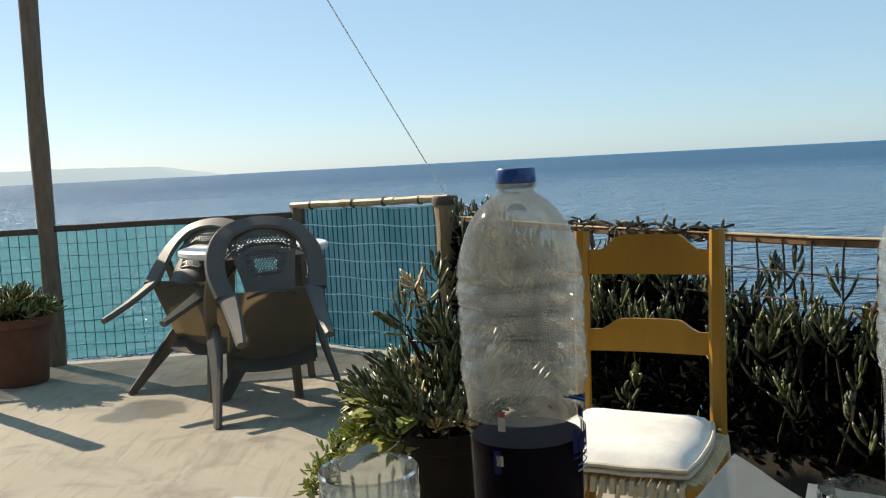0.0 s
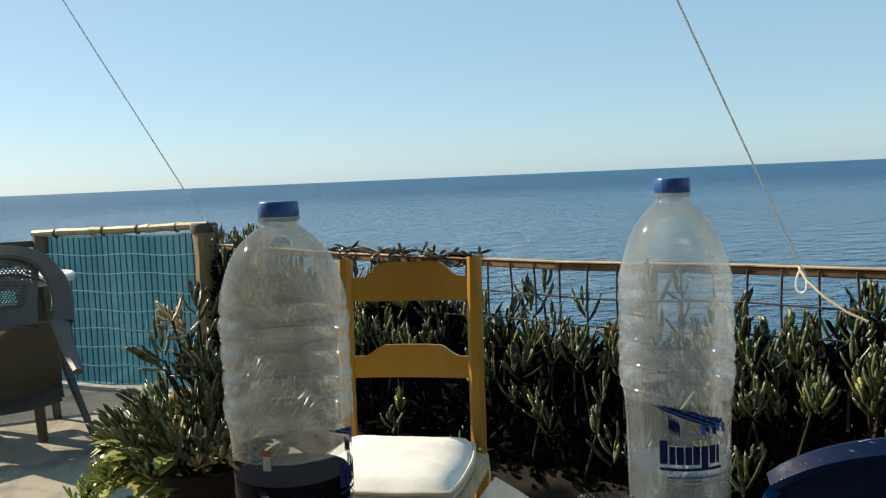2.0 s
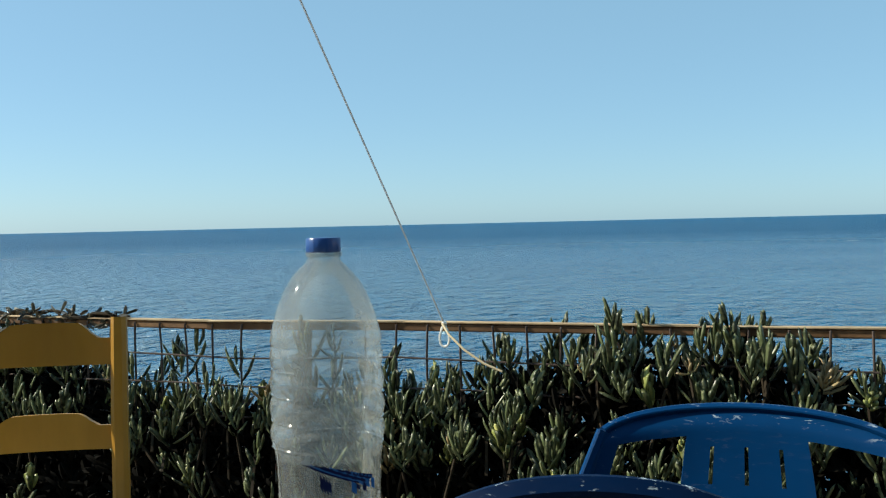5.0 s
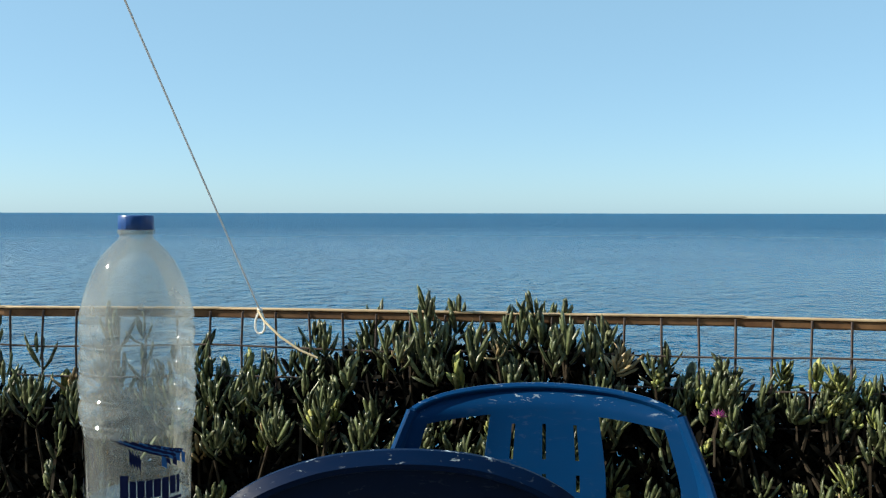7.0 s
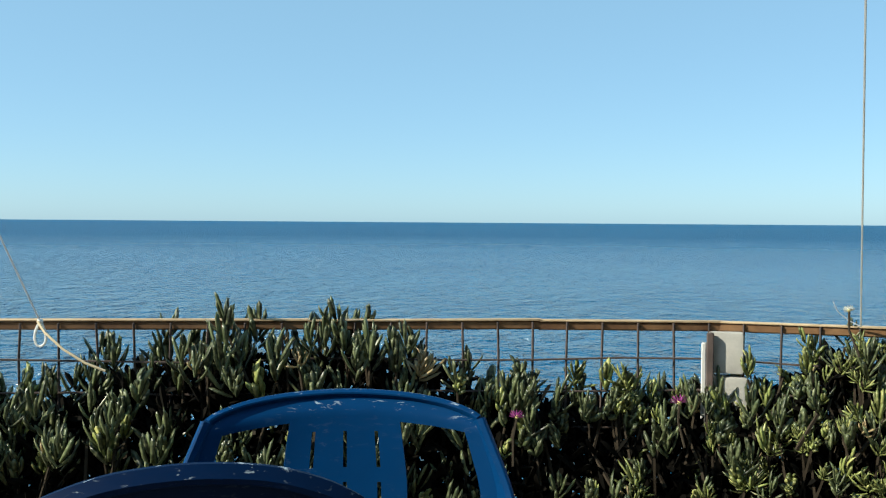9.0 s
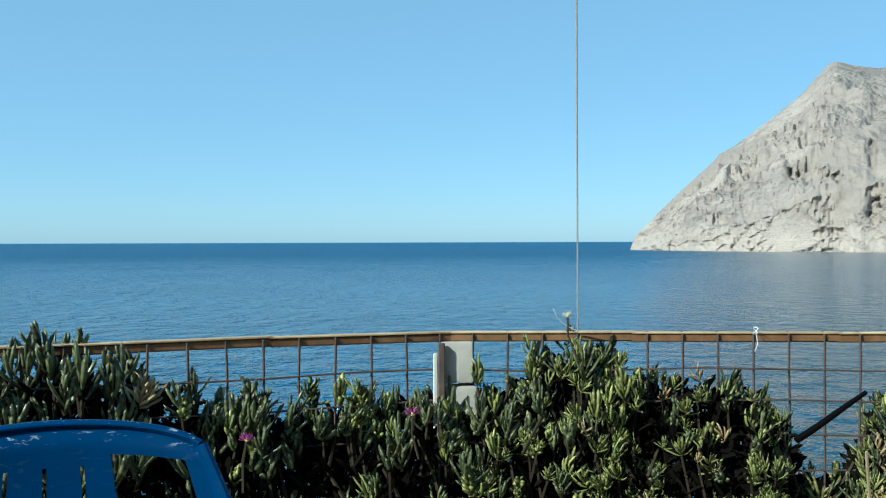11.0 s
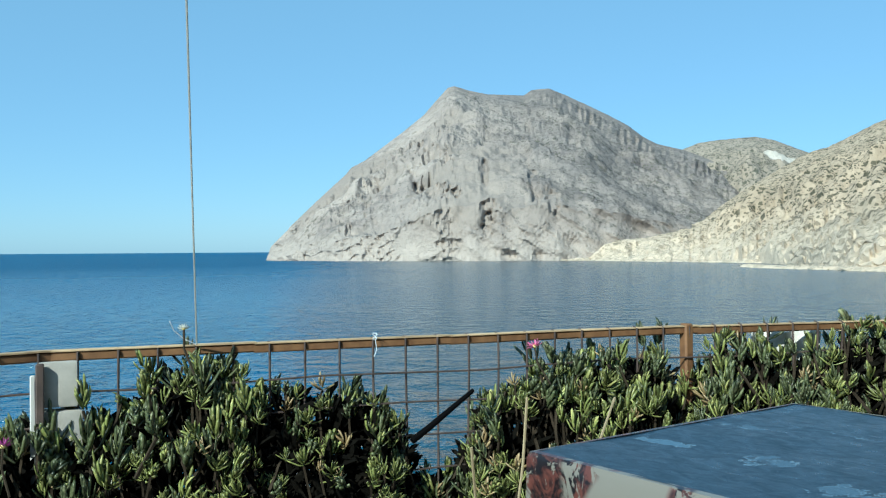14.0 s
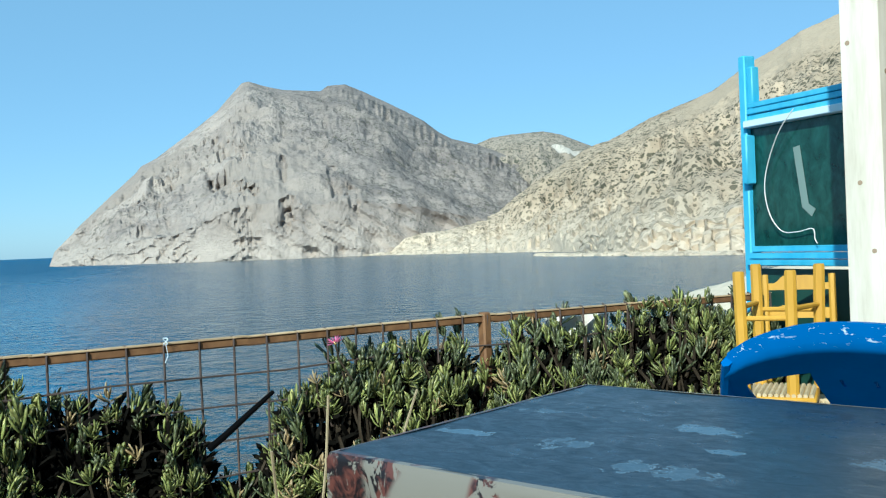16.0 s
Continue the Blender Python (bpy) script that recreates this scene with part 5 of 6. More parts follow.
def blue_chair(m, label, rim_low=0.885, roll=0.0, mat=None, rim_band=True, roll_from=0.84):
    """A moulded plastic chair with a slotted back between two wide openings."""
    ob = thing("blue_plastic_chair", m, label, "chair", "blue plastic chairs")
    mat = mat or BLUE
    us = sorted([s * u for u in (1, 0.94, 0.82, 0.76, 0.62, 0.45, 0.38, 0.3, 0.222, 0.198, 0.1, 0.012) for s in (1, -1)])
    vs = sorted([0, 0.12, 0.20, 0.32, 0.44, 0.56, 0.63, 0.69, rim_low - 0.045, rim_low, 0.90, 0.92, 0.94, 0.96, 0.98, 1.0])

    def place(u, v):
        top = 0.838 - 0.028 * u * u - 0.012 * max(abs(u) - 0.85, 0) / 0.15
        z = 0.42 + (top - 0.42) * v
        half = 0.262 - 0.045 * max((v - 0.62) / 0.38, 0) ** 1.3
        lip = 0.018 * max(v - 0.93, 0) / 0.07 + roll * (max(v - roll_from, 0) / (1 - roll_from)) ** 1.6
        return Vector((half * u, -0.20 - 0.10 * v + 0.06 * abs(u) ** 2.4 - lip, z))
    holes = [lambda u, v: 0.38 < abs(u) < 0.82 and 0.20 < v < rim_low,
             lambda u, v: (abs(u) < 0.012 or 0.198 < abs(u) < 0.222) and (0.69 < v < rim_low - 0.045 or 0.56 < v < 0.63)]
    bm = mesh_of(plate, us, vs, place, 0.012, holes)
    part("backrest", bm, mat, ob)
    rim = smooth_path([place(u, 1.0) + Vector((0, -0.004, -0.004)) for u in (-1, -0.9, -0.7, -0.4, 0, 0.4, 0.7, 0.9, 1)], 4)
    if rim_band:
        part("top_rim", mesh_of(band, rim, (0, 1, 0.15), 0.034, 0.014), mat, ob, "worn rolled top rim with pale scuffs")
    for s in (1, -1):
        part("side_frame", mesh_of(band, smooth_path([place(s * 0.97, 0.98), place(s * 0.97, 0.7), place(s * 0.985, 0.52) + Vector((0, 0.015, 0))]), (0.4 * s, 1, 0), 0.04, 0.016), mat, ob)
        part("armrest", mesh_of(band, smooth_path([place(s, 0.62) + Vector((s * 0.004, 0.0, 0)), (s * 0.280, 0.0, 0.668), (s * 0.285, 0.14, 0.655), (s * 0.278, 0.225, 0.62)]), (1, 0, 0), 0.05, 0.022), mat, ob)
        part("front_leg", mesh_of(band, smooth_path([(s * 0.285, 0.275, 0.0), (s * 0.27, 0.245, 0.3), (s * 0.277, 0.225, 0.622)]), (0.3 * s, 1, 0), [0.045 + 0.03 * k / 12 for k in range(13)], 0.028), mat, ob)
        part("rear_leg", mesh_of(band, smooth_path([(s * 0.255, -0.30, 0.0), (s * 0.245, -0.24, 0.22), (s * 0.24, -0.20, 0.45)]), (1, 0.3 * s, 0), [0.045 + 0.03 * k / 12 for k in range(13)], 0.028), mat, ob)
    part("seat", mesh_of(seat_plate, 0.25, -0.21, 0.23, 0.43, 0.05), mat, ob)
    return ob


def taverna_chair(m, label, slats=((0.805, 0.862, 0.034), (0.628, 0.678, 0.026)), paint=None):
    """A yellow painted wooden chair with a rush seat; its front looks along +y."""
    ob = thing("wooden_chair", m, label, "chair", "yellow wooden chairs")
    paint = paint or YELLOW
    half, back = 0.168, 0.0
    for s in (1, -1):
        part("back_post", mesh_of(band, [(s * half, back - 0.03, 0.0), (s * half, back, 0.44), (s * half, back - 0.012, 0.70), (s * half, back - 0.035, 0.905)], (1, 0, 0), [0.034, 0.037, 0.037, 0.034], 0.034), paint, ob)
        part("front_leg", mesh_of(band, [(s * 0.185, 0.345, 0.0), (s * 0.185, 0.345, 0.455)], (1, 0, 0), 0.036, 0.036), paint, ob)
        for z in (0.14, 0.30):
            part("side_stretcher", mesh_of(tube, [(s * half, 0.0, z), (s * 0.185, 0.345, z)], 0.0105, 8), paint, ob)
        part("seat_rail", mesh_of(tube, [(s * half, 0.01, 0.435), (s * 0.185, 0.345, 0.435)], 0.014, 8), paint, ob)

    def slat(z0, z1, rise):
        bm = bmesh.new()
        us = [-1, -0.78, -0.66, -0.56, -0.48, -0.25, 0, 0.25, 0.48, 0.56, 0.66, 0.78, 1]
        shape = {0.78: 0.0, 0.66: 0.35, 0.56: 0.75, 0.48: 0.95}

        def place(u, v):
            a = abs(u)
            k = 0.0 if a >= 0.78 else shape[a] if a in shape else 1.0
            zt = z1 + rise * k
            z = z0 + (zt - z0) * v
            return Vector((u * (half - 0.014), back - 0.012 - (z - 0.70) * 0.11 - 0.012 * (1 - u * u), z))
        plate(bm, us, [0, 0.5, 1], place, 0.016)
        return bm
    for z0, z1, rise in slats:
        part("back_slat", slat(z0, z1, rise), paint, ob)
    for y, w, z in ((0.345, 0.185, 0.20), (0.0, half, 0.24)):
        part("cross_stretcher", mesh_of(tube, [(-w, y, z), (w, y, z)], 0.0105, 8), paint, ob)
    bm = bmesh.new()
    # rush cords run from the four edges to the middle
    for k in range(17):
        f = (k + 0.5) / 17
        x0 = -0.178 + 0.356 * f
        q = min(f, 1 - f)
        tube(bm, [(x0, 0.362, 0.43), (x0, 0.358, 0.452), (x0 * 0.97, 0.345 - 0.33 * q, 0.455)], 0.0085, 5)
        tube(bm, [(x0 * 0.92, 0.0, 0.44), (x0 * 0.94, 0.02 + 0.33 * q, 0.455)], 0.0085, 5)
        y0 = 0.01 + 0.335 * f
        for s in (1, -1):
            tube(bm, [(s * 0.19, y0, 0.43), (s * 0.185, y0, 0.452), (s * (0.175 - 0.35 * q), y0, 0.455)], 0.0085, 5)
    for k in range(9):
        x0 = -0.15 + 0.0375 * k
        tube(bm, [(x0, 0.362, 0.448), (x0 + 0.01, 0.368, 0.40), (x0 - 0.004, 0.362, 0.355)], 0.006, 5)
    tagged(part("rush_seat", bm, RUSH, ob, "woven rush seat"), kind="stuff")
    return ob


def seat_cushion(m):
    ob = thing("seat_cushion", m, "flat off-white seat cushion with piped edges", "cushion")
    us = [-1 + 2 * i / 16 for i in range(17)]
    vs = [-1 + 2 * i / 16 for i in range(17)]
    bm = bmesh.new()
    top, low = {}, {}
    for i, u in enumerate(us):
        for j, v in enumerate(vs):
            e = max(abs(u), abs(v))
            puff = 0.034 * (1 - e ** 3.2) ** 0.6 + 0.004 * noise.noise(Vector((u * 2.5, v * 2.5, 1)))
            rc = 1 - 0.085 * (u * v) ** 2
            x, y = u * 0.185 * rc * (0.96 + 0.04 * v), v * 0.175 * rc
            top[i, j] = bm.verts.new((x, y, 0.030 + puff))
            low[i, j] = bm.verts.new((x, y, 0.016 - 0.012 * (1 - e ** 6)))
    for i in range(16):
        for j in range(16):
            bm.faces.new((top[i, j], top[i + 1, j], top[i + 1, j + 1], top[i, j + 1]))
            bm.faces.new((low[i, j], low[i, j + 1], low[i + 1, j + 1], low[i + 1, j]))
    ring = [(i, 0) for i in range(16)] + [(16, j) for j in range(16)] + [(i, 16) for i in range(16, 0, -1)] + [(0, j) for j in range(16, 0, -1)]
    for a, b in zip(ring, ring[1:] + ring[:1]):
        bm.faces.new((low[a], low[b], top[b], top[a]))
    edge = [(top[k].co + low[k].co) / 2 for k in ring]
    part("pad", bm, CLOTH, ob)
    for dz in (0.008, -0.004):
        part("piping", mesh_of(tube, [p * 1.0 + Vector((p.x, p.y, 0)).normalized() * 0.003 + Vector((0, 0, dz)) for p in edge + edge[:1]], 0.0045, 6, False), PIPING, ob, "beige piped seam")
    for s in (1, -1):
        part("tie", mesh_of(tube, [(s * 0.17, -0.165, 0.02), (s * 0.185, -0.185, 0.0), (s * 0.19, -0.18, -0.05), (s * 0.18, -0.19, -0.10)], 0.004, 5), PIPING, ob)
    return ob


def facing(x, y, fx, fy, z=0.0):
    """A pose at (x, y) whose +y looks along (fx, fy)."""
    return pose(x, y, z, 0, 0, math.degrees(math.atan2(-fx, fy)))


CHAIR_MID = (0.440, 2.061)
CHAIR_FRONT = (-0.45, -0.89)
taverna_chair(facing(*CHAIR_MID, *CHAIR_FRONT) @ Matrix.Diagonal((0.92, 1, 1, 1)), "yellow painted wooden chair with a white seat cushion")
_f = Vector((*CHAIR_FRONT, 0)).normalized() * 0.182
seat_cushion(facing(CHAIR_MID[0] + _f.x, CHAIR_MID[1] + _f.y, *CHAIR_FRONT, 0.452) @ Matrix.Diagonal((0.93, 1, 1, 1)))

# both lean forward with their backs against the table, rear legs in the air
arch_chair(pose(-0.709, 3.819, 0.185, -56.4, -1.2, 17.9) @ Matrix.Scale(0.874, 4), "white plastic armchair, colour darkened for shade, tipped forward against the round table", GREY_PLASTIC, "white plastic armchairs")
arch_chair(pose(-1.419, 4.342, 0.193, -59.9, 0.6, -24.9) @ Matrix.Scale(0.874, 4), "white plastic armchair, colour darkened for shade, leaning its back on the table", GREY_PLASTIC, "white plastic armchairs")


def round_table():
    ob = thing("round_table", pose(-0.955, 4.55, 0), "round white plastic table between armchairs", "table")
    bm = bmesh.new()
    lathe(bm, [(0.33, 0.69), (0.355, 0.69), (0.365, 0.70), (0.365, 0.718), (0.355, 0.726), (0.0005, 0.727)], 40, False)
    part("tabletop", bm, WHITE_PLASTIC, ob)
    for k in range(4):
        a = radians(45 + 90 * k)
        c, s = math.cos(a), math.sin(a)
        # legs take the shade-darkened plastic under the white top
        part("leg", mesh_of(band, [(c * 0.24, s * 0.24, 0.70), (c * 0.27, s * 0.27, 0.35), (c * 0.30, s * 0.30, 0.0)], (-s, c, 0), [0.08, 0.06, 0.045], 0.03), GREY_PLASTIC, ob)


round_table()

TERRACOTTA = two_tone("terracotta", (0.11, 0.045, 0.028), (0.19, 0.085, 0.052), 25, 0.85, 0.3, 0.002)
DARK_POT = two_tone("dark_plastic_pot", (0.008, 0.007, 0.007), (0.02, 0.017, 0.016), 30, 0.7, 0.2, 0.001, spec=0.12)


def pot_plant(x, y, r, h, pot_mat, label, seed, shoots, spread, tall, kinds, pot_label, tops=0):
    ob = thing("potted_plant", pose(x, y, 0), label, "potted plant")
    rng = random.Random(seed)
    bm = bmesh.new()
    lathe(bm, [(r * 0.74, 0.0), (r * 0.78, 0.01), (r * 0.96, h - 0.05), (r * 1.06, h - 0.045), (r * 1.07, h), (r * 0.97, h), (r * 0.93, h - 0.03), (0.001, h - 0.035)], 28)
    part("pot", bm, pot_mat, ob, pot_label)
    st = bmesh.new()
    for _ in range(shoots):
        a = rng.uniform(0, 6.283)
        d = rng.random() ** 0.6
        q = Vector((math.cos(a) * d * spread, math.sin(a) * d * spread, h + 0.05 + tall * rng.random() * (1.05 - d * 0.75)))
        out = Vector((math.cos(a) * d * 0.9, math.sin(a) * d * 0.9, 1.0 - 0.3 * d + rng.uniform(-0.2, 0.3)))
        s = rng.uniform(0.8, 1.2)
        o = new("shoot", rng.choice(kinds))
        o.parent = ob
        o.matrix_basis = Matrix.Translation(q - Vector((0, 0, 0.05))) @ out.to_track_quat('Z', 'X').to_matrix().to_4x4() @ pose(0, 0, 0, 0, 0, rng.uniform(0, 360)) @ Matrix.Diagonal((s, s, s, 1))
        if rng.random() < 0.5:
            tube(st, [Vector((q.x * 0.3, q.y * 0.3, h - 0.03)), q * 0.5 + Vector((q.x * 0.2, q.y * 0.2, h * 0.5)), q - Vector((0, 0, 0.04))], 0.004, 4, False)
    # long shoots that stand out above the rest
    for k in range(tops):
        q = Vector((rng.uniform(-0.10, 0.03), rng.uniform(-0.05, 0.08), h + 0.24 + 0.20 * k / tops))
        out = Vector((rng.uniform(-0.9, 0.3), rng.uniform(-0.4, 0.2), 0.9))
        o = new("shoot", rng.choice(kinds))
        o.parent = ob
        o.matrix_basis = Matrix.Translation(q - Vector((0, 0, 0.05))) @ out.to_track_quat('Z', 'X').to_matrix().to_4x4() @ pose(0, 0, 0, 0, 0, rng.uniform(0, 360)) @ Matrix.Scale(0.9, 4)
        tube(st, [Vector((q.x * 0.3, q.y * 0.3, h - 0.03)), Vector((q.x * 0.6 + 0.02, q.y * 0.6, h * 0.6 + q.z * 0.4)), q - Vector((0, 0, 0.045))], 0.004, 4, False)
    tagged(part("stem_growth", st, STEM, ob), kind="stuff")
    return ob


pot_plant(-2.375, 4.98, 0.185, 0.37, TERRACOTTA, "brown terracotta pot of low green succulents by the pole", 5, 70, 0.19, 0.12, TUFT + TALL[:2], "terracotta pot")
POT = (-0.03, 2.42)
pot_plant(*POT, 0.125, 0.385, DARK_POT, "dark plastic pot of tall ice plant with trailing shoots", 6, 110, 0.21, 0.24, TALL + FRESH_LIT[:2] + DRY[:1], "dark plastic pot", 10)
BROAD_LEAF = make_leaf("yellowing_broad_leaf", (0.26, 0.28, 0.07), (0.55, 0.50, 0.11), (0.75, 0.62, 0.18))
TRAIL_LEAF = make_leaf("trailing_leaf", (0.20, 0.25, 0.05), (0.36, 0.40, 0.10), (0.50, 0.50, 0.18))


def broad_leaf(bm, base, d, length, width):
    d = d.normalized()
    side = d.cross(Vector((0, 0, 1))).normalized()
    up = side.cross(d)
    rows = []
    for s, w in ((0, 0.08), (0.2, 0.7), (0.45, 1.0), (0.75, 0.7), (1.0, 0.04)):
        c = base + d * length * s - up * length * 0.25 * s * s
        rows.append([bm.verts.new(c - side * width * w / 2 + up * 0.12 * width * w), bm.verts.new(c), bm.verts.new(c + side * width * w / 2 + up * 0.12 * width * w)])
    for u, v in zip(rows, rows[1:]):
        for k in range(2):
            bm.faces.new((u[k], u[k + 1], v[k + 1], v[k]))


def pot_weeds():
    """The yellowing leaves and the hanging sprig at the pot's rim."""
    rng = random.Random(8)
    ob = thing("yellowing_plant", pose(POT[0], POT[1], 0.385), "yellowing broad-leaved plant with a trailing green sprig at the pot rim", "plant")
    for k in range(44):
        a = radians(215 + rng.uniform(-50, 40))
        base = Vector((math.cos(a) * 0.17 - 0.02, math.sin(a) * 0.17 - 0.02, rng.uniform(-0.03, 0.09)))
        bm = bmesh.new()
        broad_leaf(bm, base, Vector((math.cos(a), math.sin(a), rng.uniform(-0.2, 0.6))), rng.uniform(0.06, 0.10), rng.uniform(0.032, 0.05))
        part("leaf", bm, BROAD_LEAF, ob)
    bm = bmesh.new()
    line = smooth_path([(-0.10, -0.06, 0.05), (-0.18, -0.10, 0.05), (-0.25, -0.13, 0.02), (-0.30, -0.16, -0.04), (-0.33, -0.18, -0.10)])
    part("sprig", mesh_of(tube, line, 0.004, 5), STEM, ob)
    for k in range(430):
        p = Vector(line[rng.randrange(len(line))]) + Vector((rng.uniform(-0.03, 0.03), rng.uniform(-0.03, 0.03), rng.uniform(-0.03, 0.02)))
        finger(bm, p, Vector((rng.uniform(-1, 1), rng.uniform(-1, 1), rng.uniform(-0.4, 0.9))), rng.uniform(0.022, 0.038), 0.008, 0.2, 0)
    tagged(part("sprig_leaves", bm, TRAIL_LEAF, ob), "tiny light green leaves", kind="stuff")


pot_weeds()

# the two blue chairs by the near table, and the one behind the covered table
def blue_at(ax, ay, fx, fy, sx, sz):
    """A place for a blue chair whose back's top middle stands over (ax, ay)."""
    n = math.hypot(fx, fy)
    return facing(ax + fx / n * 0.315, ay + fy / n * 0.315, fx, fy) @ Matrix.Diagonal((sx, 1, sz, 1))


def tipped_at(ax, ay, az, fx, fy, tilt, sx, s, roll=0.11):
    """A place for a blue chair tipped forward, its back's top middle at (ax, ay, az) and its front feet on the floor."""
    turn = facing(0, 0, fx, fy)
    return Matrix.Translation((ax, ay, az)) @ turn @ pose(0, 0, 0, -tilt, 0, 0) @ Matrix.Diagonal((sx, s, s, 1)) @ Matrix.Translation((0, 0.32 + roll, -0.838))


blue_chair(tipped_at(0.757, 0.765, 0.783, -0.70, -0.71, 58, 0.95, 0.82, 0.02), "blue plastic chair, darkened for shade, tipped against the near table", 0.80, 0.02, SHADE_BLUE)
blue_chair(blue_at(1.286, 0.946, -0.80, -0.60, 1.045, 0.93), "blue plastic chair with worn pale edges and slotted back")
blue_chair(tipped_at(1.545, -1.345, 0.874, -0.49, 0.87, 70, 1.17, 1.0, 0.03), "bright blue scuffed plastic chair tipped behind the covered table", 0.715, 0.022, SCUFFED_LIT_BLUE, False, 0.93)

# a yellow chair and an upturned stool by the glazed screen
STK = (2.95, -2.43)
taverna_chair(facing(STK[0], STK[1], -STK[0], -STK[1]) @ Matrix.Diagonal((0.69, 0.8, 0.965, 1)), "yellow wooden chair beside the glazed screen", ((0.846, 0.872, 0.030), (0.738, 0.778, 0.010)), SUNLIT_YELLOW)


def upturned_stool():
    """A small wooden stool laid upside down, its four legs in the air."""
    ob = thing("wooden_stool", pose(2.768, -2.181, 0.462, 0, 0, 45.8), "yellow wooden stool upside down on a chair seat", "stool")
    part("seat_frame", mesh_of(box, 0.23, 0.26, 0.03, pose(-0.005, 0, 0.015), 0.006), SUNLIT_YELLOW, ob)
    bm = bmesh.new()
    for k in range(12):
        tube(bm, [(-0.105 + 0.018 * k, -0.12, 0.034), (-0.105 + 0.018 * k, 0.12, 0.034)], 0.008, 5)
    tagged(part("rush_seat", bm, RUSH, ob, "woven rush underside"), kind="stuff")
    # the legs splay unevenly: their tops are placed to fit the camera's view
    feet = [(0.108, 0.122, 0.445), (0.077, -0.122, 0.460), (-0.053, 0.107, 0.446), (-0.132, -0.107, 0.457)]
    for x, y, z in feet:
        part("leg", mesh_of(band, [(x * 0.93, y * 0.93, 0.03), (x, y, z - 0.006), (x, y, z)], (1, 0, 0), [0.038, 0.036, 0.030], 0.034), SUNLIT_YELLOW, ob)
    for (a, b), z in (((0, 2), 0.288), ((1, 3), 0.300), ((0, 1), 0.325), ((2, 3), 0.318)):
        part("rung", mesh_of(tube, [(feet[a][0] * 0.97, feet[a][1] * 0.97, z), (feet[b][0] * 0.97, feet[b][1] * 0.97, z)], 0.009, 8), SUNLIT_YELLOW, ob)


upturned_stool()


# ---- near table ----
TABLE_TOP = two_tone("painted_tabletop", (0.30, 0.33, 0.34), (0.40, 0.43, 0.44), 20, 0.5, 0.15, 0.001)


def near_table():
    ob = thing("dining_table", pose(0.034, 0.472, 0, 0, 0, -14.5), "square dining table under the water bottles", "table")
    part("tabletop", mesh_of(box, 0.75, 0.75, 0.028, pose(0, 0, 0.736), 0.005, 2), TABLE_TOP, ob)
    for sx in (1, -1):
        for sy in (1, -1):
            part("leg", mesh_of(box, 0.045, 0.045, 0.722, pose(sx * 0.33, sy * 0.33, 0.361), 0.004), YELLOW, ob)
    for s in (1, -1):
        part("apron", mesh_of(box, 0.61, 0.02, 0.08, pose(0, s * 0.33, 0.68), 0.003), YELLOW, ob)
        part("apron", mesh_of(box, 0.02, 0.61, 0.08, pose(s * 0.33, 0, 0.68), 0.003), YELLOW, ob)


near_table()
PET = make_clear("clear_bottle_plastic", (0.70, 0.73, 0.72), (0.90, 0.92, 0.91), 0.25, 0.5)
PET_LOW = make_clear("clear_bottle_base", (0.70, 0.72, 0.70), (0.93, 0.95, 0.94), 0.11, 0.5)
PET_CLEAR = make_clear("clean_bottle_plastic", (0.80, 0.82, 0.80), (0.95, 0.96, 0.96), 0.003, 0.07)
PET_MISTY = make_clear("misted_bottle_plastic", (0.42, 0.42, 0.385), (0.82, 0.83, 0.80), 0.28, 0.5)
GLASS = make_clear("drinking_glass", (0.7, 0.72, 0.7), (0.84, 0.87, 0.86), 0.05)
WINE = plain_mat("dark_red_wine", (0.003, 0.001, 0.0025), 0.4, 0.01)
CAP_BLUE = two_tone("blue_cap", (0.010, 0.055, 0.21), (0.02, 0.085, 0.30), 60, 0.35, 0.1, 0.0005)
NAVY = plain_mat("navy_print", (0.004, 0.010, 0.055), 0.5, 0.1)
SKYPRINT = plain_mat("blue_print", (0.02, 0.11, 0.33), 0.5, 0.1)
RED_PRINT = plain_mat("red_print", (0.30, 0.06, 0.05), 0.4)
CREAM_PRINT = plain_mat("cream_print", (0.36, 0.32, 0.25), 0.5)
WATER = make_clear("still_water", (0.7, 0.8, 0.85), (0.90, 0.95, 0.97), 0.04)


def bottle_profile(full):
    body = [(0.030, 0.004), (0.039, 0.002), (0.0412, 0.010), (0.0414, 0.045), (0.0420, 0.085), (0.0426, 0.119), (0.0434, 0.135), (0.0440, 0.1405), (0.0447, 0.146)]
    z = 0.149
    for k in range(4):
        body += [(0.0446, z - 0.0008), (0.0459, z + 0.0004), (0.0461, z + 0.0012), (0.0453, z + 0.0024), (0.0460, z + 0.0045), (0.0470, z + 0.0095), (0.0470, z + 0.0135), (0.0459, z + 0.0185), (0.0447, z + 0.0212)]
        z += 0.0225
    if not full:
        return body + [(0.0462, 0.2415), (0.0447, 0.249), (0.0424, 0.259), (0.0390, 0.271), (0.0351, 0.2815), (0.0306, 0.2910), (0.0252, 0.2990), (0.0195, 0.3055), (0.0150, 0.3098), (0.0133, 0.313), (0.0131, 0.318)]
    body += [(0.0462, 0.2415), (0.0451, 0.251), (0.0437, 0.259), (0.0418, 0.2665), (0.0396, 0.2745), (0.0369, 0.282), (0.0331, 0.290), (0.0284, 0.297), (0.0235, 0.3025), (0.0185, 0.3072), (0.0145, 0.3102), (0.0133, 0.313), (0.0131, 0.318)]
    return body


def on_bottle(a, z, r=0.0440):
    return Vector((r * math.cos(a), r * math.sin(a), z))


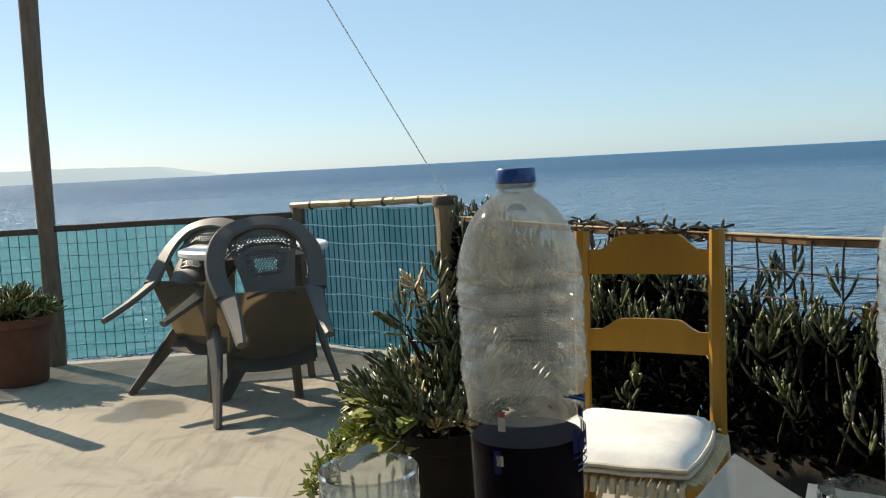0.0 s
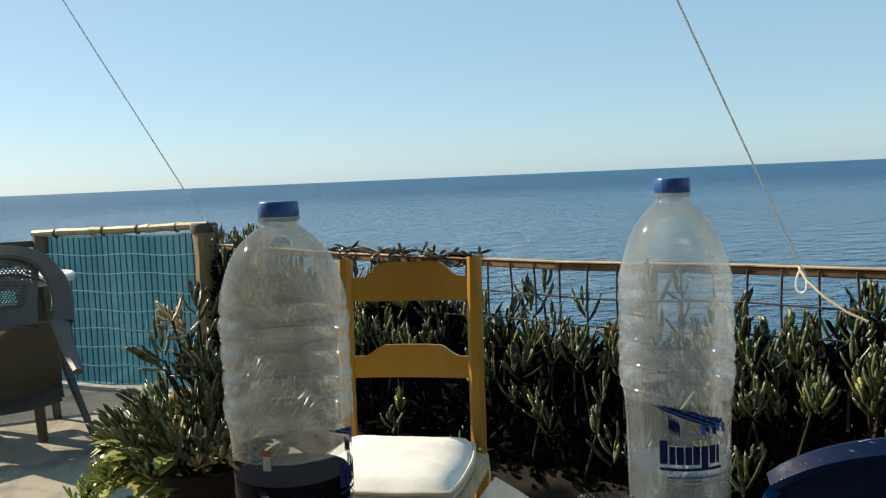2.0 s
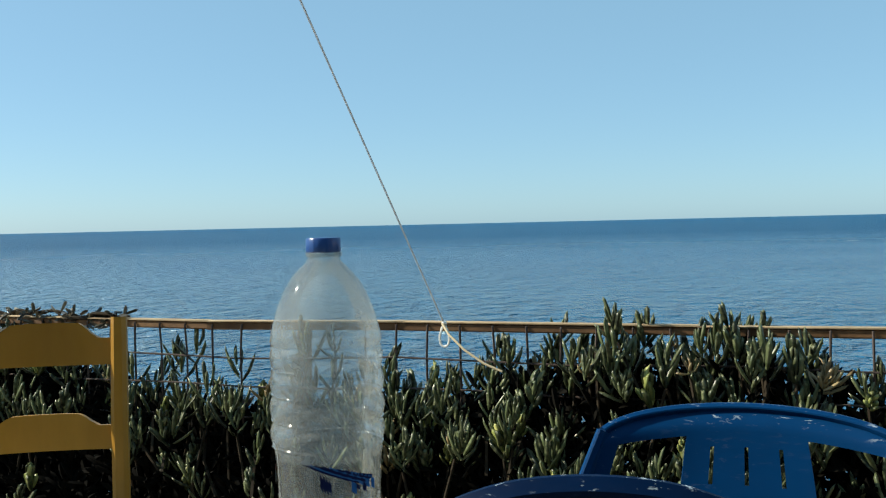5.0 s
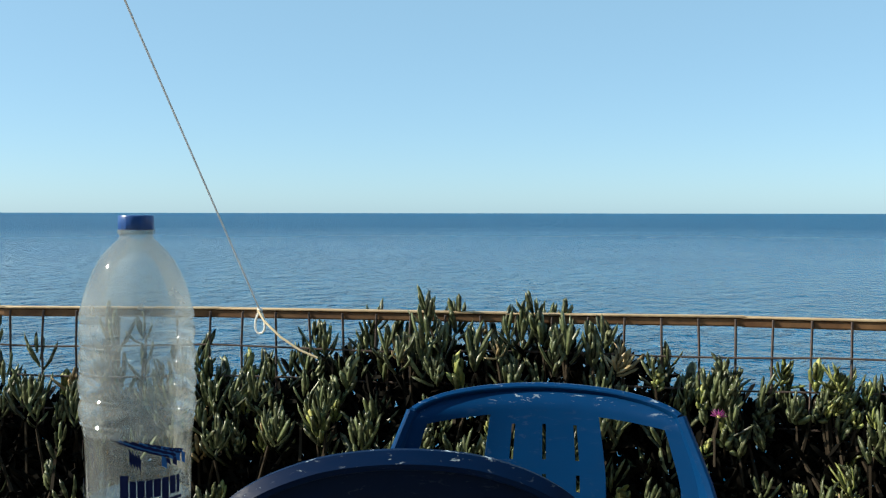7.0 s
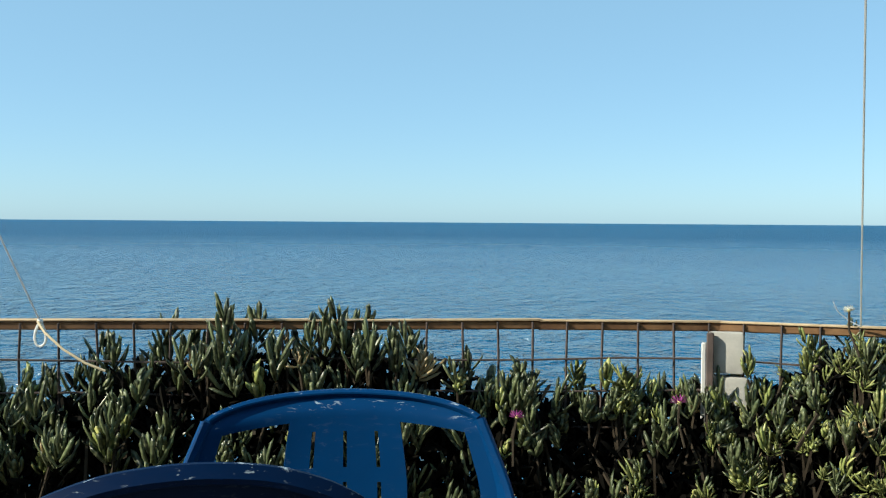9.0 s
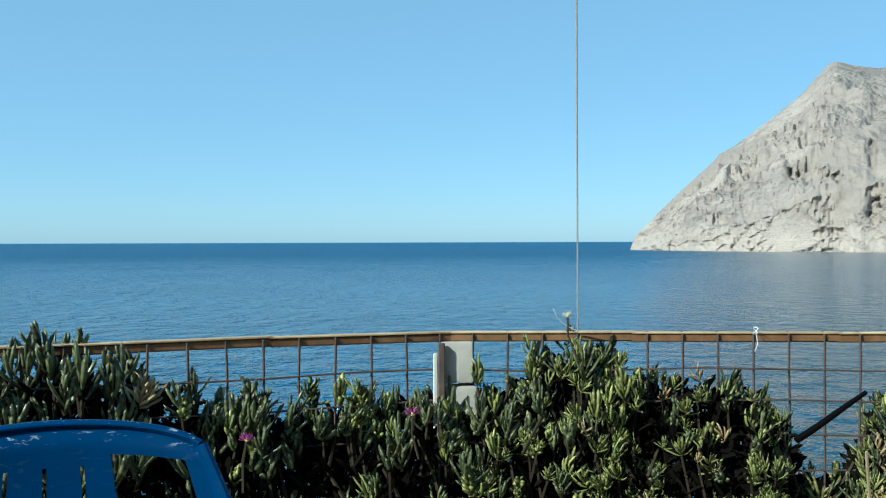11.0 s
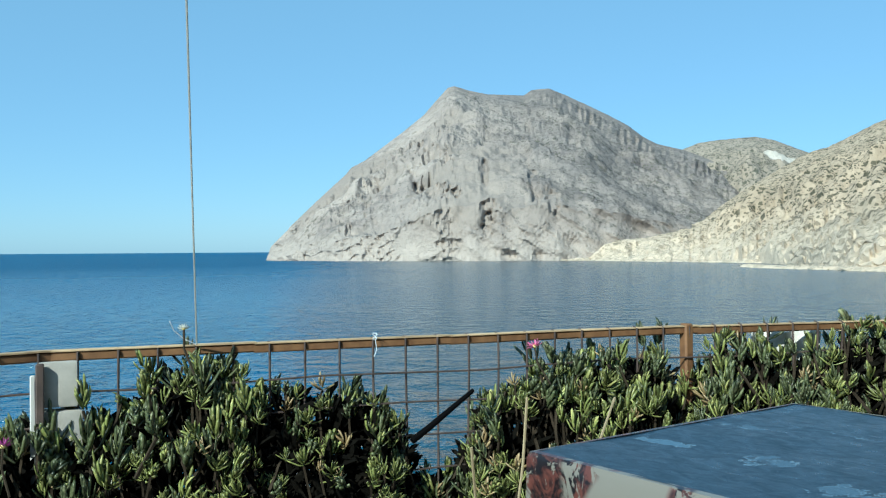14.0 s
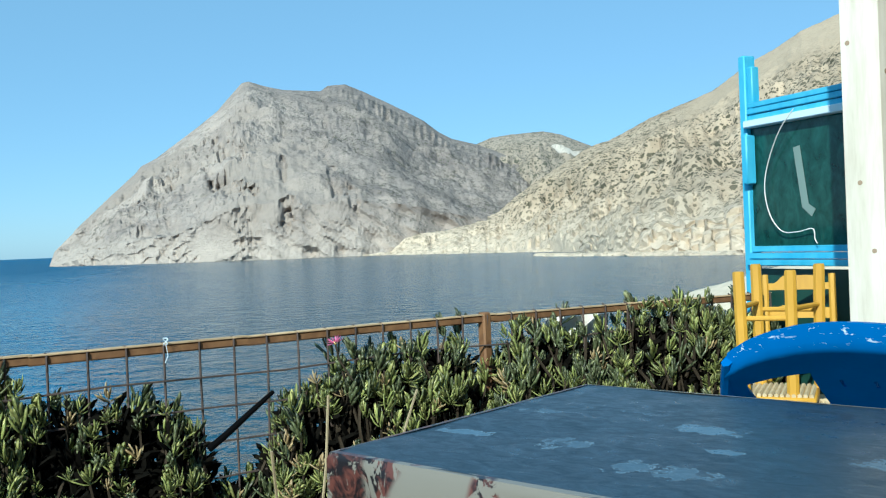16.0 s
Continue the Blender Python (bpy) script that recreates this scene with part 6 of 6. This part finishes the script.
def print_patch(bm, a0, a1, z0, z1, skew=0.0, n=6):
    """A piece of print that follows the bottle's round side."""
    rows = []
    for i in range(n + 1):
        a = a0 + (a1 - a0) * i / n
        dz = skew * i / n
        rows.append((bm.verts.new(on_bottle(a, z0 + dz)), bm.verts.new(on_bottle(a, z1 + dz))))
    for u, w in zip(rows, rows[1:]):
        bm.faces.new((u[0], w[0], w[1], u[1]))


def water_bottle(m, label, pet, front, wine):
    """A ribbed bottle, its outline shaped to fit the camera's view. front: the angle of the print's middle."""
    ob = thing("water_bottle", m, label, "bottle")
    wob = lambda a, z: 1 + (0.010 * math.sin(6 * a + 60 * z) if 0.148 < z < 0.240 else 0.004 * math.sin(3 * a + 20 * z))
    prof = bottle_profile(wine)
    low = [p for p in prof if p[1] <= (0.12 if wine else 0.141)]
    part("lower_body", mesh_of(lathe, low, 56, True, False, wob), PET_CLEAR if wine else PET_LOW, ob)
    part("upper_body", mesh_of(lathe, [low[-1]] + prof[len(low):], 56, False, False, wob), pet, ob)
    bm = bmesh.new()
    lathe(bm, [(0.0140, 0.3145), (0.0152, 0.3155), (0.0152, 0.3185), (0.0140, 0.3195)], 32, True, True)
    part("neck_ring", bm, pet, ob)
    bm = bmesh.new()
    prof = [(0.0138, 0.3185), (0.0143, 0.3195), (0.0143, 0.3300), (0.0136, 0.3315), (0.0002, 0.3318)]
    lathe(bm, prof, 60, False, False, lambda a, z: 1 + (0.02 * (math.sin(30 * a) > 0) if 0.319 < z < 0.3305 else 0))
    part("screw_cap", bm, CAP_BLUE, ob, "dark blue screw cap")
    if wine:
        bm = bmesh.new()
        lathe(bm, [(0.002, 0.006), (0.040, 0.006), (0.0400, 0.014), (0.0403, 0.03), (0.0411, 0.09), (0.0411, 0.0985), (0.0405, 0.100), (0.0002, 0.0995)], 48, False)
        part("wine", bm, WINE, ob, "dark red wine filling the bottom third")
    else:
        bm = bmesh.new()
        lathe(bm, [(0.002, 0.006), (0.040, 0.006), (0.0400, 0.014), (0.0403, 0.03), (0.0408, 0.078), (0.0402, 0.080), (0.0002, 0.0795)], 48, False)
        part("water", bm, WATER, ob, "clear water in the bottom quarter")
        rng = random.Random(3)
        # raised beads stand for moulded dimples and their highlights: two columns down the ribs, and a few strays round
        # the side
        spots = [(-0.13, 0.233 - 0.0215 * k) for k in range(4)] + [(-0.48, 0.2007 - 0.024 * k) for k in range(3)]
        spots += [(c + rng.uniform(-0.05, 0.05), 0.2300 - 0.0225 * k + rng.uniform(-0.003, 0.003)) for c in (-1.04, 0.58, 0.95, -1.45) for k in range(4)]
        for da, z in spots:
            a = front + da
            bm = bmesh.new()
            wide = 0.0036 * rng.uniform(0.7, 1.1) * (1.0 if -0.6 < da < 0 else 0.6)
            bmesh.ops.create_icosphere(bm, subdivisions=2, radius=1.0, matrix=Matrix.Translation(on_bottle(a, z, 0.0466)) @ Matrix.Rotation(a, 4, 'Z') @ Matrix.Diagonal((0.0014, wide, 0.0016, 1)))
            part("dimple_bead", bm, WATER, ob)
    # print: a wing of blue strokes, a row of heavy dark marks on a rule, and fine lines
    lab = part("label_print", mesh_of(print_patch, front - 0.62, front + 0.55, 0.0845, 0.0870), NAVY, ob, "dark blue print on clear film")
    for k in range(9):
        bm = bmesh.new()
        a0 = front - 0.80 + 0.13 * k
        z0 = 0.1410 - 0.0005 * k - 0.00012 * k * k
        print_patch(bm, a0, front + 0.45 + 0.02 * k, z0, z0 + 0.0017, 0.1185 + 0.0008 * k - z0)
        part("stroke", bm, SKYPRINT if k % 3 == 1 else NAVY, lab)
    for k in range(7):
        bm = bmesh.new()
        a0 = front + 0.12 + 0.075 * k
        print_patch(bm, a0, a0 + 0.10, 0.116 + 0.003 * (k % 3), 0.125 - 0.002 * (k % 2), -0.003)
        part("stroke", bm, NAVY if k % 2 else SKYPRINT, lab)
    for k in range(4):
        bm = bmesh.new()
        a0 = front - 0.45 + 0.05 * k
        print_patch(bm, a0, a0 + 0.05, 0.122 - 0.001 * k, 0.134 - 0.0015 * k, -0.006)
        part("stroke", bm, NAVY, lab)
    a = front - 0.62
    for w in (0.17, 0.13, 0.15, 0.14, 0.15, 0.16, 0.15, 0.08):
        bm = bmesh.new()
        print_patch(bm, a, a + w * 0.85, 0.0900 - 0.003 * (w == 0.16), 0.1105 if w > 0.16 else 0.1055, 0.0, 2)
        part("mark", bm, NAVY, lab)
        a += w
    for k in range(2):
        bm = bmesh.new()
        print_patch(bm, front - 0.5, front + 0.5, 0.078 - 0.005 * k, 0.0795 - 0.005 * k)
        part("fine_line", bm, CREAM_PRINT if k else SKYPRINT, lab)
    for a1, z0, z1, mt in ((1.92, 0.127, 0.132, RED_PRINT), (1.92, 0.115, 0.1265, CREAM_PRINT), (2.02, 0.078, 0.098, NAVY), (1.98, 0.085, 0.094, CREAM_PRINT)):
        bm = bmesh.new()
        print_patch(bm, front - a1, front - a1 + 0.13, z0, z1)
        part("stamp", bm, mt, lab)
    return ob


def yaw_to(x, y):
    return math.atan2(-y, -x)


water_bottle(pose(0.060, 0.775, 0.750) @ Matrix.Diagonal((1.155, 1.155, 0.977, 1)), "clear ribbed plastic bottle with blue cap and dark wine", PET_MISTY, yaw_to(0.06, 0.775) + 1.45, True)
water_bottle(pose(0.3945, 0.728, 0.750) @ Matrix.Diagonal((1.065, 1.065, 0.992, 1)), "clear ribbed plastic water bottle with blue cap and printed film", PET, yaw_to(0.392, 0.728) + 0.28, False)


def tumbler(x, y, r, h, label, n):
    ob = thing("drinking_glass", pose(x, y, 0.750), label, "glass", "drinking glasses")
    bm = bmesh.new()
    flute = lambda a, z: 1 + (0.12 * abs(math.sin(n * a / 2)) - 0.075 if 0.012 < z < h - 0.016 else 0)
    lathe(bm, [(r * 0.80, 0.0), (r * 0.82, 0.006), (r * 0.84, 0.014), (r * 0.90, h * 0.5), (r * 0.97, h - 0.018), (r * 0.985, h - 0.012), (r, h - 0.002), (r * 0.985, h), (r * 0.955, h - 0.004),
               (r * 0.93, h - 0.02), (r * 0.86, h * 0.5), (r * 0.78, 0.016), (0.001, 0.014)], n * 6, True, False, flute)
    part("bowl", bm, GLASS, ob)
    part("rim", mesh_of(lathe, [(r * 0.955, h - 0.001), (r * 0.975, h + 0.0012), (r * 0.997, h - 0.001)], 48, False), GLASS, ob)
    return ob


tumbler(-0.067, 0.668, 0.0375, 0.108, "clear fluted drinking glass on the table", 18)
tumbler(0.274, 0.616, 0.027, 0.092, "small clear drinking glass beside paper napkins", 10)
PAPER = two_tone("white_paper", (0.74, 0.74, 0.72), (0.84, 0.84, 0.82), 60, 0.95, 0.2, 0.0005)


def napkin(name, pts, label):
    """A folded sheet of paper bent over given fold lines."""
    ob = thing(name, pose(0, 0, 0), label, "napkin")
    bm = bmesh.new()
    rows = [[Vector(p) for p in row] for row in pts]
    fine = []
    for a, b in zip(rows, rows[1:]):
        for k in range(6):
            fine.append([p.lerp(q, k / 6) + Vector((0, 0, 0.002 * noise.noise(p * 40 + Vector((k, 0, 0))))) for p, q in zip(a, b)])
    fine.append(rows[-1])
    grid = [[bm.verts.new(p) for p in row] for row in fine]
    for u, w in zip(grid, grid[1:]):
        for j in range(len(u) - 1):
            bm.faces.new((u[j], u[j + 1], w[j + 1], w[j]))
    bmesh.ops.solidify(bm, geom=bm.faces[:], thickness=0.0012)
    part("sheet", bm, PAPER, ob)


napkin("paper_napkin", [[(0.130, 0.640, 0.752), (0.150, 0.660, 0.80), (0.20, 0.70, 0.792)], [(0.215, 0.715, 0.752), (0.222, 0.722, 0.838), (0.245, 0.738, 0.792)], [(0.300, 0.735, 0.752), (0.285, 0.722, 0.79), (0.30, 0.74, 0.752)]],
       "folded white paper napkin standing on the table")
napkin("paper_napkin", [[(0.255, 0.690, 0.752), (0.268, 0.690, 0.822), (0.30, 0.70, 0.80)], [(0.32, 0.660, 0.752), (0.315, 0.665, 0.818), (0.34, 0.68, 0.78)]], "crumpled white paper napkin beside the bottle")
napkin("paper_napkin", [[(0.267, 0.590, 0.752), (0.272, 0.584, 0.826), (0.287, 0.580, 0.832)], [(0.300, 0.560, 0.752), (0.306, 0.562, 0.838), (0.318, 0.556, 0.80)]], "upright white paper napkin against the glass")


# ---- covered table ----
# worn places of the oilcloth: middle, half length along the view, half width, strength
WORN = [(0.205, -0.075, 0.018, 0.055, 1.0), (0.222, -0.255, 0.045, 0.060, 0.55), (0.392, -0.385, 0.030, 0.060, 1.0), (0.275, -0.465, 0.014, 0.035, 0.9),
        (0.145, -0.440, 0.045, 0.120, 0.6), (0.310, -0.655, 0.040, 0.050, 0.7), (0.405, -0.080, 0.030, 0.060, 0.5), (0.470, -0.230, 0.020, 0.080, 0.45)]


def make_cover():
    m = Mat("slate_oilcloth", 0.36, spec=0.28)
    v = m.coords("Object")
    big = m.noise(5, 4, 0.6, v, 0.8)
    scuff = m.noise(30, 5, 0.75, m.coords("Object", (1.3, 0.7, 1)), 0.7)
    ragged = m.math('MULTIPLY', m.math('SUBTRACT', m.noise(24, 4, 0.7, v, 0.4), 0.5), 3.6)
    col = m.ramp(big, [(0.3, (0.013, 0.029, 0.050)), (0.7, (0.021, 0.043, 0.069))])
    worn, edge = None, None
    for x, y, hx, hy, amount in WORN:
        mp = m.nt.nodes.new("ShaderNodeMapping")
        mp.inputs["Scale"].default_value = (1 / hx, 1 / hy, 0.0)
        m.nt.links.new(v, mp.inputs["Vector"])
        away = m.math('ADD', m.near(mp.outputs[0], (x / hx, y / hy, 0.0)), ragged)
        one = m.ramp(m.math('MULTIPLY', away, 0.5), [(0.36 * amount, amount), (0.36 * amount + 0.08, 0.0)])
        rim = m.ramp(m.math('MULTIPLY', away, 0.5), [(0.36 * amount - 0.02, 0.0), (0.36 * amount + 0.03, 1.0), (0.36 * amount + 0.08, 0.0)])
        worn = one if worn is None else m.math('MAXIMUM', worn, one)
        edge = rim if edge is None else m.math('MAXIMUM', edge, rim)
    edge = m.math('MULTIPLY', edge, m.ramp(scuff, [(0.47, 0.0), (0.53, 0.8)]))
    scratch = m.math('MULTIPLY', m.ramp(scuff, [(0.66, 0.0), (0.70, 0.5)]), m.ramp(m.noise(4, 3, 0.5, v), [(0.5, 0.0), (0.6, 1.0)]))
    col = m.mix(m.math('MULTIPLY', worn, 0.8), col, (0.085, 0.165, 0.245))
    col = m.mix(m.math('MAXIMUM', edge, scratch), col, (0.21, 0.31, 0.40))
    ring = m.near(v, (0.575, -0.487, 0.748))
    col = m.mix(m.ramp(m.math('MULTIPLY', m.math('ADD', ring, m.math('MULTIPLY', ragged, 0.02)), 5.0), [(0.10, 0.2), (0.2, 0.75), (0.26, 0.0)]), col, (0.006, 0.009, 0.013))
    m.set("Base Color", col)
    m.set("Roughness", m.ramp(scuff, [(0.35, 0.26), (0.7, 0.5)]))
    m.bump(m.math('ADD', big, m.math('MULTIPLY', scuff, 0.4)), 0.25, 0.004)
    return m.m


def make_skirt():
    m = Mat("patterned_oilcloth", 0.30, spec=0.5)
    v = m.coords("Object")
    sep = m.nt.nodes.new("ShaderNodeSeparateXYZ")
    m.nt.links.new(v, sep.inputs[0])
    leaf = m.noise(24, 4, 0.65, m.coords("Object", (1, 1, 0.6)), 2.2)
    zone = m.noise(6.5, 2, 0.5, v)
    # a dark printed block at each corner, scattered print further on
    corner = m.ramp(m.math('ADD', m.math('MULTIPLY', sep.outputs[1], -1.0), 0.5), [(0.560, 1.0), (0.572, 0.0)])
    pat = m.math('MAXIMUM', m.math('MULTIPLY', m.ramp(leaf, [(0.50, 0.0), (0.54, 1.0)]), m.ramp(zone, [(0.51, 0.0), (0.55, 1.0)])), m.math('MULTIPLY', corner, m.ramp(leaf, [(0.36, 0.0), (0.42, 1.0)])))
    tone = m.ramp(m.noise(34, 3, 0.6, v, 1.0), [(0.44, (0.012, 0.010, 0.012)), (0.60, (0.11, 0.040, 0.032))])
    m.set("Base Color", m.mix(pat, (0.19, 0.18, 0.155), tone))
    m.bump(m.noise(9, 3, 0.5, v), 0.3, 0.006)
    return m.m


COVER, SKIRT = make_cover(), make_skirt()
T2 = Matrix.Translation((1.504, -0.352, 0)) @ pose(0, 0, 0, 0, 0, math.degrees(math.atan2(-0.87, 0.49)))


def covered_table():
    ob = thing("dining_table", T2, "square wooden dining table under an oilcloth", "table")
    part("tabletop", mesh_of(box, 0.66, 0.90, 0.03, pose(0.34, -0.46, 0.728), 0.004), YELLOW, ob)
    for x in (0.05, 0.62):
        for y in (-0.05, -0.86):
            part("leg", mesh_of(box, 0.05, 0.05, 0.713, pose(x, y, 0.3565), 0.004), YELLOW, ob)
    cl = thing("oilcloth", T2, "slate blue worn oilcloth with a patterned hanging edge", "tablecloth")
    bm = bmesh.new()
    us = [i / 20 for i in range(21)]
    grid = [[bm.verts.new((0.68 * u, -0.92 * v, 0.7475 + 0.0022 * noise.noise(Vector((u * 5, v * 6, 0))))) for v in us] for u in us]
    for a, b in zip(grid, grid[1:]):
        for j in range(20):
            bm.faces.new((a[j], a[j + 1], b[j + 1], b[j]))
    bmesh.ops.recalc_face_normals(bm, faces=bm.faces)
    part("cover", bm, COVER, cl, "worn slate blue top")
    bm = bmesh.new()
    ring = [(0.68 * i / 24, 0.0) for i in range(24)] + [(0.68, -0.92 * i / 32) for i in range(32)] + [(0.68 - 0.68 * i / 24, -0.92) for i in range(24)] + [(0.0, -0.92 + 0.92 * i / 32) for i in range(32)]
    rows = []
    for k, (x, y) in enumerate(ring):
        o = Vector((x - 0.34, (y + 0.46) * 0.74, 0)).normalized()
        w = 0.012 * math.sin(k * 0.55) + 0.006 * math.sin(k * 1.3)
        rows.append([bm.verts.new((x + o.x * a, y + o.y * a, z)) for a, z in ((-0.006, 0.7486), (0.006, 0.7478), (0.011, 0.738), (0.012 + w * 0.5, 0.69), (0.016 + w, 0.62 + 0.01 * math.sin(k * 0.4)))])
    for a, b in zip(rows, rows[1:] + rows[:1]):
        for j in range(4):
            bm.faces.new((a[j], b[j], b[j + 1], a[j + 1]))
    bmesh.ops.recalc_face_normals(bm, faces=bm.faces)
    part("hanging_edge", bm, SKIRT, cl, "cream hanging edge with a dark red pattern")


covered_table()

# ---- glazed screen, post ----
BLUE_PAINT = two_tone("bright_blue_paint", (0.05, 0.36, 0.60), (0.12, 0.50, 0.72), 30, 0.5, 0.3, 0.002, (1, 1, 0.2))
PALE_WOOD = two_tone("pale_pine", (0.58, 0.53, 0.43), (0.78, 0.74, 0.65), 18, 0.7, 0.25, 0.002, (5, 5, 0.6))
KNOT = plain_mat("pine_knot", (0.34, 0.25, 0.17), 0.7)
GREEN_PANE = make_clear("dark_green_pane", (0.035, 0.17, 0.14), (0.06, 0.22, 0.18), 0.62)
GREEN_PANEL = two_tone("dark_green_panel", (0.010, 0.045, 0.035), (0.02, 0.07, 0.055), 12, 0.4)


def glazed_screen():
    a, b = Vector((3.361, -2.555, 0)), Vector((2.106, -2.655, 0))
    d = (b - a).normalized()
    ob = thing("glazed_screen", Matrix.Translation(a) @ pose(0, 0, 0, 0, 0, math.degrees(math.atan2(d.y, d.x))), "bright blue wooden screen with dark green panes", "screen")
    L = (b - a).length
    part("corner_post", mesh_of(box, 0.038, 0.06, 1.76, pose(0.006, 0, 0.88), 0.005), BLUE_PAINT, ob)
    part("inner_strip", mesh_of(box, 0.028, 0.04, 0.22, pose(0.041, 0, 1.60), 0.004), BLUE_PAINT, ob)
    part("bracket", mesh_of(box, 0.026, 0.05, 0.20, pose(0.040, -0.035, 1.33), 0.005), BLUE_PAINT, ob)
    for k in range(3):
        part("top_board", mesh_of(box, L, 0.045 + 0.012 * (k % 2), 0.022, pose(L / 2 + 0.025, 0, 1.552 - 0.0255 * k), 0.003), BLUE_PAINT, ob)
    # paler than the other boards: sunlight put into its colour
    part("top_board", mesh_of(box, L, 0.07, 0.030, pose(L / 2 + 0.025, -0.015, 1.474), 0.004), plain_mat("lit_pale_blue_paint", (0.62, 0.76, 0.82), 0.5), ob, "lower board coloured pale for its sunlit top")
    for k in range(3):
        part("sill_board", mesh_of(box, L, 0.045 + 0.015 * k, 0.024, pose(L / 2 + 0.025, -0.008 * k, 0.965 - 0.027 * k), 0.003), BLUE_PAINT, ob)
    part("pane", mesh_of(box, L, 0.006, 0.482, pose(L / 2 + 0.025, -0.005, 1.218)), GREEN_PANE, ob, "dark green glass pane")
    part("lower_panel", mesh_of(box, L, 0.02, 0.885, pose(L / 2 + 0.025, 0, 0.4425), 0.003), GREEN_PANEL, ob, "dark green lower panel")
    part("tape", mesh_of(band, [(0.27, -0.0105, 1.36), (0.285, -0.0105, 1.26), (0.305, -0.0105, 1.13), (0.345, -0.0105, 1.10)], (1, 0, 0.2), 0.035, 0.001), plain_mat("grey_tape", (0.20, 0.28, 0.26), 0.6), ob, "strip of grey tape on the pane")
    part("cable", mesh_of(tube, smooth_path([(0.30, -0.05, 1.50), (0.22, -0.05, 1.42), (0.135, -0.03, 1.30), (0.115, -0.03, 1.20), (0.14, -0.03, 1.10), (0.20, -0.03, 1.035), (0.28, -0.03, 1.03), (0.355, -0.03, 1.04), (0.365, -0.03, 1.00), (0.385, -0.04, 0.985)]), 0.0022, 6), WHITE_PLASTIC, ob, "loose white cable")


glazed_screen()


def pine_post():
    ob = thing("timber_post", pose(2.01, -1.865, 0, 0, 0, 20), "squared pale pine post with dark knots", "post")
    part("shaft", mesh_of(box, 0.098, 0.098, 3.0, pose(0, 0, 1.5), 0.006, 2), PALE_WOOD, ob)
    for k, (s, o, z) in enumerate(((0, 0.02, 1.42), (0, -0.01, 1.14), (1, 0.01, 1.15), (0, -0.035, 1.10), (1, -0.02, 0.98), (0, 0.025, 0.93), (1, 0.03, 1.50), (0, 0.0, 1.62))):
        m = pose(-0.0493, o, z, 0, 90, 0) if s == 0 else pose(o, 0.0493, z, 90, 0, 0)
        bm = bmesh.new()
        lathe(bm, [(0.0062, -0.0006), (0.0062, 0.0006)], 10, True, True)
        bmesh.ops.transform(bm, matrix=m, verts=bm.verts)
        part("knot", bm, KNOT, ob)


pine_post()


# a draped sheet added in place of what looks like a chair back
def white_stand_in():
    ob = thing("white_stand_in", pose(3.24, -1.66, -0.045, 0, 0, -82), "white sheet standing in for a pale chair back below the far rail", "cloth")
    bm = bmesh.new()
    us, vs = [i / 18 for i in range(19)], [i / 6 for i in range(7)]
    plate(bm, us, vs, lambda u, v: Vector((-0.13 + 0.26 * u, 0.03 * math.sin(u * 11) + 0.02 * v, 0.80 - 0.17 * v * (0.75 + 0.25 * math.sin(u * 7)))), 0.003)
    part("drape", bm, CLOTH, ob)


white_stand_in()


def canvas_cover():
    ob = thing("canvas_cover", pose(4.75, -3.55, 0.04) @ Matrix.Diagonal((0.6, 0.6, 1, 1)), "pale grey canvas canopy beyond the hedge", "canopy")
    bm = bmesh.new()
    us, vs = [i / 14 for i in range(15)], [i / 8 for i in range(9)]
    plate(bm, us, vs, lambda u, v: Vector((-0.55 + 1.1 * v, 0.5 - 1.6 * u, 0.60 + 0.22 * u ** 0.7 - 0.05 * abs(2 * v - 1) + 0.015 * math.sin(u * 13 + v * 5))), 0.006)
    part("sheet", bm, PIPING, ob)
    for x, y in ((-0.5, 0.3), (0.5, 0.3), (-0.5, -1.0), (0.5, -1.0)):
        part("leg", mesh_of(tube, [(x, y, -1.8), (x, y, 0.60)], 0.018, 8), POST_WOOD, ob)


canvas_cover()
